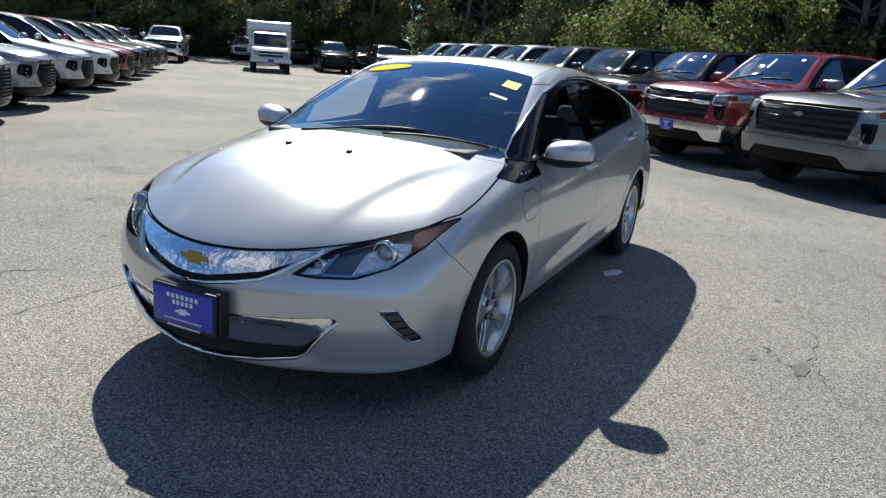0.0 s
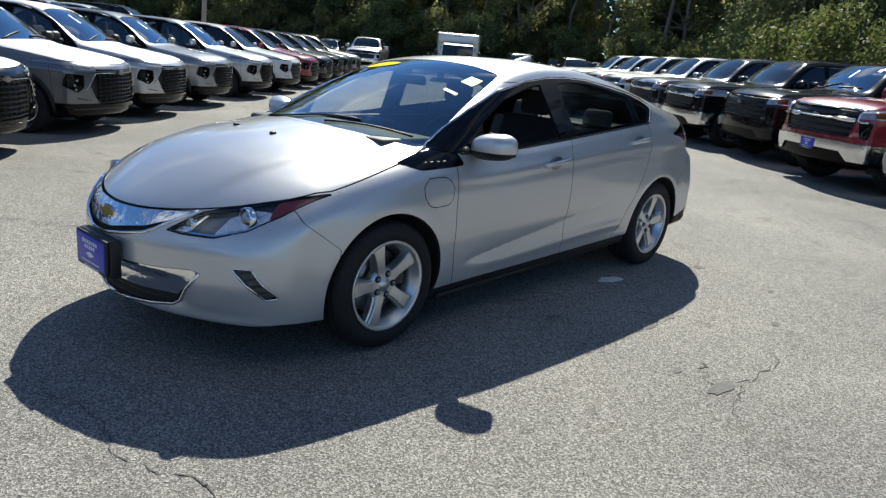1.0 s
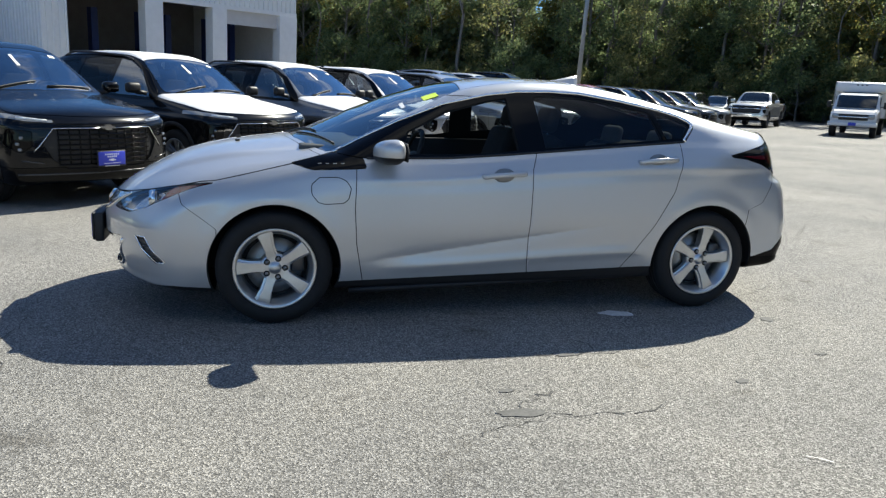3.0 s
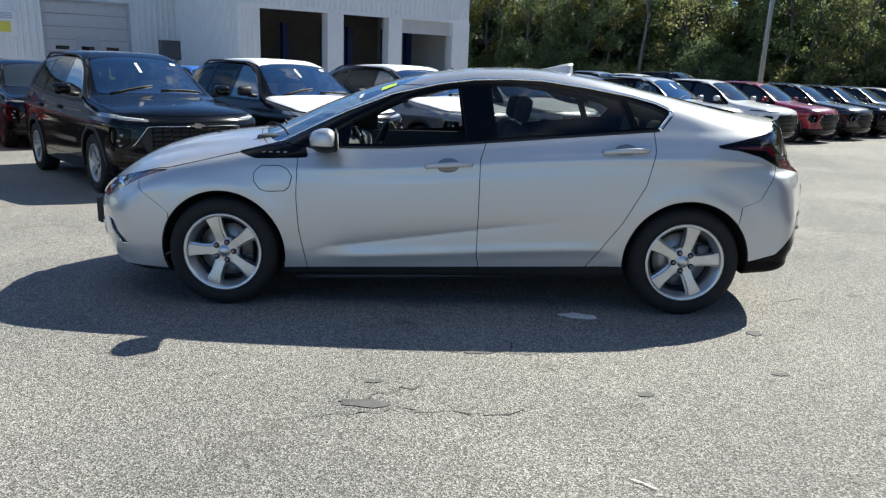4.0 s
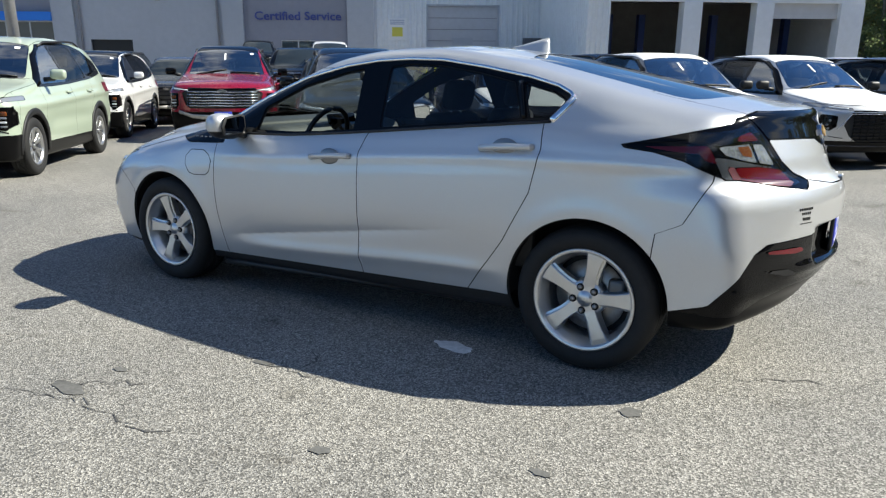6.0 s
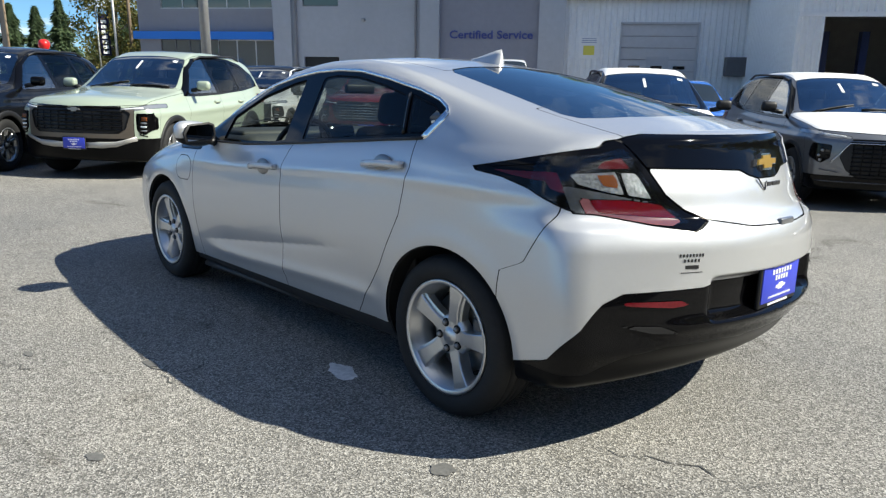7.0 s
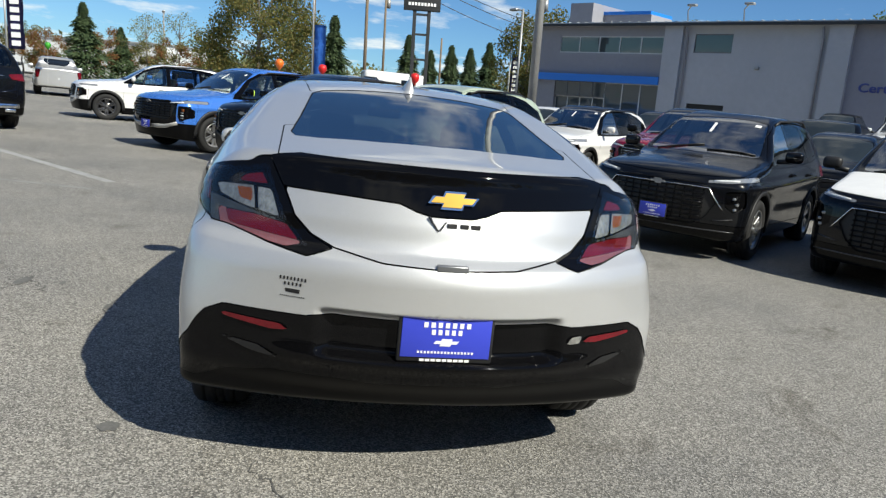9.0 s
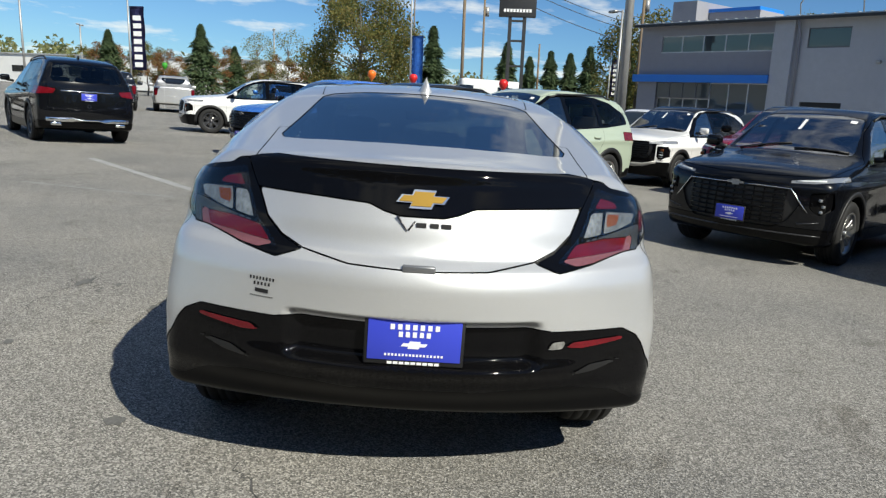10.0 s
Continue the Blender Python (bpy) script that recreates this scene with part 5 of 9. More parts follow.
def build_hero():
    car = thing("hatchback_car", "silver four-door hatchback car parked on sunlit asphalt, windows open", "car")
    c = hero_cut
    sil = M["silver"]
    for nm, mat, off, lab in (
            ("hood", sil, 0, ""), ("roof", sil, 0, ""), ("windshield", M["glass"], -0.002, "clear windshield glass"), ("rear_window", M["glass_dark"], -0.002, "tinted sloping rear window"),
            ("gate", sil, 0, ""), ("gate_panel", M["gloss_black"], 0.004, "gloss black tailgate panel"), ("gate_top", sil, 0, ""), ("front_bumper", sil, 0, ""), ("rear_bumper", sil, 0, ""),
("air_dam", M["trim"], -0.006, "black air dam")):
        name = {"gate": "tailgate", "gate_panel": "tailgate_panel", "gate_top": "tailgate_top", "bumper_lower": "rear_bumper_lower"}.get(nm, nm)
        panel(name, both(c[nm]), mat, car, off, lab)
    low = c["bumper_lower"]
    panel("rear_bumper_lower", both(clip(low, lambda x, y, z: z - valance_edge(y))), M["gloss_black"], car, -0.003, "gloss black lower rear bumper")
    panel("rear_valance", both(clip(low, lambda x, y, z: valance_edge(y) - 0.001 - z)), M["valance"], car, -0.004, "matt black rear valance")
    for nm, mat, off, lab in (
            ("fender", sil, 0, ""), ("front_door", sil, 0, ""), ("rear_door", sil, 0, ""), ("charge_flap", sil, 0.0005, ""), ("rest", sil, 0, ""),
            ("window_quarter", M["glass_mid"], -0.003, ""), ("window_rear", M["glass_mid"], -0.004, ""), ("window_surround", M["gloss_black"], -0.001, "black window surround"),
            ("fender_trim", M["gloss_black"], 0.001, "gloss black fender trim"), ("sill", M["trim"], -0.010, "black sill"), ("headlight", M["lens"], 0.0, "clear headlight lens"),
            ("fog_bezel", M["lamp_mesh"], -0.010, "dark lamp strip in the bumper corner"), ("tail_lamp", M["gloss_black"], 0.0, "dark wrap-around tail light")):
        name = {"rest": "quarter_panel", "window_quarter": "quarter_window", "window_rear": "rear_side_window", "fog_bezel": "lamp_strip", "tail_lamp": "tail_light"}.get(nm, nm)
        for s in (c[nm], mirrored(c[nm])):
            panel(name, s, mat, car, off, lab)
    # dark structure under the panels
    glassy = [p for n, p in HERO_REGIONS if n in ("arch", "window_front", "window_rear", "window_quarter", "windshield", "rear_window", "headlight")]
    inner = hero_skin
    for p in glassy:
        inner = clip(inner, lambda x, y, z: -p(x, y, z) + 0.004)
    panel("inner_shell", both(inner), M["dark"], car, -0.014, "dark inner body")
    return car


hero_car = build_hero()
for hx, hz in (HUB_F, HUB_R):
    for s in (-1, 1):
        alloy_wheel(hero_car, (hx, s * 0.765, hz), s, TYRE, 0.215, 0.222, radians(17 if hx < 0 else -12))
        lb = liner(0.375, s * -0.13, s * 0.118, -0.04)
        for v in lb.verts:
            lim = float(hero.half(hx + v.co.x) - hero.tuck(min((hz + v.co.z) / 0.9, 1.0))) - 0.775
            if s * v.co.y > lim:
                v.co.y = s * lim
        part("wheel_liner", lb, M["dark"], hero_car).location = (hx, s * 0.765, hz)


def on_front(y, z, d=0.0):
    return (hero.end_at(y, z, False) - d, y, z)


def on_back(y, z, d=0.0):
    return (hero.end_at(y, z, True) + d, y, z)


def hero_front():
    car, c = hero_car, hero_cut
    # headlights
    for flipped in (False, True):
        side = (lambda k: mirrored(k)) if flipped else (lambda k: k)
        sg = -1 if flipped else 1
        bowl = c["headlight"]
        lamp = panel("headlight_bowl", side(bowl), M["lamp_bowl"], car, -0.030, "dark grey headlight housing")
        for nm, poly, off in (("headlight_reflector", [(0.585, 0.612), (0.66, 0.628), (0.715, 0.668), (0.752, 0.722), (0.66, 0.728), (0.600, 0.690)], -0.020),
                              ("inner_reflector", [(0.415, 0.612), (0.478, 0.612), (0.500, 0.672), (0.455, 0.660)], -0.020),
                              ("light_guide", [(0.478, 0.610), (0.490, 0.610), (0.520, 0.688), (0.508, 0.688)], -0.012),
                              ("lower_guide", [(0.490, 0.608), (0.590, 0.606), (0.700, 0.648), (0.695, 0.655), (0.588, 0.614), (0.490, 0.616)], -0.010)):
            panel(nm, side(clip(bowl, lambda x, y, z: inside(y, z, poly))), M["lamp_facet" if "reflector" in nm else "chrome"], lamp, off)
        panel("marker", side(clip(bowl, lambda x, y, z: np.minimum(inside(y, z, [(0.738, 0.690), (0.772, 0.690), (0.830, 0.81), (0.75, 0.785), (0.712, 0.752)]), 1.0 + 0 * y))), M["amber_dark"], lamp, -0.006, "dark amber side marker")
        panel("headlight_brow", side(clip(bowl, lambda x, y, z: np.minimum(0.012 - inside(y, z, HEADLIGHT), z - np.interp(y, (0.39, 0.60, 0.81), (0.625, 0.68, 0.75))))), M["gloss_black"], lamp, -0.010)
        panel("headlight_rim", side(clip(bowl, lambda x, y, z: 0.006 - inside(y, z, HEADLIGHT))), M["gloss_black"], lamp, -0.004)
        for py, pz, pr in ((0.645, 0.680, 0.036), (0.455, 0.636, 0.018)):
            x0 = hero.end_at(py, pz, False)
            part("projector", lathe([(0.001, -0.020), (pr * 0.5, -0.017), (pr * 0.85, -0.006), (pr, 0.004), (pr * 1.12, 0.006), (pr * 1.2, 0.03)], 24), M["lens_bulb"], lamp).matrix_local = Matrix.Translation((x0 + 0.032, sg * py, pz)) @ Matrix.Rotation(radians(-90), 4, "Z")
            part("bezel", lathe([(pr * 1.15, -0.006), (pr * 1.35, -0.010), (pr * 1.4, 0.02)], 24), M["chrome"], lamp).matrix_local = Matrix.Translation((x0 + 0.032, sg * py, pz)) @ Matrix.Rotation(radians(-90), 4, "Z")
    # upper grille
    g = c["grille"]
    gm = lambda y: np.interp(y, (0, 0.08, 0.29, 0.36, 0.45), (0.560, 0.564, 0.604, 0.632, 0.666))
    panel("grille_bar", both(clip(g, lambda x, y, z: z - gm(y))), M["satin_chrome"], car, 0.002, "patterned chrome upper grille bar")
    panel("grille_opening", both(clip(g, lambda x, y, z: gm(y) - z)), M["gloss_black"], car, -0.020, "black grille opening")
    for s in (1, -1):
        part("grille_lip", tube([(hero.end_at(y, z, False) - 0.002, s * y, z) for y, z in ((0, 0.531), (0.08, 0.536), (0.2, 0.557), (0.29, 0.576), (0.34, 0.600), (0.40, 0.642), (0.445, 0.670), (0.47, 0.690))], 0.008, 8), M["chrome"], car, "chrome grille lip")
    em = thing_part("emblem_front", car)
    x0 = hero.end_at(0, 0.612, False)
    part("emblem_rim", prism(bow_tie(0.165, 0.060), -0.006, 0.006, "X"), M["chrome"], em, smooth=False).matrix_local = Matrix.Translation((x0 - 0.004, 0, 0.612)) @ Matrix.Rotation(radians(25), 4, "Y")
    part("emblem_face", prism(bow_tie(0.150, 0.048), -0.010, 0.0, "X"), M["gold"], em, smooth=False).matrix_local = Matrix.Translation((x0 - 0.004, 0, 0.612)) @ Matrix.Rotation(radians(25), 4, "Y")
    # lower grille
    mth = c["mouth"]
    ml = lambda y: np.interp(y, (0, 0.2, 0.42, 0.56), (0.298, 0.298, 0.310, 0.42))
    panel("lower_grille_panel", both(clip(mth, lambda x, y, z: np.minimum(z - ml(y), 0.545 - y))), M["satin_chrome"], car, -0.006, "patterned chrome lower grille panel")
    panel("lower_grille_opening", both(clip(mth, lambda x, y, z: ml(y) - z)), M["trim"], car, -0.030, "black lower air intake")
    edge = clip(mth, lambda x, y, z: y - 0.545)
    for e in (edge, mirrored(edge)):
        panel("lower_grille_edge", e, M["gloss_black"], car, -0.004)
    for s in (1, -1):
        part("bumper_chrome", tube([(hero.end_at(y, z, False) - 0.003, s * y, z) for y, z in ((0, 0.222), (0.12, 0.223), (0.28, 0.243), (0.40, 0.262), (0.44, 0.290), (0.50, 0.362), (0.565, 0.440))], 0.010, 8, flat=0.006), M["chrome"], car, "chrome strip under the air intake")
        for i in range(3):
            z = 0.245 + 0.03 * i
            part("intake_slat", tube([(hero.end_at(y, z, False) + 0.016, s * y, z) for y in (0.0, 0.12, 0.24, 0.34 + 0.03 * i)], 0.005, 6), M["trim"], car)
    holder = part("plate_holder", box((0.05, 0.335, 0.175), (-2.365, -0.03, 0.435), 0.008), M["trim"], car, "black plate holder")
    plate(car, Matrix.Translation((-2.398, -0.03, 0.437)) @ Matrix.Rotation(radians(-90), 4, "Z"))
    # light strips in the bumper corners
    for s in (1, -1):
        for (ya, za), (yb, zb) in zip(FOG, FOG[1:] + FOG[:1]):
            part("lamp_edge", tube([(hero.end_at(y, z, False) + 0.002, s * y, z) for y, z in ((ya, za), ((ya + yb) / 2, (za + zb) / 2), (yb, zb))], 0.0045, 6), M["chrome"], car)
        for i in range(4):
            y, z = 0.718 + 0.017 * i, 0.462 - 0.030 * i
            part("lamp_cell", tube([(hero.end_at(y + 0.020, z, False) + 0.004, s * (y + 0.020), z + 0.004), (hero.end_at(y - 0.012, z, False) + 0.004, s * (y - 0.012), z)], 0.004, 6), M["dark_alloy"], car)
    # wipers and washers
    for a, b in (((-1.235, 0.34), (-1.085, -0.30)), ((-1.19, -0.12), (-1.005, -0.62))):
        pts = [(a[0] + (b[0] - a[0]) * t, a[1] + (b[1] - a[1]) * t) for t in np.linspace(0, 1, 9)]
        part("wiper", tube([(x, y, hero.up_at(x, y) + 0.005) for x, y in pts], 0.0055, 6), M["trim"], car, "black windshield wiper")
    cowl = clip(hero_skin, lambda x, y, z: np.minimum(inside(x, y, [(-1.275, -0.3), (-1.275, 0.0), (-1.255, 0.22), (-1.195, 0.47), (-1.13, 0.66), (-1.085, 0.745), (-1.055, 0.70), (-1.09, 0.64), (-1.155, 0.48), (-1.215, 0.25), (-1.235, 0.0), (-1.235, -0.3)]), z - 0.9))
    panel("cowl", both(cowl), M["trim"], car, -0.004, "black cowl below the windshield")
    for y in (0.17, -0.17):
        x = -1.55
        part("washer_jet", box((0.030, 0.022, 0.014), (x, y, hero.up_at(x, y) + 0.004), 0.004), M["trim"], car)


def hero_sides():
    car, c = hero_car, hero_cut
    upper = DLO[:13]
    rear_v = DLO[12:15]
    for s in (1, -1):
        fx = (lambda p: p) if s > 0 else flip
        part("window_chrome", tube(fx(outlined(upper, 0.002)), 0.009, 8, flat=0.006), M["chrome"], car, "chrome window trim")
        part("quarter_chrome", tube(fx(outlined(rear_v, 0.002)), 0.016, 8, flat=0.006), M["chrome"], car, "chrome quarter window trim")
        part("belt_seal", tube(fx(outlined([(1.15, 1.076), (0.61, 1.029), (0.2, 0.992), (0, 0.975), (-0.35, 0.949), (-0.84, 0.938)], 0.002)), 0.007, 6), M["trim"], car)
        # handles
        for x0, z0, tilt in ((-0.04, 0.858, 0.055), (0.955, 0.958, 0.055)):
            yb = hero.out_at(x0, z0)
            h = thing_part("door_handle", car, "silver door handle")
            h.location = (x0, s * yb, z0)
            h.rotation_euler = (0, -tilt, 0)
            own = bmesh.new()
            bmesh.ops.create_uvsphere(own, u_segments=20, v_segments=12, radius=1)
            bmesh.ops.scale(own, vec=(0.066, 0.012, 0.042), verts=own.verts)
            # bulging disc; its darker silver gives the shade of a hollow cup
            part("handle_cup", own, M["silver_dark"], h)
            part("handle_grip", tube([(-0.125, s * -0.004, -0.004), (-0.115, s * 0.020, -0.001), (-0.06, s * 0.030, 0.004), (0.03, s * 0.031, 0.006), (0.115, s * 0.024, 0.004), (0.135, s * 0.002, 0.002)], 0.015, 10, flat=0.010), M["silver"], h)
            part("key_cap", box((0.040, 0.018, 0.028), (0.112, s * 0.016, 0.004), 0.006), M["silver"], h)
        # mirror
        mi = thing_part("side_mirror", car, "silver side mirror with black foot")
        mi.location = (-0.715, s * 0.942, 0.985)
        own = bmesh.new()
        bmesh.ops.create_uvsphere(own, u_segments=32, v_segments=20, radius=1)
        for v in own.verts:
            x, y, z = v.co
            k = 1.15 if x < 0 else 0.62
            y2 = math.copysign(abs(y) ** 0.7, y)
            z2 = math.copysign(abs(z) ** 0.75, z)
            lean = 0.035 * y2
            v.co = (x * 0.085 * k + lean * 0.6, s * (y2 * 0.120), z2 * 0.070 + 0.012 * y2)
        cap = own.copy()
        bmesh.ops.bisect_plane(cap, geom=cap.verts[:] + cap.edges[:] + cap.faces[:], plane_co=(0, 0, -0.022), plane_no=(0, 0, -1), clear_outer=True)
        part("mirror_cap", cap, M["silver"], mi, "silver mirror cap")
        bmesh.ops.bisect_plane(own, geom=own.verts[:] + own.edges[:] + own.faces[:], plane_co=(0, 0, -0.022), plane_no=(0, 0, 1), clear_outer=True)
        part("mirror_base", own, M["trim"], mi, "black mirror underside")
        part("mirror_frame", prism([(u * 1.1, v * 1.1) for u, v in ((-0.085, -0.045), (0.07, -0.04), (0.098, -0.01), (0.09, 0.045), (0.06, 0.056), (-0.07, 0.045), (-0.098, 0.0))], 0.046, 0.056, "X", bevel=0.003), M["trim"], mi).matrix_local = Matrix.Translation((0, 0, 0.004)) @ Matrix.Rotation(-s * 0.20, 4, "Z")
        part("mirror_glass", prism([(-0.082, -0.042), (0.068, -0.036), (0.092, -0.008), (0.085, 0.042), (0.056, 0.051), (-0.066, 0.042), (-0.092, 0.0)], 0.055, 0.060, "X"), M["mirror"], mi, "mirror glass", smooth=False).matrix_local = Matrix.Translation((0, 0, 0.004)) @ Matrix.Rotation(-s * 0.20, 4, "Z")
        part("mirror_arm", tube([(0.0, s * -0.05, -0.030), (0.0, s * -0.11, -0.045), (-0.01, s * -0.19, -0.055)], 0.045, 8, flat=0.026), M["trim"], mi)
        # plain marks of the model name on the fender trim
        for i in range(4):
            x, z = -1.10 + 0.042 * i, 0.905 + 0.001 * i
            y = hero.out_at(x, z)
            part("name_mark", box((0.020, 0.003, 0.007), (x, s * (y + 0.002), z), 0.001), M["steel"], car, smooth=False)
        part("door_shut", tube(fx(outlined([(-0.897, 0.885), (-0.908, 0.66), (-0.897, 0.46), (-0.855, 0.235)], -0.006)), 0.003, 4), M["dark"], car)
        part("side_pillar_bar", tube(fx(outlined([(1.018, 1.085), (0.955, 1.245)], 0.001)), 0.012, 6, flat=0.005), M["gloss_black"], car)
        # jack-point plug and skirt under the sill
        part("sill_lip", tube([(x, s * (0.80), float(sill_z(x)) - 0.065) for x in np.linspace(-0.93, 0.93, 9)], 0.02, 6), M["trim"], car)


def hero_back():
    car, c = hero_car, hero_cut
    tl = c["tail_lamp"]
    for flipped in (False, True):
        side = (lambda k: mirrored(k)) if flipped else (lambda k: k)
        for nm, poly, mat, off, lab in (
                ("brake_lens", [(0.738, 0.919), (0.633, 0.918), (0.530, 0.903), (0.490, 0.859), (0.600, 0.868), (0.724, 0.878)], "red_lens", 0.0025, "red brake lens"),
                ("brake_edge", [(0.768, 0.926), (0.737, 0.921), (0.722, 0.877), (0.600, 0.867), (0.489, 0.858), (0.480, 0.851), (0.528, 0.838), (0.600, 0.845), (0.752, 0.862)], "pink_lens", 0.0015, "pale lens edge"),
                ("brake_rim", [(0.800, 0.962), (0.770, 0.957), (0.648, 0.930), (0.560, 0.914), (0.534, 0.905), (0.633, 0.920), (0.742, 0.922), (0.770, 0.928), (0.756, 0.864), (0.790, 0.872)], "lamp_mesh", 0.001, "grey lamp rim"),
                ("signal_lens", [(0.775, 1.000), (0.647, 1.008), (0.637, 0.934), (0.694, 0.946), (0.760, 0.968)], "smoke_lens", 0.002, "smoked clear lens"),
                ("reverse_lens", [(0.633, 1.006), (0.586, 1.004), (0.556, 0.922), (0.626, 0.934)], "smoke_lens", 0.0025, "clear reverse lens"),
                ("signal_bulb", [(0.705, 0.997), (0.652, 1.000), (0.647, 0.956), (0.690, 0.963)], "amber", 0.003, "amber bulb"),
                ("top_lens", [(0.700, 1.018), (0.676, 1.040), (0.622, 1.054), (0.600, 1.020)], "dark_red_lens", 0.002, "dark red lens")):
            panel(nm, side(clip(tl, lambda x, y, z: np.minimum(inside(y, z, poly), x - 1.74))), M[mat], car, off, lab)
        panel("side_lens", side(clip(tl, lambda x, y, z: np.minimum(inside(x, z, [(1.54, 0.995), (1.79, 1.004), (1.80, 0.972), (1.70, 0.978)]), 1.82 - x))), M["dark_red_lens"], car, 0.002, "dark red side lens")
        panel("corner_lens", side(clip(tl, lambda x, y, z: np.minimum(inside(x, z, [(1.745, 1.000), (1.795, 1.002), (1.835, 0.935), (1.790, 0.950)]), y - 0.6))), M["dark_red_lens"], car, 0.003, "red corner lens")
        panel("spoiler_wing", side(clip(tl, lambda x, y, z: np.minimum(inside(x, z, [(1.50, 0.998), (1.62, 1.034), (1.75, 1.064), (1.87, 1.092), (1.93, 1.110), (1.93, 1.070), (1.75, 1.030), (1.58, 1.008)]), 1.94 - x))), M["gloss_black"], car, 0.003)
        panel("lamp_cover", side(clip(tl, lambda x, y, z: np.minimum(x - 1.72, np.maximum(inside(y, z, [(0.99, 1.03), (0.70, 1.060), (0.60, 1.085), (0.575, 1.02), (0.535, 0.925), (0.455, 0.845), (0.60, 0.830), (0.99, 0.855)]), -1.0)))), M["lens"], car, 0.006, "clear glossy tail light cover")
    em = thing_part("emblem_rear", car)
    x0 = hero.end_at(0, 1.030, True)
    tilt = Matrix.Rotation(radians(-20), 4, "Y")
    part("emblem_rim", prism(bow_tie(0.170, 0.062), -0.004, 0.010, "X"), M["chrome"], em, smooth=False).matrix_local = Matrix.Translation((x0 + 0.004, 0, 1.032)) @ tilt
    part("emblem_face", prism(bow_tie(0.152, 0.047), 0.0, 0.014, "X"), M["gold"], em, smooth=False).matrix_local = Matrix.Translation((x0 + 0.004, 0, 1.032)) @ tilt
    for i, (y0, w) in enumerate(((0.000, 0.040), (0.042, 0.034), (0.080, 0.040))):
        z = 0.955
        x = hero.end_at(y0, z, True)
        part("name_mark", box((0.006, w * 0.80, 0.015), (x + 0.003, y0, z), 0.001), M["dark_alloy"], car, smooth=False)
    part("name_mark", rod((hero.end_at(0, 0.945, True) + 0.004, -0.040, 0.938), (hero.end_at(0, 0.962, True) + 0.004, -0.020, 0.966), 0.0035, 0.003, 6), M["dark_alloy"], car)
    part("name_mark", rod((hero.end_at(0, 0.975, True) + 0.004, -0.078, 0.980), (hero.end_at(0, 0.94, True) + 0.004, -0.045, 0.935), 0.004, 0.002, 6), M["dark_alloy"], car, "small dark chrome name mark")
    part("gate_grip", box((0.020, 0.105, 0.026), (hero.end_at(0, 0.826, True) - 0.004, 0.0, 0.828), 0.006), M["med_paint"], car, "grey tailgate grip")
    plate(car, Matrix.Translation((2.225, 0.002, 0.598)) @ Matrix.Rotation(radians(90), 4, "Z"))
    # dealer sticker as plain bars
    for w, z, h, n in ((0.090, 0.747, 0.010, 8), (0.062, 0.730, 0.010, 5), (0.080, 0.690, 0.003, 12)):
        for i in range(n):
            y = -0.497 - w / 2 + w * (i + 0.5) / n
            part("sticker_letter", box((0.003, w / n * 0.42, h), (hero.end_at(y, z, True) + 0.001, y, z), 0, rot=Matrix.Rotation(radians(-30), 4, "Z")), M["trim"], car, smooth=False)
    y = -0.497
    part("sticker_mark", box((0.003, 0.05, 0.012), (hero.end_at(y, 0.708, True) + 0.001, y, 0.708), 0, rot=Matrix.Rotation(radians(-27), 4, "Z")), M["trim"], car, "small black dealer sticker", smooth=False)
    low = c["bumper_lower"]
    for s in (1, -1):
        side = (lambda k: k) if s > 0 else mirrored
        panel("reflector", side(clip(low, lambda x, y, z: np.minimum(inside(y, z, [(0.725, 0.600), (0.53, 0.596), (0.50, 0.580), (0.56, 0.574), (0.72, 0.588)]), x - 1.8))), M["red_lens"], car, 0.004, "red rear reflector")
        panel("bumper_slot", side(clip(low, lambda x, y, z: np.minimum(inside(y, z, [(0.74, 0.520), (0.60, 0.512), (0.52, 0.480), (0.62, 0.488)]), x - 1.8))), M["trim"], car, 0.002)
        part("diffuser_fin", box((0.10, 0.012, 0.05), (2.06, s * 0.13, 0.355), 0.004), M["trim"], car)
    panel("reverse_lamp", clip(low, lambda x, y, z: np.minimum(inside(y, z, [(0.50, 0.602), (0.455, 0.600), (0.435, 0.575), (0.49, 0.576)]), x - 1.8)), M["smoke_lens"], car, 0.004, "clear reverse lamp")
    part("diffuser", box((0.10, 0.26, 0.012), (2.06, 0, 0.335), 0.004), M["trim"], car, "black diffuser blade")
    part("tailpipe", rod((1.75, 0.38, 0.30), (1.99, 0.38, 0.30), 0.030, None, 14), M["dark_alloy"], car)
    # shark-fin aerial
    fin = bmesh.new()
    rings = []
    for t, w, z0, z1 in ((0.0, 0.005, 0, 0.004), (0.3, 0.026, 0, 0.020), (0.6, 0.034, 0, 0.042), (0.85, 0.032, 0, 0.062), (1.0, 0.022, 0, 0.070)):
        x = 0.555 + 0.185 * t
        zb = hero.up_at(x, 0) - 0.006
        rings.append([fin.verts.new(p) for p in ((x + 0.03 * t * t, -w, zb), (x + 0.03 * t * t, -w * 0.35, zb + z1 * 0.7 + 0.004), (x + 0.03 * t * t, 0, zb + z1 + 0.006), (x + 0.03 * t * t, w * 0.35, zb + z1 * 0.7 + 0.004), (x + 0.03 * t * t, w, zb))])
    for p, q in zip(rings, rings[1:]):
        for k in range(4):
            fin.faces.new((p[k], p[k + 1], q[k + 1], q[k]))
    fin.faces.new(rings[-1])
    bmesh.ops.recalc_face_normals(fin, faces=fin.faces)
    part("aerial", fin, M["silver"], car, "silver shark-fin aerial")


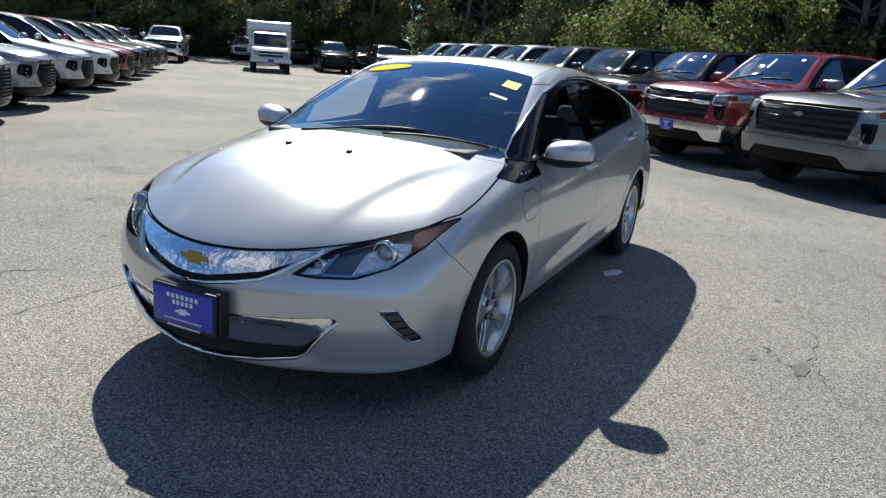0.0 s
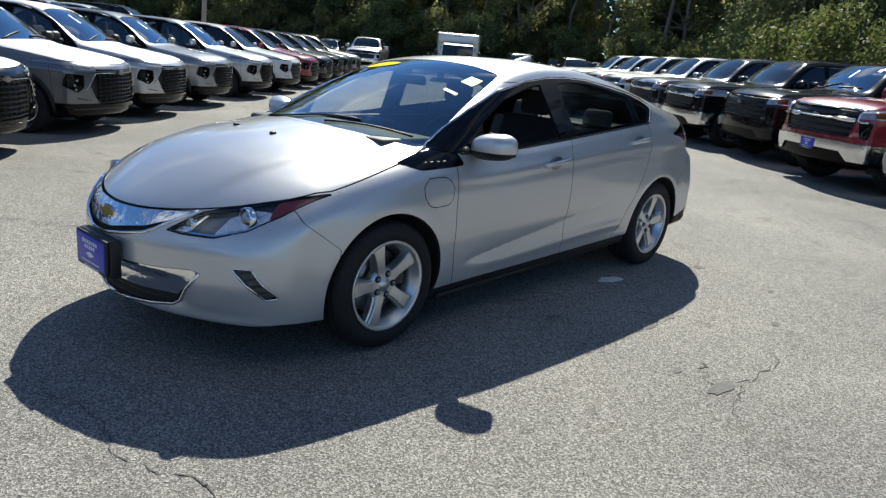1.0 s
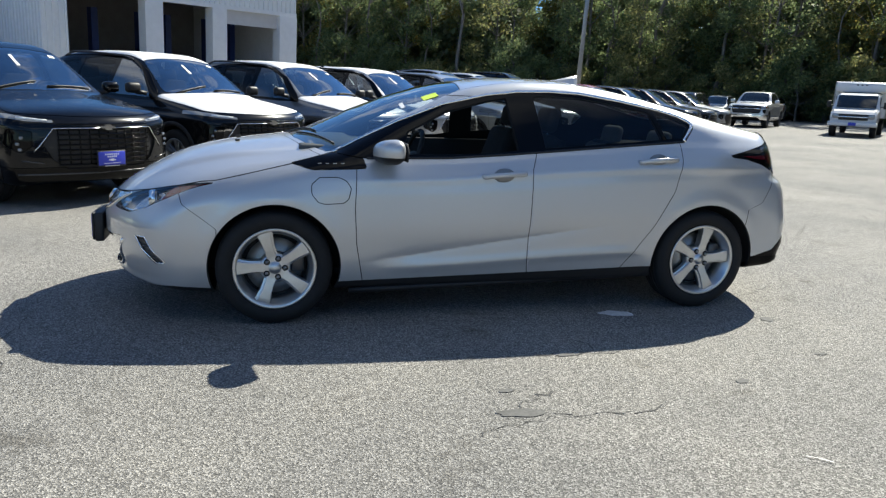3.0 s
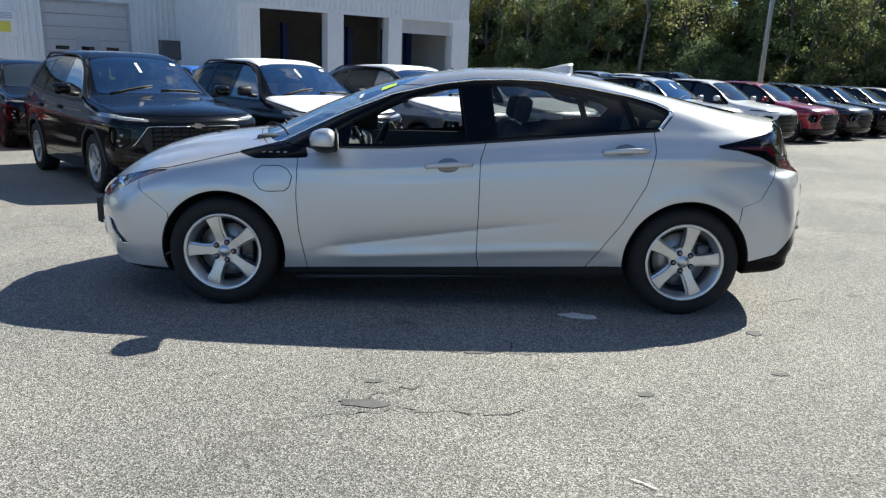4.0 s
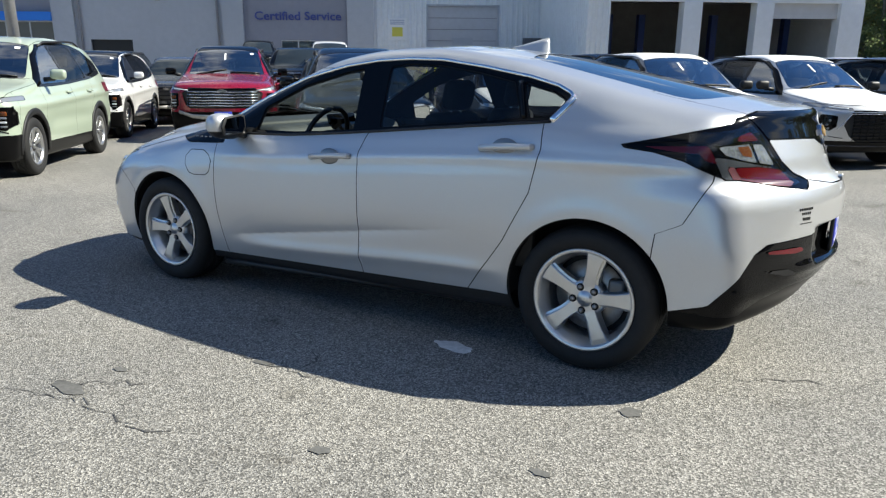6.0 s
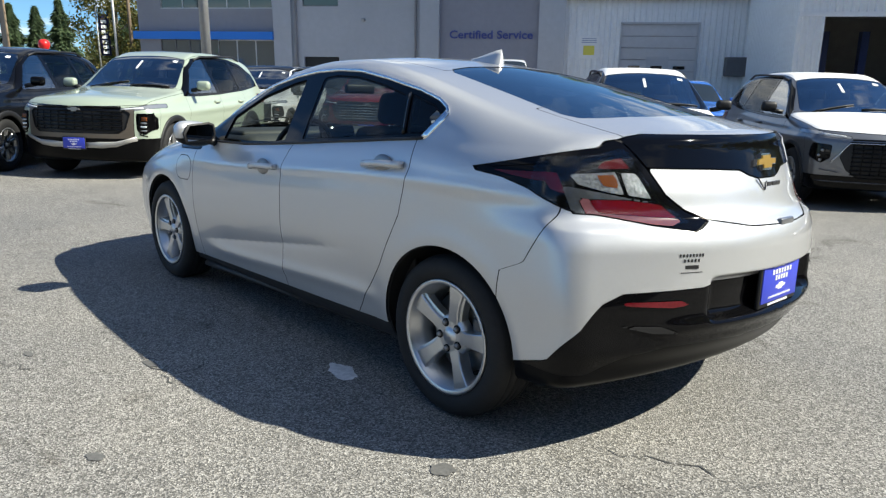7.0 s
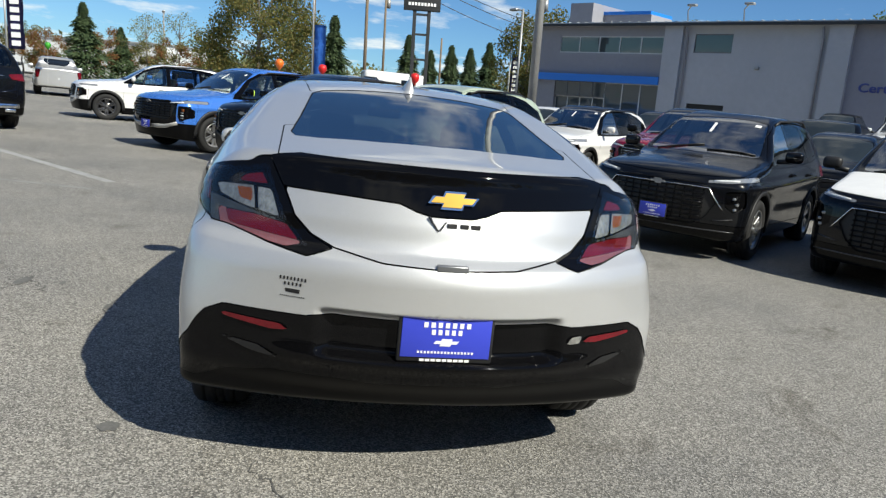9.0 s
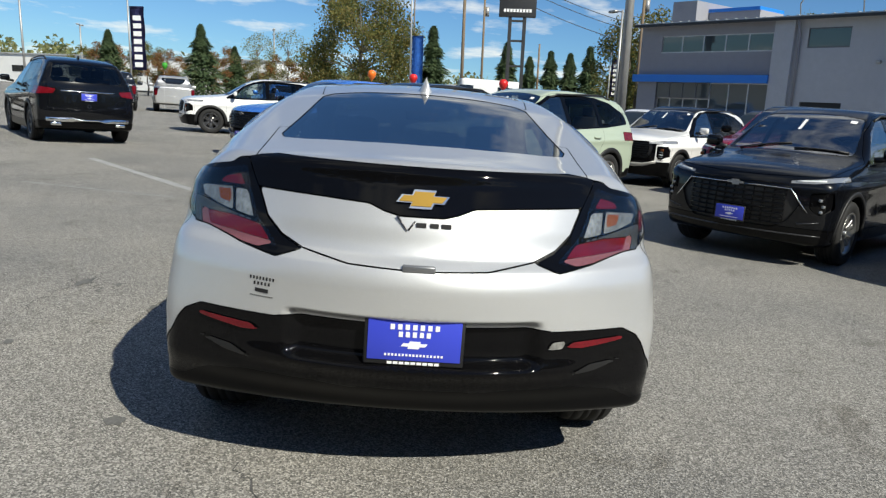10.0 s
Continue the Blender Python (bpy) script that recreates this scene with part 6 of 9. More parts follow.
def seat(parent, x, y, mat, front=True):
    e = thing_part("seat" if front else "rear_seat", parent)
    e.location = (x, y, 0.0)
    w, low = (0.46, 0.0) if front else (0.58, -0.10)
    part("cushion", box((0.52, w, 0.16), (0, 0, 0.50), 0.06, 3), mat, e)
    part("backrest", box((0.12, w, 0.60), (0.28, 0, 0.79 + low), 0.05, 3, rot=Matrix.Rotation(radians(20), 4, "Y")), mat, e)
    part("headrest", box((0.085, 0.24, 0.16), (0.40, 0, 1.165 + low * 1.3), 0.04, 3, rot=Matrix.Rotation(radians(12), 4, "Y")), mat, e)
    for dy in (-0.05, 0.05):
        part("headrest_post", rod((0.375, dy, 1.03 + low), (0.395, dy, 1.12 + low), 0.006, None, 6), M["chrome"], e)


def hero_cabin():
    car = hero_car
    for y in (-0.36, 0.36):
        seat(car, 0.02, y, M["seat"])
        seat(car, 0.86, y * 0.95, M["seat_light"], False)
    part("dashboard", box((0.46, 1.30, 0.26), (-0.86, 0, 0.84), 0.08, 3), M["dash"], car, "dark grey dashboard")
    part("dash_top", box((0.40, 1.20, 0.05), (-1.00, 0, 0.965), 0.02, 2), M["dash"], car)
    part("screen", box((0.03, 0.26, 0.15), (-0.66, 0, 0.95), 0.01, 2, rot=Matrix.Rotation(radians(-18), 4, "Y")), M["gloss_black"], car)
    part("console", box((0.9, 0.20, 0.30), (-0.15, 0, 0.46), 0.05, 2), M["trim"], car)
    part("cabin_floor", box((2.5, 1.4, 0.04), (0.25, 0, 0.26), 0.01), M["dark"], car)
    part("parcel_shelf", box((0.62, 1.05, 0.03), (1.50, 0, 0.98), 0.01), M["trim"], car)
    sw = bmesh.new()
    ring = [(0.0, 0.185 * math.cos(a), 0.185 * math.sin(a)) for a in np.linspace(0, 2 * math.pi, 29)]
    tube(ring, 0.015, 8, bm=sw)
    for a in (0, math.pi, -math.pi / 2):
        rod((0.02, 0, 0), (0.0, 0.18 * math.cos(a), 0.18 * math.sin(a)), 0.014, 0.012, 6, bm=sw)
    box((0.05, 0.14, 0.11), (0.02, 0, 0), 0.03, 2, bm=sw)
    part("steering_wheel", sw, M["trim"], car, "black steering wheel").matrix_local = Matrix.Translation((-0.50, -0.36, 0.90)) @ Matrix.Rotation(radians(22), 4, "Y")
    part("rear_view_mirror", box((0.03, 0.22, 0.06), (-0.42, 0, 1.26), 0.015, 2), M["trim"], car)
    for y in (-1, 1):
        part("door_card", box((1.9, 0.03, 0.55), (0.12, y * 0.775, 0.68), 0.01), M["trim"], car)
    # stickers on the windshield
    def on_screen(x, y, w, h, mat, name, oval):
        bm = bmesh.new()
        n = 28 if oval else 4
        vs = []
        for i in range(n):
            a = 2 * math.pi * (i + 0.5) / n
            r = 1 if oval else 1.414
            px, py = x + h * r * math.cos(a), y + w * r * math.sin(a)
            vs.append(bm.verts.new((px, py, hero.up_at(px, py) + 0.002)))
        bm.faces.new(vs)
        part(name, bm, mat, car)
    on_screen(-0.345, 0.36, 0.150, 0.055, M["yellow"], "oval_sticker", True)
    on_screen(-0.41, -0.475, 0.045, 0.045, M["lime"], "square_sticker", False)
    on_screen(-0.58, -0.47, 0.05, 0.012, M["white"], "paper_sticker", False)


hero_front()
hero_sides()
hero_back()
hero_cabin()

# ---------------------------------------------------------------- the other vehicles
def scaled(poly, a, b):
    return [(u * a, v * b) for u, v in poly]


def make_kind(kind, near):
    """The shape and the cut lines of one type of vehicle, nose towards -x, wheels on z = 0."""
    k = {}
    if kind in ("crossover", "suv", "big_suv"):
        L, W, H = {"crossover": (4.53, 1.82, 1.61), "suv": (4.65, 1.90, 1.70), "big_suv": (4.95, 1.98, 1.72)}[kind]
        sx, sy, sz = L / 4.53, W / 1.82, H / 1.56
        box_nose = 0.0 if kind == "crossover" else 0.05
        back = 0.0 if kind == "crossover" else 0.10
        X = lambda pts: curve(*[(x * sx, z * sz) for x, z in pts])
        tall = lambda pts: [(x, z + max(0.0, z - 1.03) * 0.15) for x, z in pts]
        k["shell"] = Shell(
            prof=X(tall([(-2.6, 0.60), (-2.30, 0.79), (-2.2, 0.88 + box_nose), (-2.0, 0.955 + box_nose * 0.7), (-1.6, 1.02 + box_nose * 0.4), (-1.15, 1.08 + box_nose * 0.2), (-1.04, 1.11), (-0.6, 1.33), (-0.28, 1.475), (0.1, 1.545), (0.6, 1.56), (1.2, 1.545), (1.7 + back, 1.49), (1.85 + back, 1.44), (2.1 + back, 1.22), (2.3 + back, 1.06), (2.8, 0.9)])),
            half=curve(*[(x * sx, y * sy) for x, y in [(-2.6, 0.74), (-2.25, 0.83), (-2.0, 0.875), (-1.5, 0.90), (0, 0.905), (1.4, 0.905), (2.0, 0.87), (2.3, 0.82), (2.7, 0.7)]]),
            belt=X([(-2.6, 0.86), (-1.2, 0.965), (0, 1.0), (1.2, 1.06), (2.6, 1.10)]),
            tuck=curve((0, 0.10), (0.2, 0.05), (0.35, 0.02), (0.6, 0.0), (0.8, 0.004), (0.93, 0.03), (1.0, 0.06)),
            front=curve(*[(z * sz, x * sx) for z, x in [(0, -2.12), (0.25, -2.22), (0.45, -2.265), (0.6, -2.27), (0.8, -2.255), (0.9, -2.22), (1.0, -2.08), (1.3, -1.4), (1.8, -0.8)]]),
            rear=curve(*[(z * sz, x * sx) for z, x in [(0, 2.1), (0.3, 2.22), (0.6, 2.28), (0.9, 2.26), (1.1, 2.20 + back * 0.3), (1.4, 1.98 + back), (1.56, 1.87 + back), (1.9, 1.8 + back)]]),
            bottom=curve((-3.2, 0.30), (-2.3 * sx, 0.26), (-1.5, 0.21), (1.5, 0.23), (2.2 * sx, 0.33), (3.2, 0.4)),
            tumble=0.40, cf=0.32, cr=0.20, crown=0.06,
            sweep=curve((-3, 0.15), (-1, 0.22), (-0.3, 0.1), (0.3, 0.0), (3.0, -0.05)),
            side=lambda x, z: 0.018 * np.exp(-(((z / sz - 0.84 - 0.04 * np.clip(x, -1, 1.5)) / 0.05) ** 2)) - 0.018 * np.exp(-(((z / sz - 0.60) / 0.09) ** 2)) * step(x, -1.1, -0.6) * (1 - step(x, 0.9, 1.2)),
            spine=(-1.5 * sx, 1.4 * sx), zc=0.72 * sz)
        hub = 0.345 if kind == "crossover" else (0.365 if kind == "suv" else 0.38)
        k.update(hubs=((-1.37 * sx, hub), (1.34 * sx, hub)), tyre=hub, rim=hub * 0.64, wheel_y=(0.905 - 0.125) * sy, tyre_w=0.225, arch=hub + 0.055, nose=L / 2 + 0.005, sx=sx, sy=sy, sz=sz)
        S = lambda p: scaled(tall(p), sx, sz)
        F = lambda p: scaled(p, sy, sz)
        k["glass"] = [S([(-0.80, 1.035), (-0.44, 1.325), (-0.12, 1.435), (0.12, 1.458), (0.15, 1.055)]), S([(0.25, 1.060), (0.22, 1.463), (0.6, 1.475), (0.98, 1.462), (1.05, 1.10)]),
                      S([(1.12, 1.115), (1.08, 1.452), (1.42, 1.405), (1.66 + back, 1.29), (1.70 + back, 1.18)])]
        k["dlo"] = S([(-0.98, 1.005), (-0.62, 1.285), (-0.20, 1.452), (0.2, 1.488), (0.7, 1.497), (1.1, 1.488), (1.48, 1.435), (1.78 + back, 1.29), (1.83 + back, 1.155), (1.2, 1.085), (0.2, 1.03), (-0.5, 1.005)])
        k["screen"] = scaled([(-1.075, -0.2), (-1.075, 0.0), (-1.04, 0.35), (-0.96, 0.60), (-0.91, 0.655), (-0.86, 0.665), (-0.38, 0.575), (-0.31, 0.545), (-0.275, 0.3), (-0.265, -0.2)], sx, sy)
        k["back_glass"] = F(tall([(-1, 1.14), (0.60, 1.14), (0.635, 1.19), (0.565, 1.405), (0.52, 1.43), (-1, 1.43)]))
        k["hood"] = lambda x, y, z: np.minimum(np.minimum(-1.08 * sx + 0.25 * y * y - x, z - np.interp(x / sx, (-2.3, -2.1, -1.1), (0.862, 0.89, 0.985)) * sz), 0.80 * sy - y)
        k["roof"] = lambda x, y, z: np.minimum(np.minimum(0.56 * sy - y, z - 1.395 * sz), np.minimum(x + 0.36 * sx, (1.95 + back) * sx - x))
        k["doors"] = [S([(-0.93, 0.30), (-0.96, 0.60), (-0.93, 1.02), (0.19, 1.05), (0.20, 0.30)]), S([(0.20, 0.30), (0.19, 1.05), (1.10, 1.09), (1.12, 0.95), (0.98, 0.70), (0.86, 0.30)])]
        k["grille"] = F([(-1, 0.79), (0.52, 0.79), (0.62, 0.62), (0.54, 0.47), (0.42, 0.385), (-1, 0.385)]) if kind == "crossover" else F([(-1, 0.865), (0.56, 0.865), (0.66, 0.80), (0.61, 0.62), (0.53, 0.56), (-1, 0.56)])
        k["slats"] = (0.42 * sz, 0.76 * sz, 8, 0.50 * sy) if kind == "crossover" else (0.60 * sz, 0.82 * sz, 6, 0.58 * sy)
        k["lamp"] = F([(0.50, 0.822), (0.50, 0.850), (0.70, 0.878), (0.92, 0.930), (0.92, 0.872), (0.72, 0.835)])
        k["lamp_low"] = F([(0.70, 0.745), (0.87, 0.765), (0.88, 0.60), (0.80, 0.535), (0.71, 0.60)]) if kind == "crossover" else F([(0.72, 0.80), (0.88, 0.80), (0.90, 0.62), (0.80, 0.54), (0.73, 0.60)])
        k["clad"] = lambda x, y, z: np.minimum(np.where(x < -1.7 * sx, 0.40 * sz if kind == "crossover" else 0.50 * sz, np.where(x > 1.9 * sx, 0.43 * sz, 0.36 * sz)) - z, 1.0 + 0 * x)
        k["tail"] = F([(0.55, 1.02), (0.92, 1.05), (0.92, 0.90), (0.60, 0.93)])
        k["plate_z"], k["mirror"] = (0.47 if kind == "crossover" else 0.44) * sz, (-0.72 * sx, 0.95 * sy, 1.15 * sz)
        k["rails"] = (-0.15 * sx, 1.55 * sx, 0.60 * sy)
    else:
        k["shell"] = Shell(
            prof=curve((-3.4, 0.9), (-2.98, 1.05), (-2.90, 1.20), (-2.6, 1.275), (-1.6, 1.335), (-1.28, 1.36), (-1.18, 1.39), (-0.75, 1.72), (-0.48, 1.88), (0.0, 1.935), (0.7, 1.93), (1.00, 1.88), (1.08, 1.50), (1.10, 1.36), (2.95, 1.35), (3.4, 1.3)),
            half=curve((-3.4, 0.9), (-2.9, 0.97), (-2.5, 1.01), (-1.5, 1.02), (2.6, 1.02), (3.0, 0.98), (3.4, 0.9)),
            belt=curve((-3.4, 1.15), (-1.2, 1.28), (1.0, 1.33), (1.1, 1.345), (3.4, 1.345)),
            tuck=curve((0, 0.10), (0.25, 0.05), (0.45, 0.015), (0.6, 0.0), (0.85, 0.004), (0.95, 0.03), (1.0, 0.06)),
            front=curve((0, -2.80), (0.4, -2.92), (0.6, -2.955), (0.9, -2.945), (1.1, -2.91), (1.2, -2.80), (1.5, -2.0), (2.2, -1.0)),
            rear=curve((0, 2.8), (0.5, 2.95), (1.3, 2.93), (2.2, 2.9)),
            bottom=curve((-3.4, 0.45), (-2.9, 0.38), (-1.5, 0.36), (2.0, 0.38), (3.4, 0.5)),
            tumble=0.33, cf=0.16, cr=0.06, crown=0.05, sweep=curve((-3.4, 0.10), (-1, 0.16), (-0.3, 0.08), (0.3, 0.0), (3.4, 0.0)),
            side=lambda x, z: 0.03 * sum(np.exp(-(((np.hypot(x - hx, z - 0.42) - 0.50) / 0.07) ** 2)) for hx in (-2.02, 1.80)) * step(z, 0.3, 0.5) - 0.015 * np.exp(-(((z - 0.8) / 0.12) ** 2)),
            spine=(-2.0, 2.0), zc=0.85)
        k.update(hubs=((-2.02, 0.42), (1.80, 0.42)), tyre=0.42, rim=0.27, wheel_y=0.87, tyre_w=0.27, arch=0.485, nose=2.96, sx=1.3, sy=1.13, sz=1.24)
        k["glass"] = [[(-0.86, 1.345), (-0.55, 1.66), (-0.32, 1.795), (-0.14, 1.815), (-0.12, 1.36)], [(-0.03, 1.365), (-0.05, 1.82), (0.55, 1.825), (0.78, 1.79), (0.86, 1.385)]]
        k["dlo"] = [(-1.02, 1.315), (-0.66, 1.66), (-0.40, 1.82), (-0.15, 1.85), (0.62, 1.855), (0.87, 1.81), (0.94, 1.36), (0.0, 1.335)]
        k["screen"] = [(-1.21, -0.2), (-1.21, 0.0), (-1.17, 0.45), (-1.10, 0.68), (-1.06, 0.745), (-1.0, 0.76), (-0.57, 0.65), (-0.51, 0.62), (-0.48, 0.3), (-0.47, -0.2)]
        k["back_glass"] = None
        k["hood"] = lambda x, y, z: np.minimum(np.minimum(-1.23 + 0.15 * y * y - x, z - np.interp(x, (-2.9, -2.7, -1.2), (1.13, 1.17, 1.27))), 0.90 - y)
        k["roof"] = lambda x, y, z: np.minimum(np.minimum(0.66 - y, z - 1.74), np.minimum(x + 0.56, 1.04 - x))
        k["doors"] = [[(-1.08, 0.50), (-1.10, 0.9), (-1.06, 1.32), (-0.08, 1.345), (-0.08, 0.50)], [(-0.08, 0.50), (-0.08, 1.345), (0.93, 1.37), (0.95, 0.9), (0.93, 0.50)]]
        k["grille"] = [(-1, 1.165), (0.74, 1.165), (0.76, 1.00), (0.68, 0.76), (-1, 0.76)]
        k["slats"] = (0.80, 1.145, 5, 0.70)
        k["lamp"] = [(0.765, 1.03), (0.765, 1.165), (1.06, 1.175), (1.06, 1.04)]
        k["lamp_low"] = [(0.80, 0.99), (0.97, 0.99), (0.95, 0.76), (0.86, 0.76)]
        k["clad"] = lambda x, y, z: np.minimum(np.where(x < -2.5, np.interp(y, (0, 0.60, 0.74, 0.9), (0.58, 0.56, 0.44, 0.44)), 0.44) - z, 1.0 + 0 * x)
        k["bumper"] = [(-1, 0.70), (0.60, 0.70), (0.72, 0.69), (1.1, 0.69), (1.1, 0.44), (0.74, 0.44), (0.62, 0.56), (-1, 0.58)]
        k["tail"] = [(0.80, 1.25), (1.1, 1.25), (1.1, 0.85), (0.86, 0.85)]
        k["plate_z"], k["mirror"], k["rails"] = 0.60, (-0.80, 1.10, 1.40), None
    sh, kk = k["shell"], k

    def arch(x, y, z):
        return np.minimum(np.maximum(*[kk["arch"] - np.hypot(x - hx, z - hz) for hx, hz in kk["hubs"]]), y - 0.5)

    w0, belt0, lean = (0.845 * k["sy"], 1.0 * k["sz"], 0.40) if kind != "pickup" else (0.96, 1.31, 0.33)

    def flank(y, z):
        q = np.maximum(z - belt0, 0)
        return y - (w0 - lean * q - 0.12 * q * q - 0.060)

    regions = [("arch", arch)]
    for i, g in enumerate(k["glass"]):
        regions.append(("side_window%d" % i, lambda x, y, z, g=g: np.minimum(inside(x, z, g), flank(y, z))))
    regions += [("window_surround", lambda x, y, z: np.minimum(inside(x, z, kk["dlo"]), flank(y, z))),
                ("windshield", lambda x, y, z: np.minimum(inside(x, y, kk["screen"]), z - kk["sz"] * 0.9))]
    if k["back_glass"]:
        regions.append(("rear_window", lambda x, y, z: np.minimum(inside(y, z, kk["back_glass"]), x - 1.0)))
    else:
        regions.append(("rear_window", lambda x, y, z: np.minimum(np.minimum(0.60 - y, 1.80 - z), np.minimum(z - 1.45, np.minimum(x - 0.9, 1.2 - x)))))
    regions += [("grille", lambda x, y, z: np.minimum(inside(y, z, kk["grille"]), -1.5 - x)),
                ("grille_surround", lambda x, y, z: np.minimum(np.minimum(np.minimum(0.70 * kk["sy"] - y, z - 0.50 * kk["sz"]), 0.862 * kk["sz"] - z), -kk["nose"] + 0.5 - x) if kind in ("suv", "big_suv") else -1.0 + 0 * x),
                ("headlight", lambda x, y, z: np.minimum(inside(y, z, kk["lamp"]), -kk["nose"] + 0.75 - x)),
                ("lamp_pod", lambda x, y, z: np.minimum(inside(y, z, kk["lamp_low"]), -kk["nose"] + 0.45 - x)),
                ("tail_light", lambda x, y, z: np.minimum(inside(y, z, kk["tail"]), x - kk["nose"] + 0.55))]
    if "bumper" in k:
        regions.append(("bumper", lambda x, y, z: np.minimum(inside(y, z, kk["bumper"]), -2.35 - x)))
    regions += [("cladding", k["clad"]), ("hood", k["hood"]), ("roof", k["roof"])]
    for i, d in enumerate(k["doors"]):
        regions.append(("door%d" % i, lambda x, y, z, d=d: np.minimum(inside(x, z, d), y - 0.5)))
    if "bumper" in k:
        regions.append(("cargo_bed", lambda x, y, z: np.minimum(x - 1.07, 1.42 - z)))
    regions.append(("front_fender", lambda x, y, z: np.minimum(np.minimum(-0.90 * kk["sx"] - x, x + kk["nose"] - 0.42 - 0.10 * z) if "bumper" not in kk else -1.06 - x, 1.10 * kk["sz"] - z)))
    if "bumper" not in k:
        regions.append(("front_bumper", lambda x, y, z: -kk["nose"] + 0.42 + 0.10 * z - x))
        regions.append(("tailgate", lambda x, y, z: np.minimum(np.minimum(x - kk["nose"] + 0.5, z - 0.62 * kk["sz"]), 0.70 * kk["sy"] - y)))
    skin = sh.skin(130, 36, 96) if near else sh.skin(60, 18, 46)
    k["skin"], k["cut"] = (sh.skin(40, 12, 32) if near else skin), split(skin, regions, 0.0025)
    k["panes"] = [p for n, p in regions if n == "windshield" or n == "rear_window" or n.startswith("side_window")]
    k["arch_phi"] = arch
    return k


KINDS, MESHES = {}, {}


def shared(key, make, mat, parent, label=""):
    """An object on a mesh that alike pieces share."""
    if key not in MESHES:
        ob = make()
        if ob is None:
            MESHES[key] = None
            return None
        MESHES[key] = ob.data
        return ob
    if MESHES[key] is None:
        return None
    ob = new(key[1], MESHES[key])
    ob.parent = parent
    if label:
        ob["label"] = label
    return ob


def shared_wheel(parent, at, out, k, kind, mat, spokes, twin, near):
    key = ("wheel", kind, out, mat.name, spokes, near)
    if key not in MESHES:
        e = wheel("wheel", parent, at, out, k["tyre"], k["tyre_w"], k["rim"], mat, spokes, twin, lugs=False, discs=near)
        MESHES[key] = [(o.name.split(".")[0], o.data) for o in e.children]
        return e
    e = new("wheel")
    e.parent = parent
    e.location = at
    for nm, me in MESHES[key]:
        o = new(nm, me)
        o.parent = e
    return e


def cabin(car, kind, k):
    """Dashboard, seats, floor and steering wheel behind the glass."""
    a, b, c = (k["sx"], k["sy"], k["sz"]) if kind != "pickup" else (1.0, 1.12, 1.0)
    up = 0.30 if kind == "pickup" else 0.0
    dx = -0.10 if kind == "pickup" else 0.0

    def add(name, make, mat):
        shared((kind, name), lambda: part(name.split("-")[0], make(), mat, car), mat, car).name = name.split("-")[0]
    add("dashboard", lambda: box((0.50, 1.36 * b, 0.24), (-0.78 * a + dx, 0, 0.92 * c + up), 0.08, 2), M["trim"])
    add("cabin_floor", lambda: box((2.4 * a, 1.5 * b, 0.04), (0.25 * a + dx, 0, 0.45 + up), 0.01), M["dark"])
    for s in (-1, 1):
        for x, n in ((0.05, "front"), (0.90, "rear")):
            def chair(x=x, s=s):
                bm = box((0.50, 0.50 * b, 0.16), (x * a + dx, s * 0.38 * b, 0.66 * c + up), 0.05, 2)
                box((0.14, 0.50 * b, 0.60), (x * a + 0.28 + dx, s * 0.38 * b, 0.98 * c + up), 0.05, 2, rot=Matrix.Rotation(radians(16), 4, "Y"), bm=bm)
                return box((0.09, 0.27, 0.18), (x * a + 0.40 + dx, s * 0.38 * b, 1.33 * c + up), 0.04, 2, rot=Matrix.Rotation(radians(10), 4, "Y"), bm=bm)
            add("seat-%s%d" % (n, s), chair, M["seat"])
    def wheel_rim():
        bm = tube([(0.06 * math.sin(t), 0.18 * math.cos(t), 0.18 * math.sin(t)) for t in np.linspace(0, 2 * math.pi, 21)], 0.014, 6)
        bmesh.ops.translate(bm, vec=(-0.46 * a + dx, -0.38 * b, 1.02 * c + up), verts=bm.verts)
        return bm
    add("steering_wheel", wheel_rim, M["trim"])


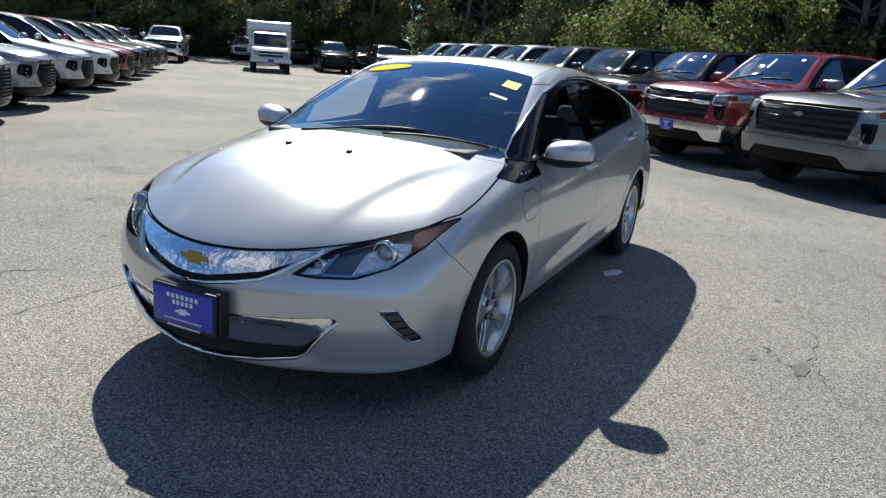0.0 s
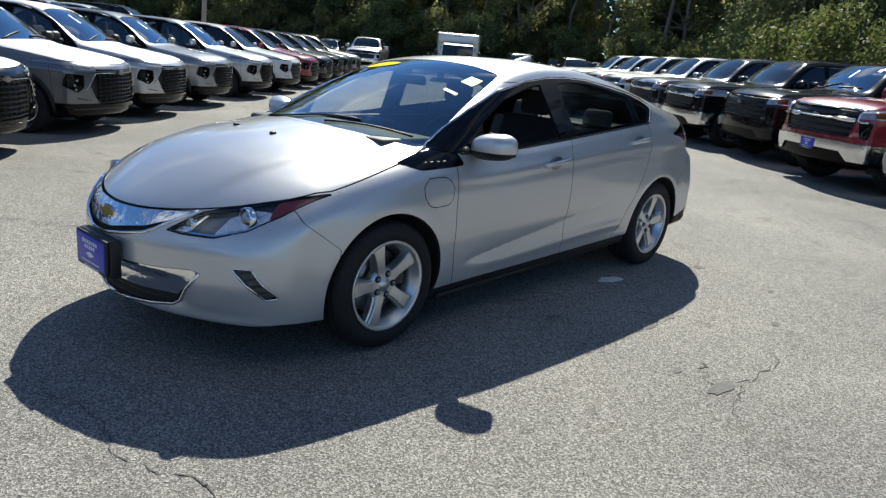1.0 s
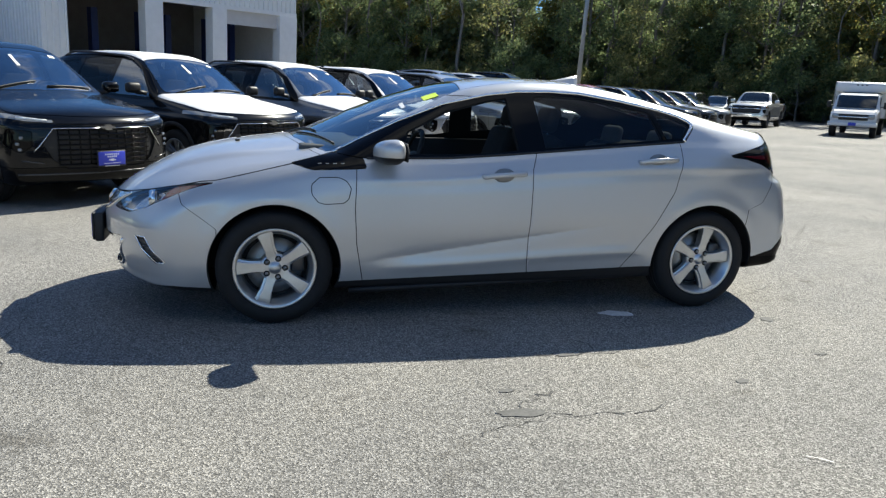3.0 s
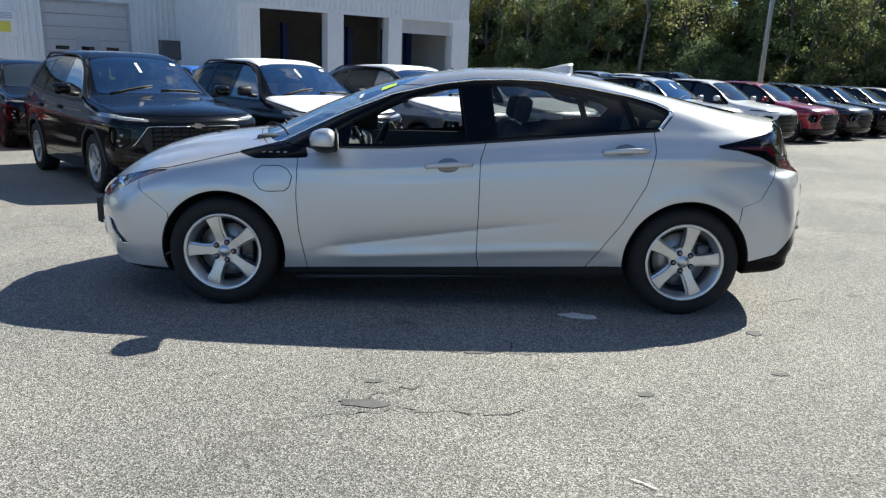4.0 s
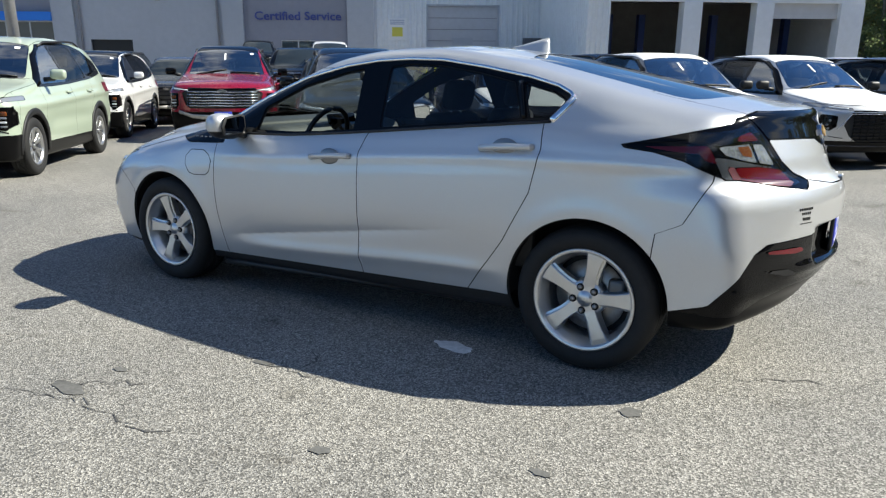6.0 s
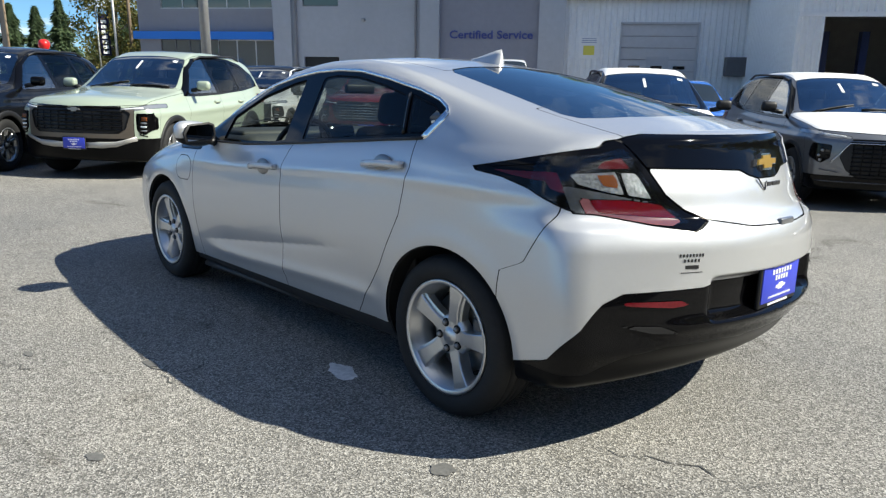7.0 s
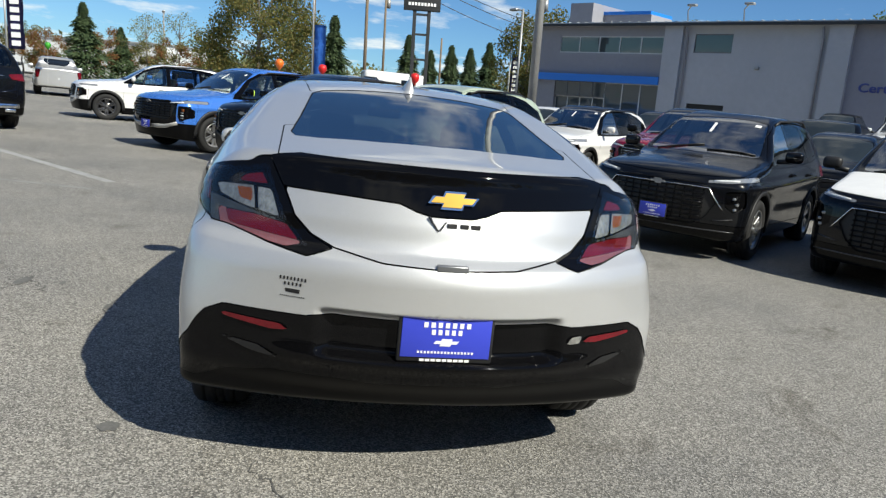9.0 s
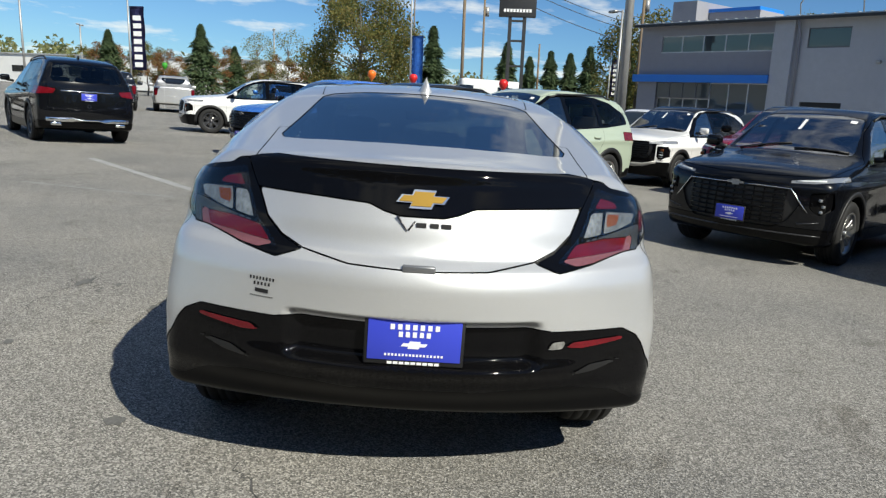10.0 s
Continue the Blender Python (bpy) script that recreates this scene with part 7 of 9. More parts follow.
def vehicle(kind, paint, m, label, film=False, plated=False, rims="dark_alloy", spokes=6, group="parked cars", detail=True, chrome_bumper=True, rails=True, cap=None, near=False, surround=None, tagged_mirror=False, roof=None, grille=None):
    if (kind, near) not in KINDS:
        KINDS[kind, near] = make_kind(kind, near)
    k = KINDS[kind, near]
    name = {"crossover": "crossover_car", "suv": "suv", "big_suv": "suv", "pickup": "pickup_truck"}[kind]
    car = thing(name, label, "pickup truck" if kind == "pickup" else "car", group, m)
    c = k["cut"]
    tag = kind + ("_near" if near else "")

    def piece(region, name, mat, off=0.0, sides=False, lab=""):
        if sides:
            for flipped in (False, True):
                shared((tag, name, region, mat.name, flipped), lambda: panel(name, mirrored(c[region]) if flipped else c[region], mat, car, off, lab), mat, car, lab)
        else:
            shared((tag, name, region, mat.name), lambda: panel(name, both(c[region]), mat, car, off, lab), mat, car, lab)

    piece("rest", "body_side", paint, sides=True)
    piece("front_fender", "front_fender", paint, sides=True)
    piece("hood", "hood", M["film"] if film else paint, 0.002 if film else 0.0, lab="white protective film on the hood" if film else "")
    piece("roof", "roof", M["film"] if film else roof or paint, 0.002 if film else 0.0, lab="white protective film on the roof" if film else "")
    for i in range(len(k["doors"])):
        piece("door%d" % i, ("front_door", "rear_door")[i], paint, sides=True)
    for i in range(len(k["glass"])):
        piece("side_window%d" % i, ("front_window", "rear_side_window", "quarter_window")[i], (M["glass"] if i == 0 else M["glass_mid"]) if near else M["glass_black"], -0.004, True)
    piece("window_surround", "window_surround", M["gloss_black"], -0.001, True)
    piece("windshield", "windshield", M["screen"] if near else M["screen_glass"], -0.003, lab="windshield mirroring the sky")
    piece("rear_window", "rear_window", M["glass_dark"] if near else M["glass_black"], -0.003)
    if near:
        cabin(car, kind, k)
    piece("grille", "grille", M["trim"], -0.022, lab="black grille")
    piece("headlight", "headlight", M["lamp_glass"], -0.002, True)
    if kind in ("suv", "big_suv"):
        piece("grille_surround", "grille_surround", surround or paint, 0.0)
    piece("lamp_pod", "lamp_pod", M["gloss_black"], -0.012, True)
    piece("tail_light", "tail_light", M["red_lens"], 0.002, True)
    piece("cladding", "cladding", M["gloss_black"] if kind == "crossover" else M["valance"], 0.004, lab="black lower cladding")
    if kind == "pickup":
        piece("cargo_bed", "cargo_bed", paint)
        piece("bumper", "front_bumper", M["chrome_soft"] if chrome_bumper else paint, 0.03, lab="chrome front bumper" if chrome_bumper else "")
    else:
        piece("front_bumper", "front_bumper", paint)
        piece("tailgate", "tailgate", paint)

    def lining():
        inner = clip(k["skin"], lambda x, y, z: -k["arch_phi"](x, y, z) + 0.003)
        for p in k["panes"] if near else ():
            inner = clip(inner, lambda x, y, z: -p(x, y, z) + 0.004)
        return panel("inner_shell", both(inner), M["dark"], car, -0.03)
    shared((tag, "inner_shell"), lining, M["dark"], car)
    sh = k["shell"]
    z0, z1, n, half = k["slats"]
    grille_mat = grille or M["gloss_black"]
    for i in range(0, n, 1 if near else 2):
        z = z0 + (z1 - z0) * i / (n - 1)
        def slat(z=z):
            pts = [(sh.end_at(y, z, False) + 0.004, y, z) for y in np.linspace(-half, half, 9)]
            return part("grille_bar", tube(pts, 0.016 if kind == "pickup" else 0.009, 6, flat=0.012), grille_mat, car)
        shared((tag, "grille_bar", i, grille_mat.name), slat, grille_mat, car)
    ez = z1 + 0.02 if kind != "pickup" else (z0 + z1) / 2 + 0.05
    shared((tag, "emblem"), lambda: part("emblem", prism([(u, v + ez) for u, v in bow_tie(0.17, 0.055)], sh.end_at(0, ez, False) - 0.016, sh.end_at(0, ez, False) + 0.01, "X"), M["steel"], car, smooth=False), M["steel"], car)
    for s in (-1, 1):
        def strip(s=s):
            zz = (0.845 if kind != "pickup" else 1.12) * (k["sz"] if kind != "pickup" else 1)
            y0, y1 = (0.56 * k["sy"], 0.79 * k["sy"]) if kind != "pickup" else (0.79, 0.97)
            return part("lamp_strip", tube([(sh.end_at(y, zz + 0.10 * (y - y0), False) - 0.003, s * y, zz + 0.10 * (y - y0)) for y in np.linspace(y0, y1, 5)], 0.011, 6, flat=0.006), M["lamp_white"], car)
        shared((tag, "lamp_strip", s), strip, M["lamp_white"], car)
        if kind == "crossover":
            shared((tag, "bumper_trim", s), lambda s=s: part("bumper_trim", tube([(sh.end_at(y, z, False) - 0.004, s * y, z) for y, z in ((0.0, 0.80), (0.20, 0.80), (0.40, 0.80), (0.53, 0.795), (0.60, 0.70), (0.66, 0.62), (0.70, 0.575))], 0.006, 6), M["chrome_soft"], car), M["chrome_soft"], car)
            for cy, cz in ((0.775, 0.705), (0.805, 0.645), (0.79, 0.59)):
                shared((tag, "lamp_cell", s, cz), lambda s=s, cy=cy, cz=cz: part("lamp_cell", box((0.03, 0.055, 0.032), (sh.end_at(cy, cz, False) + 0.022, s * cy, cz), 0.010, rot=Matrix.Rotation(s * 0.45, 4, "Z")), M["lamp_glass"], car), M["lamp_glass"], car)
            shared((tag, "fog_trim", s), lambda s=s: part("fog_trim", tube([(sh.end_at(y, z, False) - 0.004, s * y, z) for y, z in ((0.62, 0.455), (0.72, 0.47), (0.80, 0.485))], 0.007, 6, flat=0.005), M["dark_alloy"], car), M["dark_alloy"], car)
            shared((tag, "lower_lip", s), lambda s=s: part("lower_lip", tube([(sh.end_at(y, 0.345, False) - 0.006, s * y, 0.345) for y in (0.0, 0.2, 0.4, 0.6, 0.75, 0.82)], 0.008, 6, flat=0.006), M["dark_alloy"], car), M["dark_alloy"], car)
        elif kind != "pickup":
            skid = M["trim"] if paint is M["black_paint"] else M["satin_grey"]
            shared((tag, "skid_trim", s, skid.name), lambda s=s: part("skid_trim", tube([(sh.end_at(y, z, False) - 0.006, s * y, z) for y, z in ((0.0, 0.46), (0.35, 0.46), (0.52, 0.47), (0.62, 0.50), (0.76, 0.545))], 0.042, 8, flat=0.016), skid, car), skid, car)
            shared((tag, "lamp_cell", s), lambda s=s: part("lamp_cell", box((0.02, 0.075, 0.05), (sh.end_at(0.84, 0.80, False) + 0.002, s * 0.84, 0.80), 0.006), M["amber"], car), M["amber"], car)
            for cz in (0.75, 0.70, 0.65):
                shared((tag, "led_cell", s, cz), lambda s=s, cz=cz: part("led_cell", box((0.02, 0.09, 0.022), (sh.end_at(0.83, cz, False) + 0.004, s * 0.83, cz), 0.005), M["lamp_white"] if cz == 0.70 else M["lamp_glass"], car), M["lamp_glass"], car)
            shared((tag, "pod_rim", s), lambda s=s: part("pod_rim", tube([(sh.end_at(y, z, False) - 0.002, s * y, z) for y, z in ((0.92, 0.875), (0.79, 0.862), (0.785, 0.70), (0.80, 0.60), (0.87, 0.575))], 0.009, 6), M["gloss_black"], car), M["gloss_black"], car)
            shared((tag, "hood_slot", s), lambda s=s: part("hood_slot", tube([(sh.end_at(y, 0.945, False) - 0.002, s * y, 0.945) for y in (0.0, 0.2, 0.4, 0.58)], 0.016, 6, flat=0.008), M["gloss_black"], car), M["gloss_black"], car)
        # mirrors
        mx, my, mz = k["mirror"]
        big = 1.35 if kind == "pickup" else 1.0
        cap_mat = cap or (paint if not film else M["trim"])
        shared((tag, "side_mirror", s, cap_mat.name), lambda s=s: part("side_mirror", box((0.11 * big, 0.20 * big, 0.135 * big), (mx, s * (my + 0.06), mz), 0.045 * big, 3), cap_mat, car), cap_mat, car)
        shared((tag, "mirror_arm", s), lambda s=s: part("mirror_arm", rod((mx, s * (my + 0.02), mz - 0.05), (mx - 0.02, s * (my - 0.12), mz - 0.07), 0.03, None, 8), M["trim"], car), M["trim"], car)
        if k["rails"] and rails:
            a, b, y = k["rails"]
            def rail(s=s, a=a, b=b, y=y):
                xs = np.linspace(a, b, 9)
                zs = [sh.up_at(x, y) + (0.045 if 0 < i < 8 else 0.0) for i, x in enumerate(xs)]
                return part("roof_rail", tube([(x, s * y, z) for x, z in zip(xs, zs)], 0.016, 6), M["trim"], car)
            shared((tag, "roof_rail", s), rail, M["trim"], car)
        for i, d in enumerate(k["doors"]):
            hz = (0.93 if kind != "pickup" else 1.16) * (k["sz"] if kind != "pickup" else 1)
            hx = (0.02 if not i else 0.90) * k["sx"] if kind != "pickup" else (-0.25 if not i else 0.72)
            shared((tag, "door_handle", i, s, paint.name), lambda s=s, hx=hx, hz=hz: part("door_handle", tube([(hx - 0.10, s * (sh.out_at(hx, hz) - 0.005), hz), (hx - 0.06, s * (sh.out_at(hx, hz) + 0.03), hz), (hx + 0.06, s * (sh.out_at(hx, hz) + 0.03), hz), (hx + 0.10, s * (sh.out_at(hx, hz) - 0.005), hz)], 0.016, 6), paint, car), paint, car)
    for hx, hz in k["hubs"]:
        for s in (-1, 1):
            shared_wheel(car, (hx, s * k["wheel_y"], hz), s, k, kind, M[rims], spokes, True, near)
            shared((tag, "wheel_liner", s), lambda s=s: part("wheel_liner", liner(k["arch"] + 0.01, s * -0.13, s * 0.112, 0.28 - k["tyre"]), M["dark"], car), M["dark"], car).location = (hx, s * k["wheel_y"], hz)
            if kind in ("suv", "crossover", "big_suv"):
                def lip(s=s):
                    pts = []
                    for a in np.linspace(-0.15, math.pi + 0.15, 17):
                        x, z = hx + (k["arch"] + 0.02) * math.cos(a), hz + (k["arch"] + 0.02) * math.sin(a)
                        pts.append((x, s * (sh.out_at(x, max(z, 0.3)) + 0.004), z))
                    return part("arch_trim", tube(pts, 0.030 if kind == "crossover" else 0.045, 6, flat=0.014), M["trim"], car)
                shared((tag, "arch_trim", s, hx), lip, M["trim"], car)
    fx = 1.35 * k["sx"] if kind != "pickup" else 0.75

    def fin():
        bm = prism([(fx - 0.10, sh.up_at(fx - 0.1, 0) - 0.01), (fx + 0.09, sh.up_at(fx + 0.09, 0) - 0.01), (fx + 0.085, sh.up_at(fx, 0) + 0.055), (fx + 0.06, sh.up_at(fx, 0) + 0.062), (fx - 0.02, sh.up_at(fx, 0) + 0.025)], -0.016, 0.016, bevel=0.006)
        return part("aerial", bm, M["gloss_black"], car)
    if near:
        shared((tag, "aerial"), fin, M["gloss_black"], car)
    if near:
        wx = -1.03 * k["sx"] if kind != "pickup" else -1.14
        for q in (0, 1):
            shared((tag, "wiper", q), lambda q=q: part("wiper", tube([(wx + 0.03 + 0.10 * t, 0.55 - 0.62 * q - 0.55 * t, sh.up_at(wx + 0.03 + 0.10 * t, 0.55 - 0.62 * q - 0.55 * t) + 0.008) for t in (0, 0.25, 0.5, 0.75, 1)], 0.009, 6), M["trim"], car), M["trim"], car)

        def decal(x0, x1, y0, y1):
            bm = bmesh.new()
            bm.faces.new([bm.verts.new((x, y, sh.up_at(x, y) + 0.003)) for x, y in ((x0, y0), (x1, y0), (x1, y1), (x0, y1))])
            return bm
        q = -0.42 * k["sx"] if kind != "pickup" else -0.66
        shared((tag, "window_sticker", 0), lambda: part("window_sticker", decal(q, q + 0.05, -0.50, -0.43), M["white"], car, smooth=False), M["white"], car)
        shared((tag, "window_sticker", 1), lambda: part("window_sticker", decal(q - 0.22, q - 0.02, 0.02, 0.055), M["white"], car, smooth=False), M["white"], car)
    if tagged_mirror:
        part("mirror_tag", box((0.015, 0.13, 0.10), (k["mirror"][0] + 0.09, -k["mirror"][1] - 0.03, k["mirror"][2]), 0.003), M["lime"], car, "lime paper tag on the mirror")
    if near and kind != "pickup":
        # chunky mesh behind the bars
        for i in range(11):
            y = (i - 5) / 5 * half * 0.97
            shared((tag, "mesh_rib", i), lambda y=y: part("mesh_rib", tube([(sh.end_at(y, z, False) + 0.012, y, z) for z in np.linspace(z0, z1, 5)], 0.006, 5), M["gloss_black"], car), M["gloss_black"], car)
    if near and kind == "crossover":
        shared((tag, "upper_slot"), lambda: part("upper_slot", tube([(sh.end_at(y, 0.838, False) - 0.002, y, 0.838) for y in np.linspace(-0.50, 0.50, 11)], 0.011, 6, flat=0.006), M["gloss_black"], car), M["gloss_black"], car)
    if kind == "pickup" and chrome_bumper:
        shared((tag, "grille_band"), lambda: part("grille_band", tube([(sh.end_at(y, 1.005, False) - 0.006, y, 1.005) for y in np.linspace(-0.74, 0.74, 11)], 0.034, 8, flat=0.016), M["chrome_soft"], car), M["chrome_soft"], car)
        shared((tag, "grille_top"), lambda: part("grille_top", tube([(sh.end_at(y, 1.155, False) - 0.006, y, 1.155) for y in np.linspace(-0.74, 0.74, 11)], 0.022, 8, flat=0.014), M["chrome_soft"], car), M["chrome_soft"], car)
        for s in (-1, 1):
            shared((tag, "lamp_frame", s), lambda s=s: part("lamp_frame", tube([(sh.end_at(y, z, False) - 0.004, s * y, z) for y, z in ((0.80, 1.165), (0.775, 1.08), (0.775, 1.0), (0.84, 0.985), (0.93, 0.99))], 0.016, 6), M["chrome_soft"], car), M["chrome_soft"], car)
    if kind == "pickup":
        for s in (-1, 1):
            shared((tag, "lamp_cell", s), lambda s=s: part("lamp_cell", tube([(sh.end_at(y, 1.10, False) - 0.002, s * y, 1.10) for y in (0.955, 0.975, 0.99)], 0.045, 8, flat=0.02), M["amber"], car), M["amber"], car)
    if plated:
        pz = k["plate_z"]
        plate(car, Matrix.Translation((sh.end_at(0, pz, False) - 0.02, 0, pz)) @ Matrix.Rotation(radians(-90), 4, "Z"))
    return car


def parked(x, y, heading, nose=2.27):
    """The pose of a car whose nose is at (x, y) and looks along heading (degrees)."""
    h = radians(heading)
    return Matrix.Translation((x, y, lot_z(x - nose * math.cos(h), y - nose * math.sin(h)))) @ Matrix.Rotation(radians(heading) + math.pi, 4, "Z") @ Matrix.Translation((nose, 0, 0))


P = lambda n: M[n + "_paint"]
ROW_A = [("black", -2.91, 3.30, False, True, "black crossover with a blue dealer plate, parked in a row"),
         ("black", -1.20, 5.00, True, False, "black crossover with white film on hood and roof"),
         ("med", 0.72, 6.80, True, False, "medium grey crossover with white film on hood and roof"),
         ("silver2", 2.42, 8.45, True, False, "silver crossover with white film on hood and roof"),
         ("grey", 4.35, 10.15, False, False, "silver grey crossover parked in a row"),
         ("silver2", 6.60, 12.00, False, False, "pale silver crossover parked in a row"),
         ("white", 8.60, 13.60, False, False, "white crossover parked in a row"),
         ("red", 10.60, 15.40, False, False, "red crossover parked in a row"),
         ("navy", 12.60, 17.20, False, False, "dark grey crossover parked in a row"),
         ("black", 14.55, 19.00, False, False, "black crossover parked in a row"),
         ("navy", 16.5, 20.8, False, False, "dark grey crossover parked in a row"),
         ("grey", 18.5, 22.6, False, False, "grey crossover parked in a row")]
for i, (nm, x, y, film, pl, lab) in enumerate(ROW_A):
    vehicle("crossover", P(nm), parked(x, y, -48), lab, near=i < 6, film=film, plated=pl, rims="alloy2", cap=M["silver"] if nm in ("grey", "white") else None)
ROW_C = [("green", -6.88, 0.12, -49, True, "pale green sport utility car with roof rails"),
         ("black", -8.24, -1.64, -41, True, "black sport utility car with a blue dealer plate"),
         ("blue", -10.5, -3.60, -48, True, "bright blue sport utility car parked in a row"),
         ("white", -10.98, 4.39, -47.7, False, "white sport utility car with black roof"),
         ("red", -8.45, 6.00, -46.5, True, "red sport utility car with black roof and chrome grille bars")]
for nm, x, y, hd, pl, lab in ROW_C:
    vehicle("suv", P(nm), parked(x, y, hd, 2.33) @ Matrix.Scale(1.07 if nm == "red" else 1.0, 4), lab, grille=M["chrome_soft"] if nm == "red" else None, plated=pl, near=True, rims="alloy2", roof=M["gloss_black"] if nm in ("white", "red") else None, tagged_mirror=nm in ("blue", "black"), surround={"green": M["bronze"], "blue": M["gloss_black"], "white": M["gloss_black"]}.get(nm), cap=M["gloss_black"] if nm in ("blue", "black", "red") else None)
vehicle("big_suv", P("white"), parked(-19.2, -7.6, -75, 2.48), "large white sport utility car parked across the lot", near=True)
dark_suv = vehicle("big_suv", P("black"), parked(-15.2, -9.8, 216, 2.48), "black sport utility car with chrome bumper, seen from behind", near=True)


def dress_rear(car, k):
    """Chrome strips, plate and tail pipes on the back of a large car."""
    sh = k["shell"]
    part("chrome_strip", tube([(sh.end_at(y, 1.09, True) + 0.006, y, 1.09) for y in np.linspace(-0.52, 0.52, 9)], 0.014, 6), M["chrome_soft"], car, "chrome strip across the tailgate")
    part("bumper_strip", tube([(sh.end_at(y, 0.50, True) + 0.010, y, 0.50) for y in np.linspace(-0.80, 0.80, 11)], 0.05, 8, flat=0.02), M["chrome_soft"], car, "chrome bumper strip")
    for s in (-1, 1):
        part("tail_pipe", box((0.10, 0.20, 0.07), (sh.end_at(0.62, 0.42, True) + 0.01, s * 0.62, 0.41), 0.02), M["chrome_soft"], car)
    plate(car, Matrix.Translation((sh.end_at(0, 0.98, True) + 0.012, 0, 0.98)) @ Matrix.Rotation(radians(90), 4, "Z"))


dress_rear(dark_suv, KINDS["big_suv", True])
ROW_B = [("med", 6.2, -1.85, False, "grey pickup truck with black grille"),
         ("red", 8.0, 0.05, True, "red pickup truck with chrome front bumper"),
         ("black", 10.1, 2.0, False, "black pickup truck parked in a row"),
         ("black", 11.5, 3.95, True, "black pickup truck with chrome front bumper"),
         ("navy", 13.4, 5.9, True, "dark grey pickup truck parked in a row"),
         ("silver2", 15.3, 7.9, True, "silver pickup truck parked in a row"),
         ("grey", 17.3, 9.9, True, "grey pickup truck parked in a row"),
         ("silver2", 19.3, 11.9, True, "silver pickup truck parked in a row"),
         ("white", 21.3, 13.9, True, "white pickup truck parked in a row")]
for i, (nm, x, y, chrome, lab) in enumerate(ROW_B):
    vehicle("pickup", P(nm), parked(x, y, 142 if i < 2 else 138, 2.96), lab, near=i < 3, chrome_bumper=chrome, plated=nm == "red", group="parked trucks")
# further rows, seen between and over the near ones
FAR = [("suv", "black", -9.6, 10.6, -48), ("suv", "navy", -13.4, 8.6, -48), ("pickup", "black", -11.3, 11.3, -48), ("big_suv", "white", -15.6, 17.8, -48), ("crossover", "brown", -14.6, 5.6, -48), ("suv", "white", -17.5, 5.6, -48),
       ("suv", "black", -18.6, 10.2, -48), ("suv", "black", -22.0, 20.2, -48), ("crossover", "black", -7.28, 8.63, -48), ("crossover", "blue", -5.2, 13.6, -46), ("crossover", "lime", -7.9, 14.6, -46), ("suv", "black", -3.4, 16.4, -46),
       ("crossover", "navy", -0.6, 15.2, -46), ("suv", "white", 3.2, 18.6, -46), ("crossover", "black", 5.4, 20.6, -46), ("suv", "grey", 7.4, 22.4, -46), ("crossover", "white", 9.4, 24.2, -46), ("suv", "black", 11.5, 26.0, -46),
       ("pickup", "silver2", 24.0, 29.0, 222), ("suv", "black", 21.2, 31.5, 222), ("suv", "black", 30.0, 22.0, 222), ("suv", "navy", 32.0, 19.5, 222), ("crossover", "silver2", 33.0, 15.5, 222), ("pickup", "black", 35.5, 13.0, 222),
       ("pickup", "silver2", -40.2, -14.8, 200), ("pickup", "navy", -37.9, -17.0, 200), ("pickup", "blue", -36.0, -8.2, 205), ("crossover", "white", -23.0, -17.5, 168),
       ("suv", "white", 34.5, 41.0, 222), ("crossover", "black", 31.5, 43.5, 222), ("suv", "navy", 28.5, 46.5, 222), ("suv", "silver2", 38.0, 36.0, 222), ("crossover", "black", 40.0, 32.5, 222), ("suv", "navy", 41.0, 27.0, 222), ("crossover", "silver2", 40.5, 23.5, 222), ("suv", "black", 38.0, 19.5, 222), ("crossover", "grey", 25.5, 34.5, 222), ("suv", "black", 23.0, 37.0, 222)]
for kd, nm, x, y, hd in FAR:
    vehicle(kd, P(nm), parked(x, y, hd, 2.96 if kd == "pickup" else 2.3), {"lime": "lime yellow", "brown": "dark maroon", "navy": "dark grey", "silver2": "silver"}.get(nm, nm) + " " + {"pickup": "pickup truck", "suv": "sport utility car", "big_suv": "large sport utility car", "crossover": "crossover car"}[kd] + " parked further back in the lot", rails=kd == "suv")


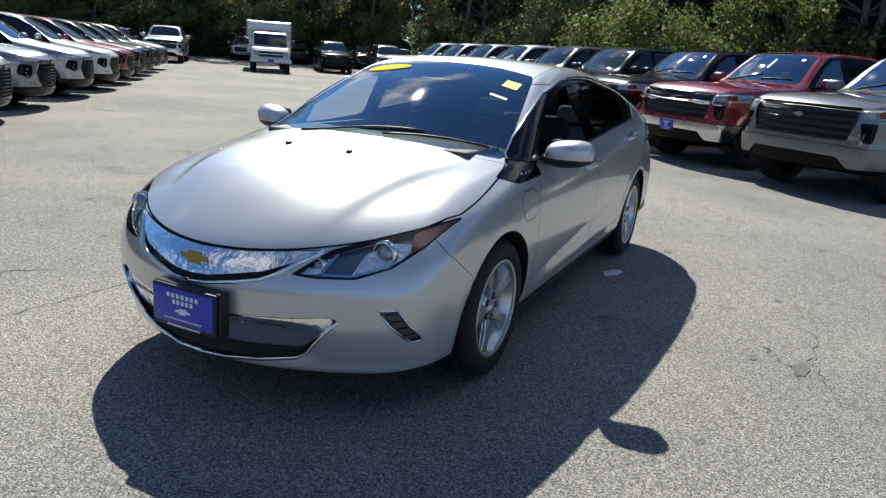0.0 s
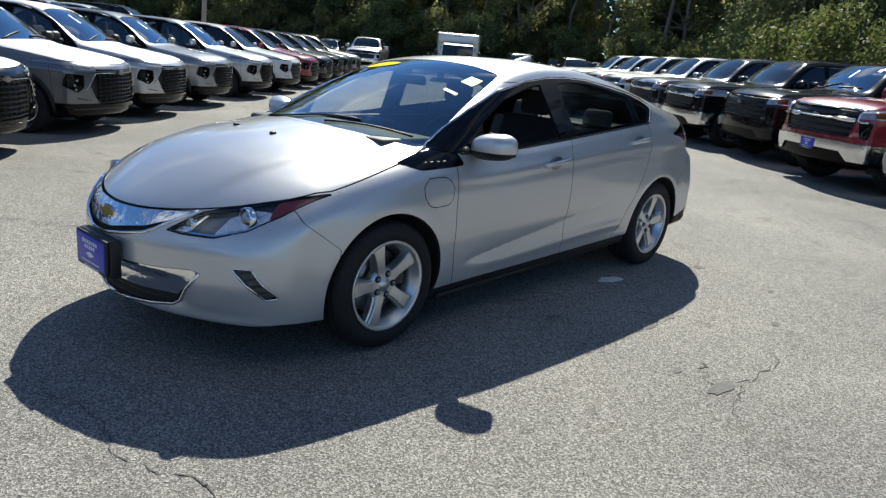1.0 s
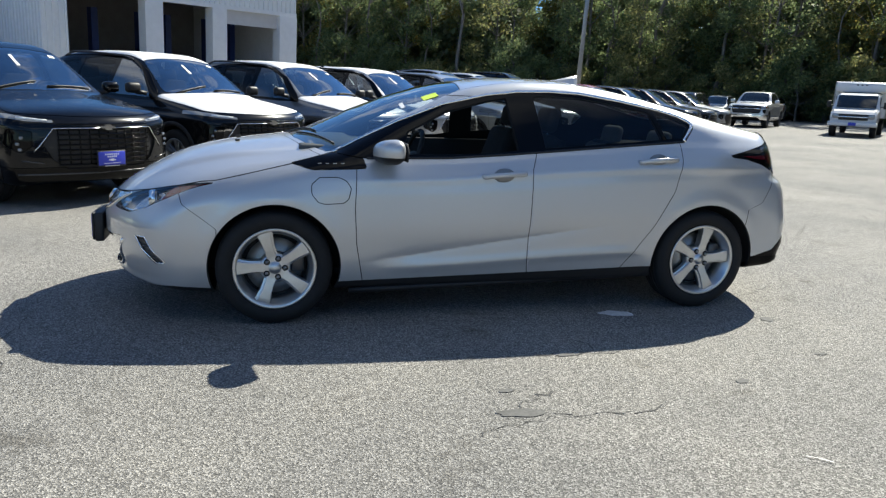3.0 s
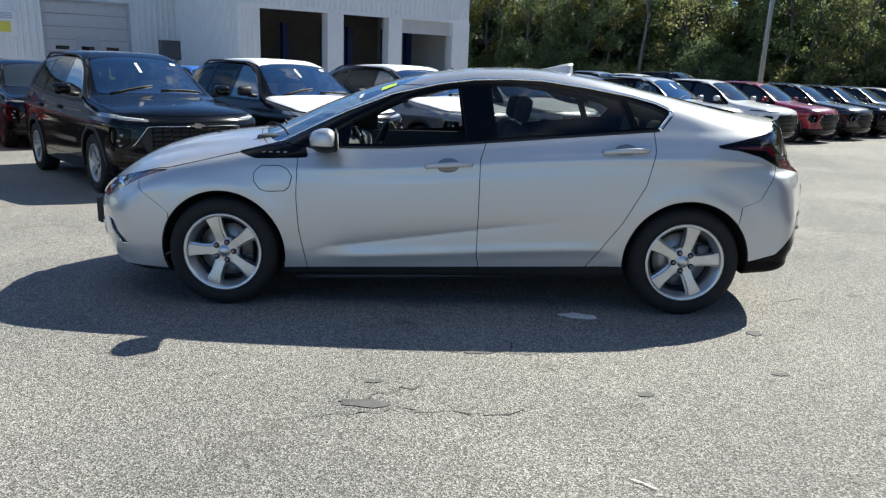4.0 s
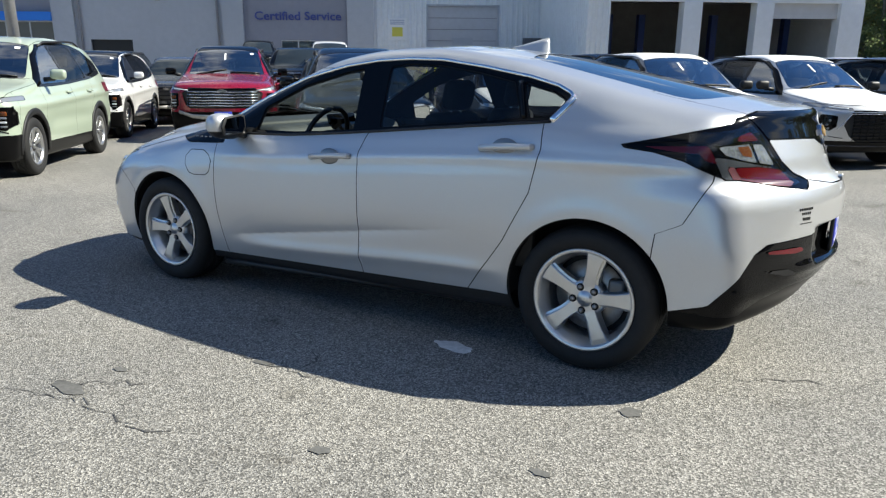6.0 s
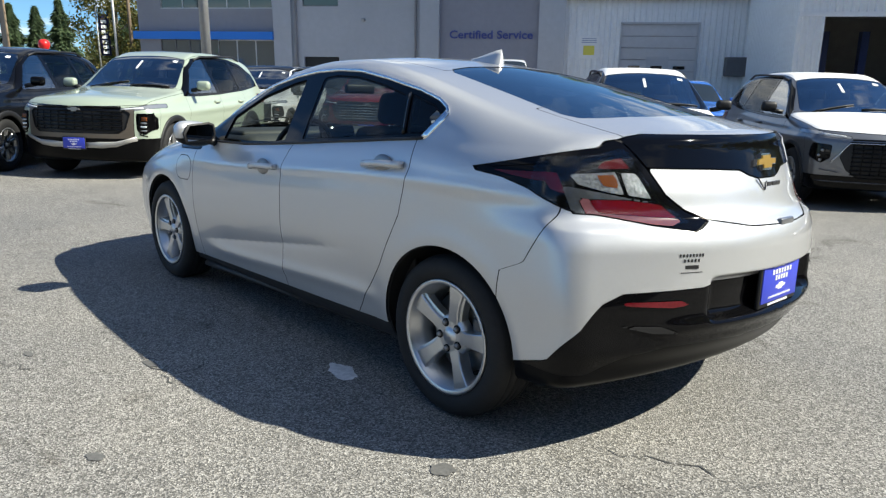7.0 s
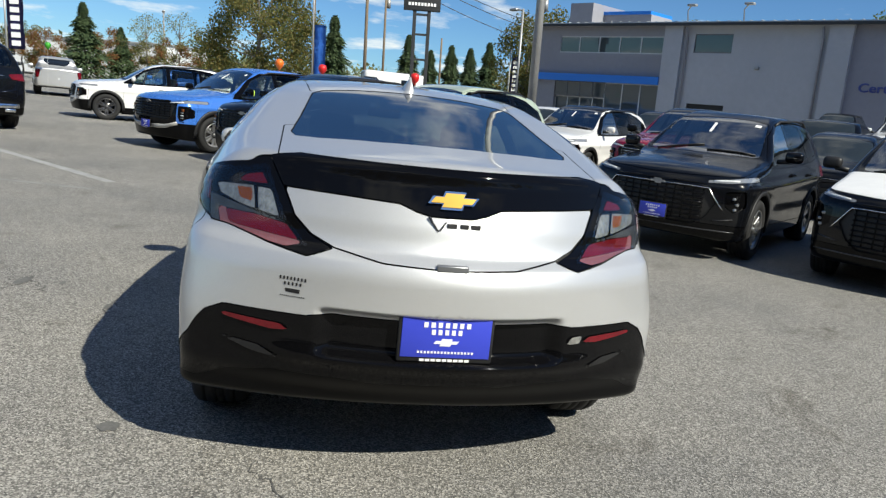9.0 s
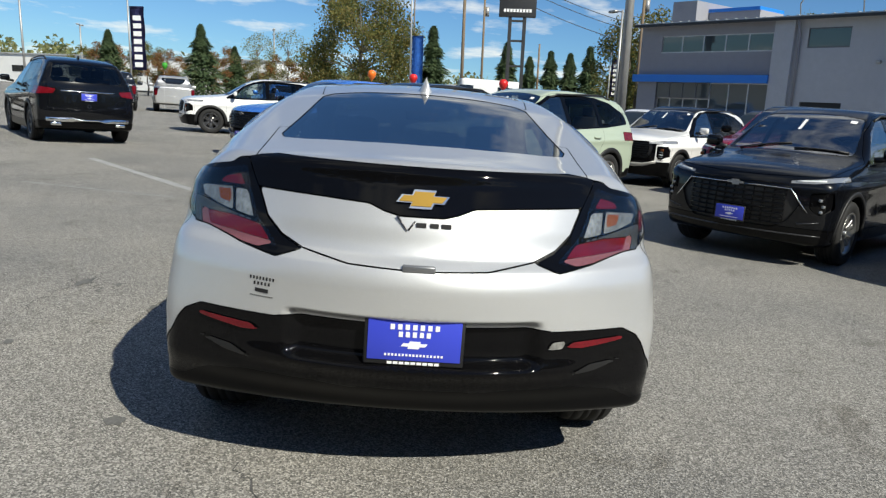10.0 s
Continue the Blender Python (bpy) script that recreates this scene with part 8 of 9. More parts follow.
def box_truck(m):
    t = thing("box_truck", "white box truck with a square cargo body, parked on asphalt", "truck", m=m)
    part("cargo_box", box((4.2, 2.25, 1.62), (1.55, 0, 1.66), 0.05), M["white_paint"], t, smooth=False)
    part("cap_fairing", box((0.5, 2.15, 0.45), (-0.75, 0, 2.20), 0.14, 3), M["white_paint"], t)
    for y in (-1.10, 1.10):
        part("corner_trim", box((0.06, 0.06, 1.6), (-0.56, y, 1.66), 0.015), M["galv"], t)
    own = bmesh.new()
    rows = [(-3.22, 0.62, 0.88, 0.86), (-3.25, 0.62, 1.02, 0.88), (-3.10, 0.60, 1.13, 0.90), (-2.55, 0.58, 1.25, 0.94), (-2.05, 0.56, 1.84, 0.84), (-1.90, 0.56, 1.92, 0.82), (-0.60, 0.56, 1.98, 0.84)]
    prev = None
    for x, lo, hi, hw in rows:
        ring = [own.verts.new((x, y, z)) for y, z in ((-hw, lo), (-hw - 0.03, (lo + min(hi, 1.2)) / 2), (-hw, hi - 0.08), (-hw + 0.10, hi), (hw - 0.10, hi), (hw, hi - 0.08), (hw + 0.03, (lo + min(hi, 1.2)) / 2), (hw, lo))]
        if prev:
            for i in range(8):
                own.faces.new((prev[i], prev[(i + 1) % 8], ring[(i + 1) % 8], ring[i]))
        else:
            own.faces.new(ring)
        prev = ring
    bmesh.ops.recalc_face_normals(own, faces=own.faces)
    part("cab", own, M["white_paint"], t, smooth=False)
    part("windshield", box((0.03, 1.56, 0.70), (-2.32, 0, 1.56), 0.01, rot=Matrix.Rotation(radians(40), 4, "Y")), M["screen_glass"], t)
    part("grille", box((0.05, 1.15, 0.26), (-3.25, 0, 0.88), 0.02), M["trim"], t)
    part("grille_bar", box((0.06, 1.20, 0.05), (-3.27, 0, 0.89), 0.015), M["chrome_soft"], t)
    part("front_bumper", box((0.16, 1.95, 0.20), (-3.30, 0, 0.58), 0.05), M["white_paint"], t)
    part("number_plate", box((0.02, 0.30, 0.14), (-3.39, 0, 0.58), 0.004), M["plate_blue"], t)
    for s in (-1, 1):
        part("headlight", box((0.06, 0.26, 0.20), (-3.23, s * 0.70, 0.92), 0.03), M["lamp_glass"], t)
        part("side_window", box((0.75, 0.03, 0.42), (-1.60, s * 0.875, 1.55), 0.01), M["glass_black"], t)
        mirror = part("side_mirror", box((0.10, 0.17, 0.30), (-2.25, s * 1.12, 1.42), 0.03), M["trim"], t)
        part("mirror_arm", rod((-2.25, s * 0.85, 1.32), (-2.25, s * 1.12, 1.40), 0.02, None, 6), M["trim"], mirror)
        for x in (-2.55, 2.4):
            wheel("wheel", t, (x, s * 0.80, 0.37), s, 0.37, 0.24, 0.20, M["alloy"], 6, False, lugs=False)
    for y in (-0.18, 0, 0.18):
        part("marker_lamp", box((0.03, 0.09, 0.05), (-1.0, y, 2.32), 0.01), M["trim"], t)
    part("chassis", box((5.6, 1.1, 0.3), (0.3, 0, 0.62), 0.02), M["dark"], t)


box_truck(parked(23.9, 21.6, 222, 3.38))

# ---------------------------------------------------------------- poles, signs, woods and distance
def upright(x, y, turn=0.0):
    return Matrix.Translation((x, y, 0)) @ LEAN @ Matrix.Rotation(turn, 4, "Z")


def lamp_pole(x, y, h, r, heads=2, turn=0.0, label="grey steel lamp pole in the car park"):
    p = thing("lamp_pole", label, "lamp pole", m=upright(x, y, turn))
    part("pole", rod((0, 0, 0), (0, 0, h), r, r * 0.75, 16), M["galv"], p)
    part("base", lathe([(0.001, 0.5), (r * 1.9, 0.5), (r * 2.1, 0.45), (r * 2.1, 0)], 20, "Z"), M["concrete"], p)
    for i in range(heads):
        s = 1 if i == 0 else -1
        part("arm", rod((0, 0, h - 0.1), (s * 0.7, 0, h), 0.04, None, 8), M["galv"], p)
        part("lamp_head", box((0.75, 0.38, 0.16), (s * 1.0, 0, h), 0.05), M["galv"], p)
    return p


lamp_pole(-13.54, 5.06, 9.5, 0.12)
lamp_pole(13.57, 27.9, 9.5, 0.11)
lamp_pole(-43.9, 13.2, 8.4, 0.09, 1, radians(200), "slim street lamp beyond the lot")
lamp_pole(-57.7, -32.4, 8.5, 0.10, 2, 0.5)
lamp_pole(-96.0, -44.8, 8.5, 0.12, 2, 0.2)
lamp_pole(-103.6, -20.8, 10.5, 0.13, 2, 0.2)


def banner_pole(x, y, z0, z1, w, mat, h, bars):
    p = thing("banner_pole", "tall flag banner on a thin pole at the lot's edge", "banner", m=upright(x, y, radians(80)))
    part("pole", rod((0, 0, 0), (0, 0, h), 0.06, 0.05, 10), M["galv"], p)
    bm = bmesh.new()
    n = 14
    prev = None
    for i in range(n + 1):
        z = z0 + (z1 - z0) * i / n
        b = 0.05 * math.sin(i * 0.9)
        row = [bm.verts.new((0.10 + w * t, b * t, z)) for t in (0, 0.5, 1)]
        if prev:
            for k in range(2):
                bm.faces.new((prev[k], prev[k + 1], row[k + 1], row[k]))
        prev = row
    bmesh.ops.solidify(bm, geom=bm.faces[:], thickness=0.01)
    part("banner", bm, mat, p)
    if bars:
        for i in range(7):
            z = z0 + (z1 - z0) * (i + 0.7) / 8.2
            part("lettering", box((w * 0.55, 0.02, (z1 - z0) / 13), (0.10 + w * 0.5, -0.035, z), 0), M["white"], p, smooth=False)
            part("lettering", box((w * 0.55, 0.02, (z1 - z0) / 13), (0.10 + w * 0.5, 0.075, z), 0), M["white"], p, smooth=False)


banner_pole(-42.4, -17.9, 2.2, 6.0, 0.95, M["banner_navy"], 7.2, True)
banner_pole(-45.6, -0.5, 2.6, 5.9, 0.75, M["banner_blue"], 11.5, False)
banner_pole(-53.5, 15.2, 3.2, 6.1, 0.7, M["banner_navy"], 6.6, True)


def pylon():
    p = thing("pylon_sign", "dark dealership pylon sign on two posts", "sign", m=upright(-38.2, 5.6, radians(84)))
    for s in (-0.40, 0.42):
        part("post", box((0.20, 0.20, 7.0), (s, 0, 3.5), 0.02), M["gutter"], p, smooth=False)
    for z in (4.0, 5.4, 6.5):
        part("crossbar", box((0.8, 0.12, 0.12), (0, 0, z), 0.01), M["gutter"], p, smooth=False)
    part("sign_board", box((2.1, 0.35, 2.6), (0, 0, 8.0), 0.05), M["gutter"], p)
    part("sign_panel", box((1.8, 0.02, 0.9), (0, -0.19, 8.6), 0.01), M["stripe_blue"], p)
    for i in range(9):
        part("lettering", box((0.13, 0.02, 0.17), (-0.72 + i * 0.18, -0.19, 7.05), 0), M["white"], p, smooth=False)


pylon()


def utility_pole(x, y, h, r=0.14, arms=True):
    p = thing("utility_pole", "weathered wooden utility pole beside the road", "pole", m=upright(x, y, radians(95)))
    part("pole", rod((0, 0, 0), (0, 0, h), r, r * 0.7, 10), M["wood"], p)
    if arms:
        part("crossarm", box((2.2, 0.12, 0.12), (0, 0, h - 0.6), 0.01), M["wood"], p, smooth=False)
        part("transformer", rod((0.3, 0.1, h - 2.4), (0.3, 0.1, h - 1.5), 0.2, None, 12), M["galv"], p)
        for s in (-0.9, 0.0, 0.9):
            part("insulator", rod((s, 0, h - 0.54), (s, 0, h - 0.35), 0.05, 0.03, 8), M["galv"], p)


utility_pole(-50.5, 3.3, 12.5)
utility_pole(-70.3, 6.5, 13.0)
utility_pole(-54.8, 9.7, 6.9, 0.10, False)
utility_pole(-60.6, -0.4, 12.5, 0.07, False)
utility_pole(-52.0, 17.0, 12.0)
utility_pole(-51.0, -46.0, 12.5)


def wire(a, b, sag, name="overhead_wire"):
    pts = []
    for t in np.linspace(0, 1, 25):
        p = Vector(a).lerp(Vector(b), t)
        p.z -= sag * 4 * t * (1 - t)
        pts.append(p)
    ob = part(name, tube(pts, 0.028, 5), M["gutter"])
    tagged(ob, "dark overhead wire sagging between the poles", "wire", "overhead wires")


for dz in (0.0, 0.5, -0.9):
    wire((-51.0, -46.0, 12.2 + dz), (-50.5, 3.3, 11.9 + dz), 1.2)
    wire((-50.5, 3.3, 11.9 + dz), (-52.0, 17.0, 8.0 + dz), 0.5)


def far_block(name, label, x, y, turn, w, d, h, mat, stripes=0):
    b = thing(name, label, "building", m=upright(x, y, turn))
    part("wall", box((w, d, h), (0, 0, h / 2), 0.05), mat, b, smooth=False)
    part("roof", box((w + 0.6, d + 0.6, 0.25), (0, 0, h + 0.12), 0.03), M["roof_metal"], b, smooth=False)
    for i in range(stripes):
        u = -w / 2 + (i + 0.5) * w / stripes
        part("window", box((w / stripes * 0.5, 0.1, 1.2), (u, -d / 2 - 0.02, h * 0.55), 0.02), M["glass_black"], b, smooth=False)
        part("window", box((w / stripes * 0.5, 0.1, 1.2), (u, d / 2 + 0.02, h * 0.55), 0.02), M["glass_black"], b, smooth=False)


far_block("shop_building", "long low white shop building beyond the road", -150, -66, radians(75), 90, 20, 6.0, M["far_white"], 14)
far_block("store_building", "pale store building beyond the road", -140, 6, radians(85), 30, 16, 5.6, M["far_white"], 5)


def far_van():
    v = thing("white_van", "white cargo van parked beyond the lot", "van", m=Matrix.Translation((-45.4, 4.3, 0)) @ Matrix.Rotation(radians(95), 4, "Z"))
    part("body", box((4.2, 1.95, 2.9), (0.5, 0, 1.95), 0.25, 3), M["white_paint"], v)
    part("cab", box((1.6, 1.9, 1.6), (-2.0, 0, 1.35), 0.3, 3), M["white_paint"], v)
    for s in (-1, 1):
        part("side_window", box((0.9, 0.03, 0.5), (-1.2, s * 0.985, 2.7), 0.02), M["glass_black"], v)
        part("rear_side_window", box((1.0, 0.03, 0.5), (1.4, s * 0.985, 2.7), 0.02), M["glass_black"], v)
        for x in (-2.0, 1.8):
            wheel("wheel", v, (x, s * 0.85, 0.36), s, 0.36, 0.22, 0.2, M["alloy"], 6, False, lugs=False)


far_van()


def leaves(rng, centres, radii, count, size, squash=0.8):
    """Small bent leaf clusters strewn through clumps, as arrays of quads."""
    n = count
    c = centres[rng.integers(0, len(centres), n)]
    r = radii[rng.integers(0, len(radii), n)] if np.ndim(radii) else radii
    d = rng.normal(size=(n, 3))
    d /= np.linalg.norm(d, axis=1, keepdims=True)
    rad = (rng.random(n) ** 0.45)[:, None] * (r[:, None] if np.ndim(r) else r)
    p = c + d * rad * np.array([1, 1, squash])
    u = rng.normal(size=(n, 3))
    u /= np.linalg.norm(u, axis=1, keepdims=True)
    v = np.cross(u, rng.normal(size=(n, 3)))
    v /= np.maximum(np.linalg.norm(v, axis=1, keepdims=True), 1e-6)
    s = (size * (0.6 + 0.8 * rng.random(n)))[:, None]
    w = np.cross(u, v)
    a, b = p - u * s * 0.5, p + u * s * 0.5
    m1, m2 = p - v * s * 0.34 + w * s * 0.12, p + v * s * 0.34 + w * s * 0.12
    V = np.stack([a, m1, b, m2], 1).reshape(-1, 3)
    F = np.arange(4 * n).reshape(n, 4)
    return V, F


def quads(name, V, F, mat, parent=None):
    me = bpy.data.meshes.new(name)
    me.vertices.add(len(V))
    me.vertices.foreach_set("co", V.astype(np.float32).ravel())
    k = F.shape[1]
    me.loops.add(F.size)
    me.loops.foreach_set("vertex_index", F.astype(np.int32).ravel())
    me.polygons.add(len(F))
    me.polygons.foreach_set("loop_start", np.arange(0, F.size, k, dtype=np.int32))
    me.update(calc_edges=True)
    me.materials.append(mat)
    ob = new(name, me)
    if parent is not None:
        ob.parent = parent
    return ob


def leaf_tree(seed, h, crown_lo, crown_r, count, leaf, mat, trunk_r=0.2, name="tree", label="", clumps=26, lean=0.0):
    """A broadleaf tree: tapered trunk, forking limbs and a crown of leaf clumps."""
    rng = np.random.default_rng(seed)
    t = thing(name, label, "tree", "trees round the lot")
    bm = bmesh.new()
    pts = [Vector((lean * i / 6 * h * 0.2 + rng.normal() * 0.08, rng.normal() * 0.08, h * 0.92 * i / 6)) for i in range(7)]
    for i in range(6):
        rod(pts[i], pts[i + 1], trunk_r * (1 - i / 6.6), trunk_r * (1 - (i + 1) / 6.6), 8, bm=bm, caps=False)
    cs, rs = [], []
    for i in range(clumps):
        f = (i + 0.5) / clumps
        z = crown_lo + (h - crown_lo) * f
        a = i * 2.399 + rng.normal() * 0.4
        wide = crown_r * (0.35 + 1.1 * math.sin(math.pi * min(0.97, 0.14 + 0.80 * f))) * (0.55 + 0.5 * rng.random())
        k = min(5, max(0, int(z * 0.75 / (h * 0.92) * 6)))
        base = pts[k].lerp(pts[k + 1], 0.5)
        tip = Vector((base.x + wide * math.cos(a) * 0.75, base.y + wide * math.sin(a) * 0.75, z))
        mid = base.lerp(tip, 0.5) + Vector((0, 0, 0.15))
        rod(base, mid, trunk_r * 0.30, trunk_r * 0.18, 5, bm=bm, caps=False)
        rod(mid, tip, trunk_r * 0.18, trunk_r * 0.05, 5, bm=bm, caps=False)
        cs.append(tip)
        rs.append(crown_r * (0.24 + 0.18 * rng.random()))
    part("trunk", bm, M["bark"], t)
    V, F = leaves(rng, np.array(cs), np.array(rs), count, leaf)
    quads("crown", V, F, mat, t)
    return t


def conifer(seed, h, r, label, count=7000):
    rng = np.random.default_rng(seed)
    t = thing("conifer", label, "tree", "trees round the lot")
    part("trunk", rod((0, 0, 0), (0, 0, h), h * 0.018, 0.02, 7), M["bark"], t)
    n = count
    f = rng.random(n) ** 0.75
    z = h * (0.10 + 0.90 * f)
    lobe = rng.random(8) * 2 * math.pi
    a = rng.random(n) * 2 * math.pi
    tier = 0.74 + 0.22 * np.sin(z * 4.2 + lobe[0]) + 0.26 * np.sin(a * 3 + lobe[1] + z * 1.7) * np.sin(a * 5 + lobe[2] - z * 2.3) + 0.18 * rng.normal(size=n)
    rad = 1.45 * r * (1 - f) ** 0.95 * np.clip(tier, 0.15, 1.35) * (0.35 + 0.65 * rng.random(n) ** 0.5) + 0.05
    p = np.stack([rad * np.cos(a), rad * np.sin(a), z - rad * 0.30], 1)
    out = np.stack([np.cos(a), np.sin(a), -0.35 + 0 * a], 1)
    side = np.stack([-np.sin(a), np.cos(a), 0.3 * rng.normal(size=n)], 1)
    s = (h * 0.030 * (0.7 + 0.7 * rng.random(n)))[:, None]
    V = np.stack([p - out * s, p - side * s * 0.35, p + out * s, p + side * s * 0.35], 1).reshape(-1, 3)
    quads("crown", V, np.arange(4 * n).reshape(n, 4), M["needles"], t)
    return t


def plant(t, x, y, turn, s=1.0):
    t.matrix_world = upright(x, y, turn) @ Matrix.Scale(s, 4)


# trees beyond the road
plant(leaf_tree(3, 10.2, 2.4, 4.6, 26000, 0.20, M["leaf_autumn"], 0.28, "maple_tree", "green and yellow maple in early autumn colour", 34), -60.4, -5.0, 0.4)
for i, (x, y, h, r) in enumerate(((-60.6, 1.3, 8.2, 1.7), (-75.0, 9.6, 7.8, 1.6), (-74.6, 12.0, 7.4, 1.5), (-74.3, 14.2, 8.1, 1.7), (-73.8, 16.2, 8.0, 1.6), (-73.5, 18.2, 8.8, 1.8), (-78.9, -34.2, 7.0, 2.0), (-82.1, -25.0, 8.6, 2.4), (-87.9, -22.6, 6.8, 1.6), (-60.0, -58.0, 8.4, 2.4), (-62.0, 8.0, 7.5, 1.6), (-66.0, 20.5, 8.2, 1.8), (-70.0, 23.0, 8.5, 1.9))):
    plant(conifer(40 + i, h, r, "dark green conifer beyond the road"), x, y, i * 1.3)
for i, (x, y, h) in enumerate(((-88.5, -20.0, 8.4), (-89.2, -16.3, 9.0))):
    plant(leaf_tree(60 + i, h, 2.5, 2.6, 2200, 0.16, M["leaf_olive"], 0.14, "thin_tree", "thinly leaved small tree beyond the road", 22), x, y, i)
for i in range(9):
    plant(leaf_tree(70 + i, 5.4 + 0.5 * (i % 3), 1.4, 2.4, 5000, 0.17, M["leaf_rust"] if i % 2 else M["leaf_autumn"], 0.12, "shrub_tree", "rust and green shrub tree beyond the road", 16), -92 + 3.0 * (i % 2), -42 + i * 3.6, i)
for i, (x, y) in enumerate(((-53.5, 20.0), (-54.5, 24.0), (-50.5, 27.5), (-56.0, 17.4))):
    plant(leaf_tree(85 + i, 9.5, 2.0, 3.4, 9000, 0.20, M["leaf_autumn"], 0.2, "tree", "green and brown tree beside the building", 24), x, y, i)
for i in range(5):
    plant(leaf_tree(90 + i, 13.5, 4, 3.6, 5000, 0.24, M["leaf_dark"], 0.2, "tree", "green tree behind the building", 22), -52 + i * 5.5, 50 + i * 3.4, i)

# a low belt of trees along the horizon
rh = np.random.default_rng(77)
hc = []
for i in range(700):
    a = radians(rh.uniform(150, 235))
    d = rh.uniform(175, 215)
    hc.append((d * math.cos(a), d * math.sin(a), rh.uniform(0.5, 8.5) * (0.75 + 0.35 * math.sin(a * 23) * math.sin(a * 9))))
V, F = leaves(rh, np.array(hc), 3.4, 42000, 1.1)
V[:, 2] = np.maximum(V[:, 2], 0.02)
tagged(quads("far_treeline", V, F, M["leaf_olive"]), "hazy low belt of trees along the horizon", "treeline", kind="stuff")

# the woods behind the rows
EDGE = [(-6, 70), (8, 66), (22, 60), (33, 52), (42, 42), (47, 31), (45, 19), (37, 9), (30, 1), (25, -8), (22, -20), (20, -36)]
kinds = [leaf_tree(s, h, lo, r, 9500, 0.22, M[m], 0.17, "tree", "tall broadleaf tree at the edge of the woods", 30) for s, h, lo, r, m in
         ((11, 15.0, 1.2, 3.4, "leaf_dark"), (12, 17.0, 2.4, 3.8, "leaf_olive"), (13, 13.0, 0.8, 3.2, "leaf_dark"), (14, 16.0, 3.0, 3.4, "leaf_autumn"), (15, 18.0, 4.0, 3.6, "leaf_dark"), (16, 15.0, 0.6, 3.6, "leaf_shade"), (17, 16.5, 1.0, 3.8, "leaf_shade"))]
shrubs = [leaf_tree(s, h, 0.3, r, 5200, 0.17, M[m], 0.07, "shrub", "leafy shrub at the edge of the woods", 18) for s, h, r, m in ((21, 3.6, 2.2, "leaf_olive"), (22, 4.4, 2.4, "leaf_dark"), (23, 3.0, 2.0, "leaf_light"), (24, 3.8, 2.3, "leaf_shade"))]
rngw = random.Random(7)


def along(f):
    ds = [math.dist(a, b) for a, b in zip(EDGE, EDGE[1:])]
    t = f * sum(ds)
    for (a, b), d in zip(zip(EDGE, EDGE[1:]), ds):
        if t <= d:
            u = t / d
            nx, ny = (b[1] - a[1]) / d, -(b[0] - a[0]) / d
            return a[0] + (b[0] - a[0]) * u, a[1] + (b[1] - a[1]) * u, -nx, -ny
        t -= d
    return (*EDGE[-1], 1.0, 0.0)


first = set()
for i in range(58):
    f = (i + 0.5) / 58
    x, y, nx, ny = along(f)
    if nx * x + ny * y < 0:
        nx, ny = -nx, -ny
    back = rngw.uniform(0.5, 7.5)
    m = upright(x + nx * back + rngw.uniform(-1, 1), y + ny * back + rngw.uniform(-1, 1), rngw.uniform(0, 6.28)) @ Matrix.Scale(rngw.uniform(0.8, 1.15), 4)
    # the last stretch takes trees whose leaf colour holds the shade
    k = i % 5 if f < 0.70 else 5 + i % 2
    if k in first:
        copy_thing(kinds[k], m).scale = [m.to_scale()[0]] * 3
    else:
        kinds[k].matrix_world = m
        first.add(k)
first = set()
for i in range(54):
    x, y, nx, ny = along((i + 0.3) / 54)
    if nx * x + ny * y < 0:
        nx, ny = -nx, -ny
    back = rngw.uniform(-2.0, 1.5)
    m = upright(x + nx * back, y + ny * back, rngw.uniform(0, 6.28)) @ Matrix.Scale(rngw.uniform(0.75, 1.3), 4)
    # likewise mostly shrubs in the shade-darkened leaves from there on
    k = rngw.choice((0, 1, 1, 0, 2)) if i < 37 else rngw.choice((3, 3, 2, 3))
    if k in first:
        copy_thing(shrubs[k], m).scale = [m.to_scale()[0]] * 3
    else:
        shrubs[k].matrix_world = m
        first.add(k)
bush = leaf_tree(31, 3.3, 0.4, 2.5, 12000, 0.14, M["leaf_light"], 0.08, "bush", "bright yellow-green bush behind the trucks", 26)
plant(bush, 21.2, 3.4, 0.3)
plant(leaf_tree(32, 4.4, 0.6, 2.2, 10000, 0.15, M["leaf_light"], 0.08, "bush", "yellow-green bush behind the trucks", 22), 23.5, -0.6, 1.0)
# deep woods: mixed leaves, then leaves darkened for shade behind the trucks
rg = np.random.default_rng(5)


def deep_woods(name, f0, f1, near, far, mat, label):
    sets = []
    for clumps, lo, hi, top, rad, n, size in ((near, 3.5, 13, 10.0, 2.2, 113, 0.55), (far, 9, 17, 11.0, 2.6, 78, 1.25)):
        cs = []
        for i in range(clumps):
            x, y, nx, ny = along(f0 + (f1 - f0) * rg.random())
            if nx * x + ny * y < 0:
                nx, ny = -nx, -ny
            b = rg.uniform(lo, hi)
            cs.append((x + nx * b, y + ny * b, rg.uniform(0.3, top)))
        sets.append(leaves(rg, np.array(cs), rad, clumps * n, size))
    (V, F), (V2, F2) = sets
    V, F = np.concatenate([V, V2]), np.concatenate([F, F2 + len(V)])
    V[:, 2] = np.maximum(V[:, 2], 0.02)
    tagged(quads(name, V, F, mat), label, "woods", kind="stuff")


deep_woods("woods", 0.0, 0.70, 1050, 630, M["leaf_deep"], "deep shaded woods behind the edge trees")
deep_woods("evergreen_woods", 0.70, 1.0, 450, 270, M["leaf_shade"], "woods behind the trucks, leaves coloured dark for deep shade")

# bare trunks between the leaves
rb = random.Random(19)


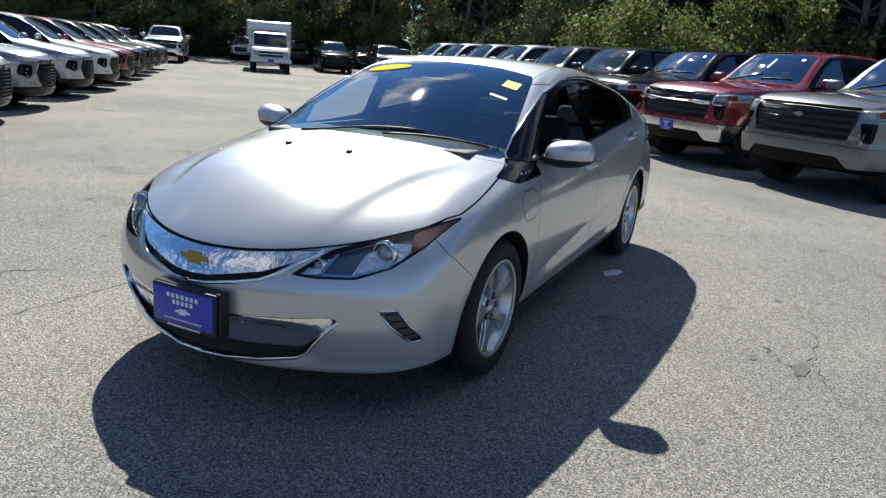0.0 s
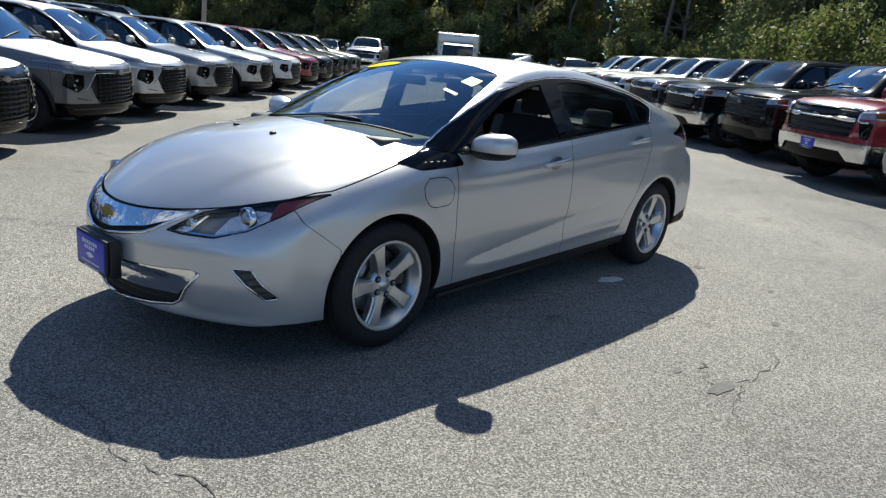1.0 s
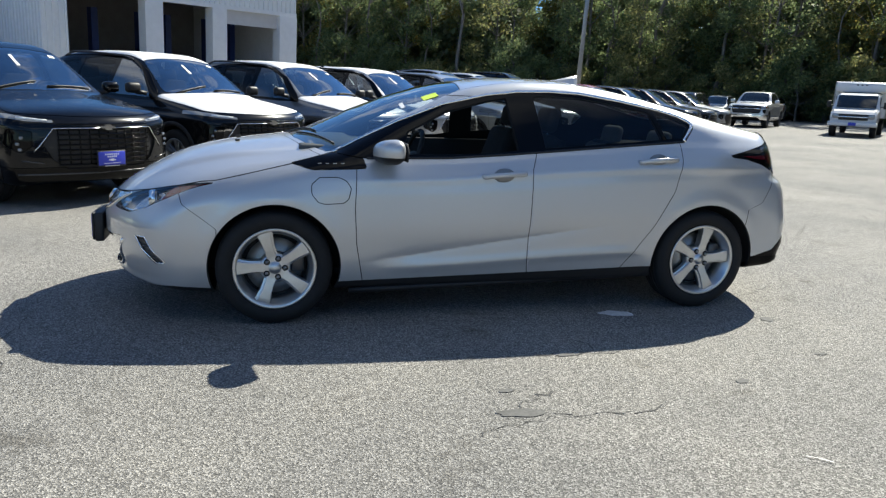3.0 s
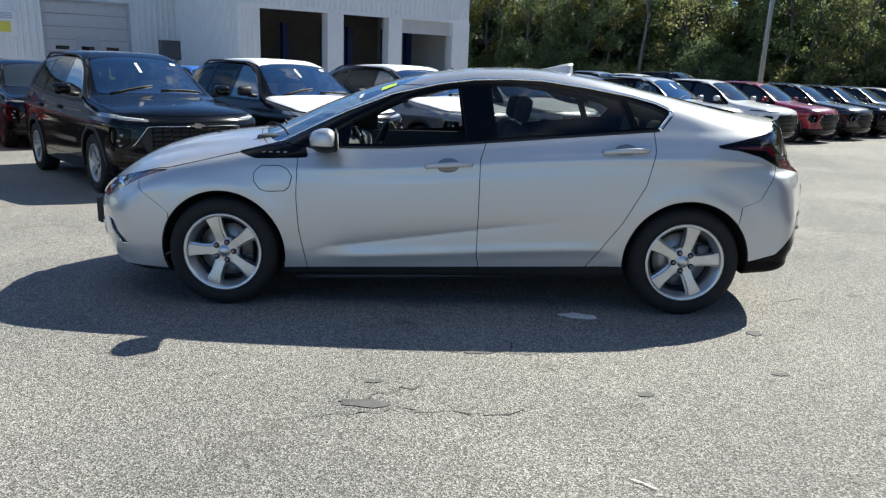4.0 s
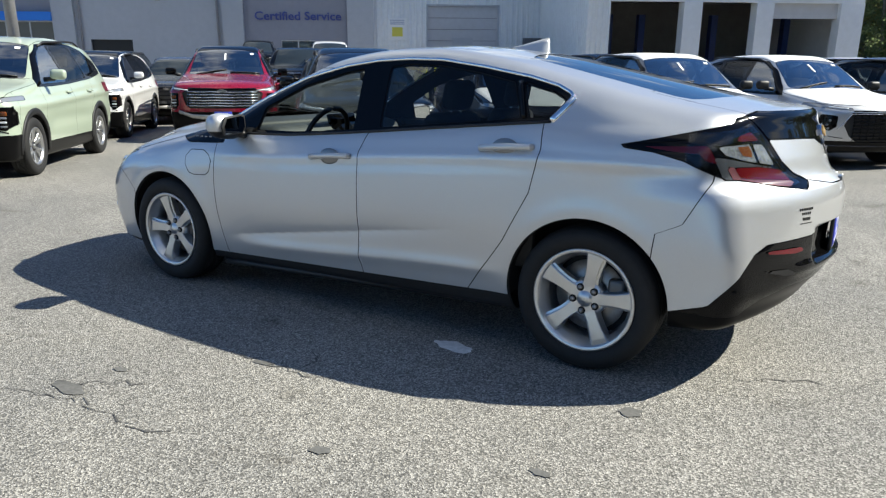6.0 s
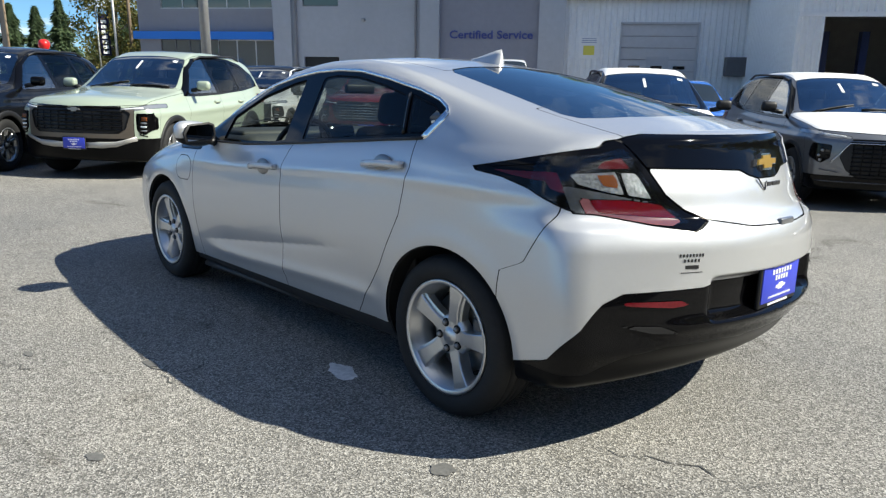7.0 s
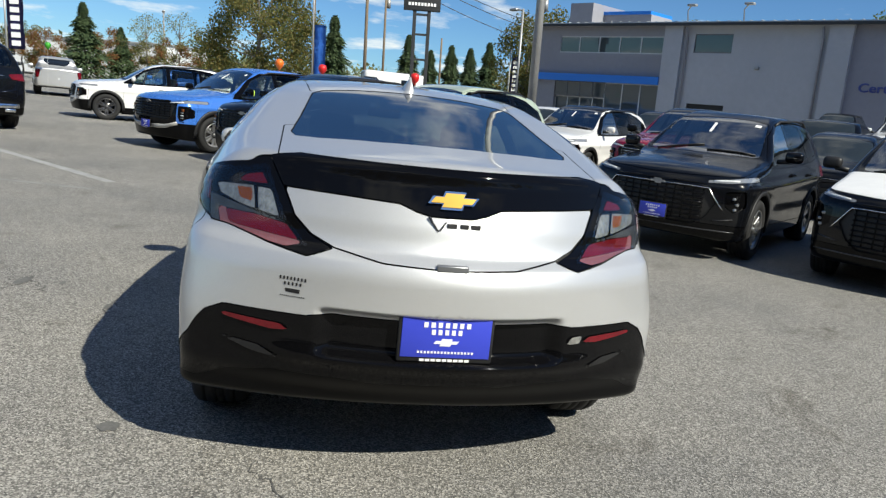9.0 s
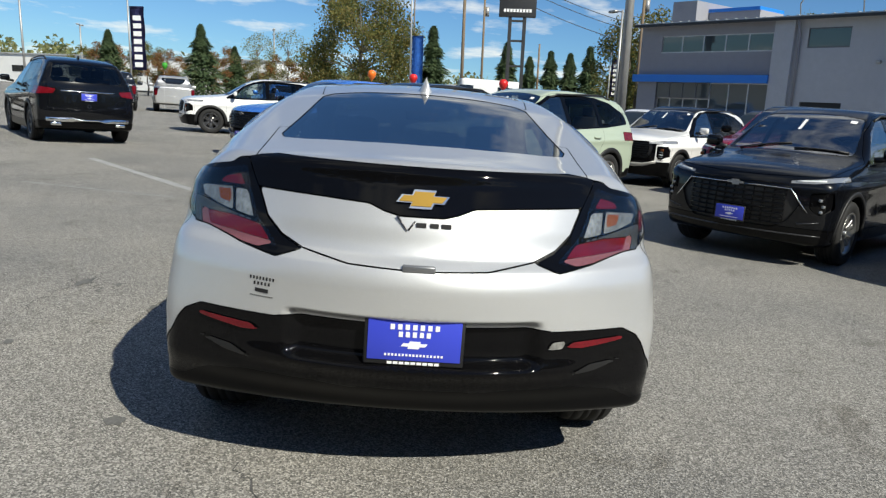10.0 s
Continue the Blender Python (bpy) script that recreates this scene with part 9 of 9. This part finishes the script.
def stem(pts, radii, seg=8):
    """A tapered, bent stem."""
    bm = bmesh.new()
    prev = None
    for p, r in zip(pts, radii):
        ring = [bm.verts.new(p + Vector((r * math.cos(2 * math.pi * k / seg), r * math.sin(2 * math.pi * k / seg), 0))) for k in range(seg)]
        if prev:
            for k in range(seg):
                bm.faces.new((prev[k], prev[(k + 1) % seg], ring[(k + 1) % seg], ring[k]))
        prev = ring
    return bm


def bare_trunk(seed, h, r):
    g = random.Random(seed)
    t = thing("bare_trunk", "tall slim grey trunk at the edge of the woods", "tree", "trunks in the woods")
    pts = [Vector((g.uniform(-0.12, 0.12) * i, g.uniform(-0.12, 0.12) * i, h * i / 8)) for i in range(9)]
    part("trunk", stem(pts, [r * (1.15 if i == 0 else 1 - i / 10) for i in range(9)]), M["bark"], t)
    for i in range(2):
        k = g.randint(2, 6)
        a = g.uniform(0, 6.28)
        d = Vector((math.cos(a), math.sin(a), 0.55))
        part("bough", stem([pts[k], pts[k] + d * 0.7, pts[k] + d * 1.5 + Vector((0, 0, 0.3)), pts[k] + d * 2.2 + Vector((0, 0, 0.9))], (r * 0.4, r * 0.3, r * 0.2, r * 0.06), 6), M["bark"], t)
    return t


stems = [bare_trunk(200 + i, h, r) for i, (h, r) in enumerate(((14.0, 0.15), (16.0, 0.19), (12.5, 0.11)))]
for i in range(32):
    x, y, nx, ny = along((i + 0.5) / 32)
    if nx * x + ny * y < 0:
        nx, ny = -nx, -ny
    back = rb.uniform(-0.8, 2.0)
    m = upright(x + nx * back + rb.uniform(-0.7, 0.7), y + ny * back + rb.uniform(-0.7, 0.7), rb.uniform(0, 6.28))
    if i < 3:
        stems[i].matrix_world = m
    else:
        copy_thing(stems[rb.randrange(3)], m)


# balloons tied in the lot
def balloon(x, y, z, mat, colour):
    b = thing("balloon", colour + " balloon on a string tied in the lot", "balloon", "balloons over the lot", Matrix.Translation((x, y, 0)))
    prof = [(0.001, -0.19), (0.02, -0.185), (0.012, -0.17), (0.05, -0.13), (0.11, -0.06), (0.14, 0.02), (0.135, 0.08), (0.10, 0.14), (0.05, 0.165), (0.001, 0.17)]
    part("skin", lathe([(r, z + h) for r, h in prof], 20, "Z"), mat, b)
    part("string", rod((0, 0, 0), (0, 0, z - 0.17), 0.004, None, 5), M["white"], b)


for x, y, z, nm, col in ((-33.5, -12.9, 2.35, "balloon_green", "shiny green"), (-19.93, -1.58, 2.2, "balloon_orange", "orange"), (-19.89, -0.21, 2.18, "balloon_red", "red"), (-17.55, 2.51, 2.13, "balloon_red", "red")):
    balloon(x, y, z, M[nm], col)
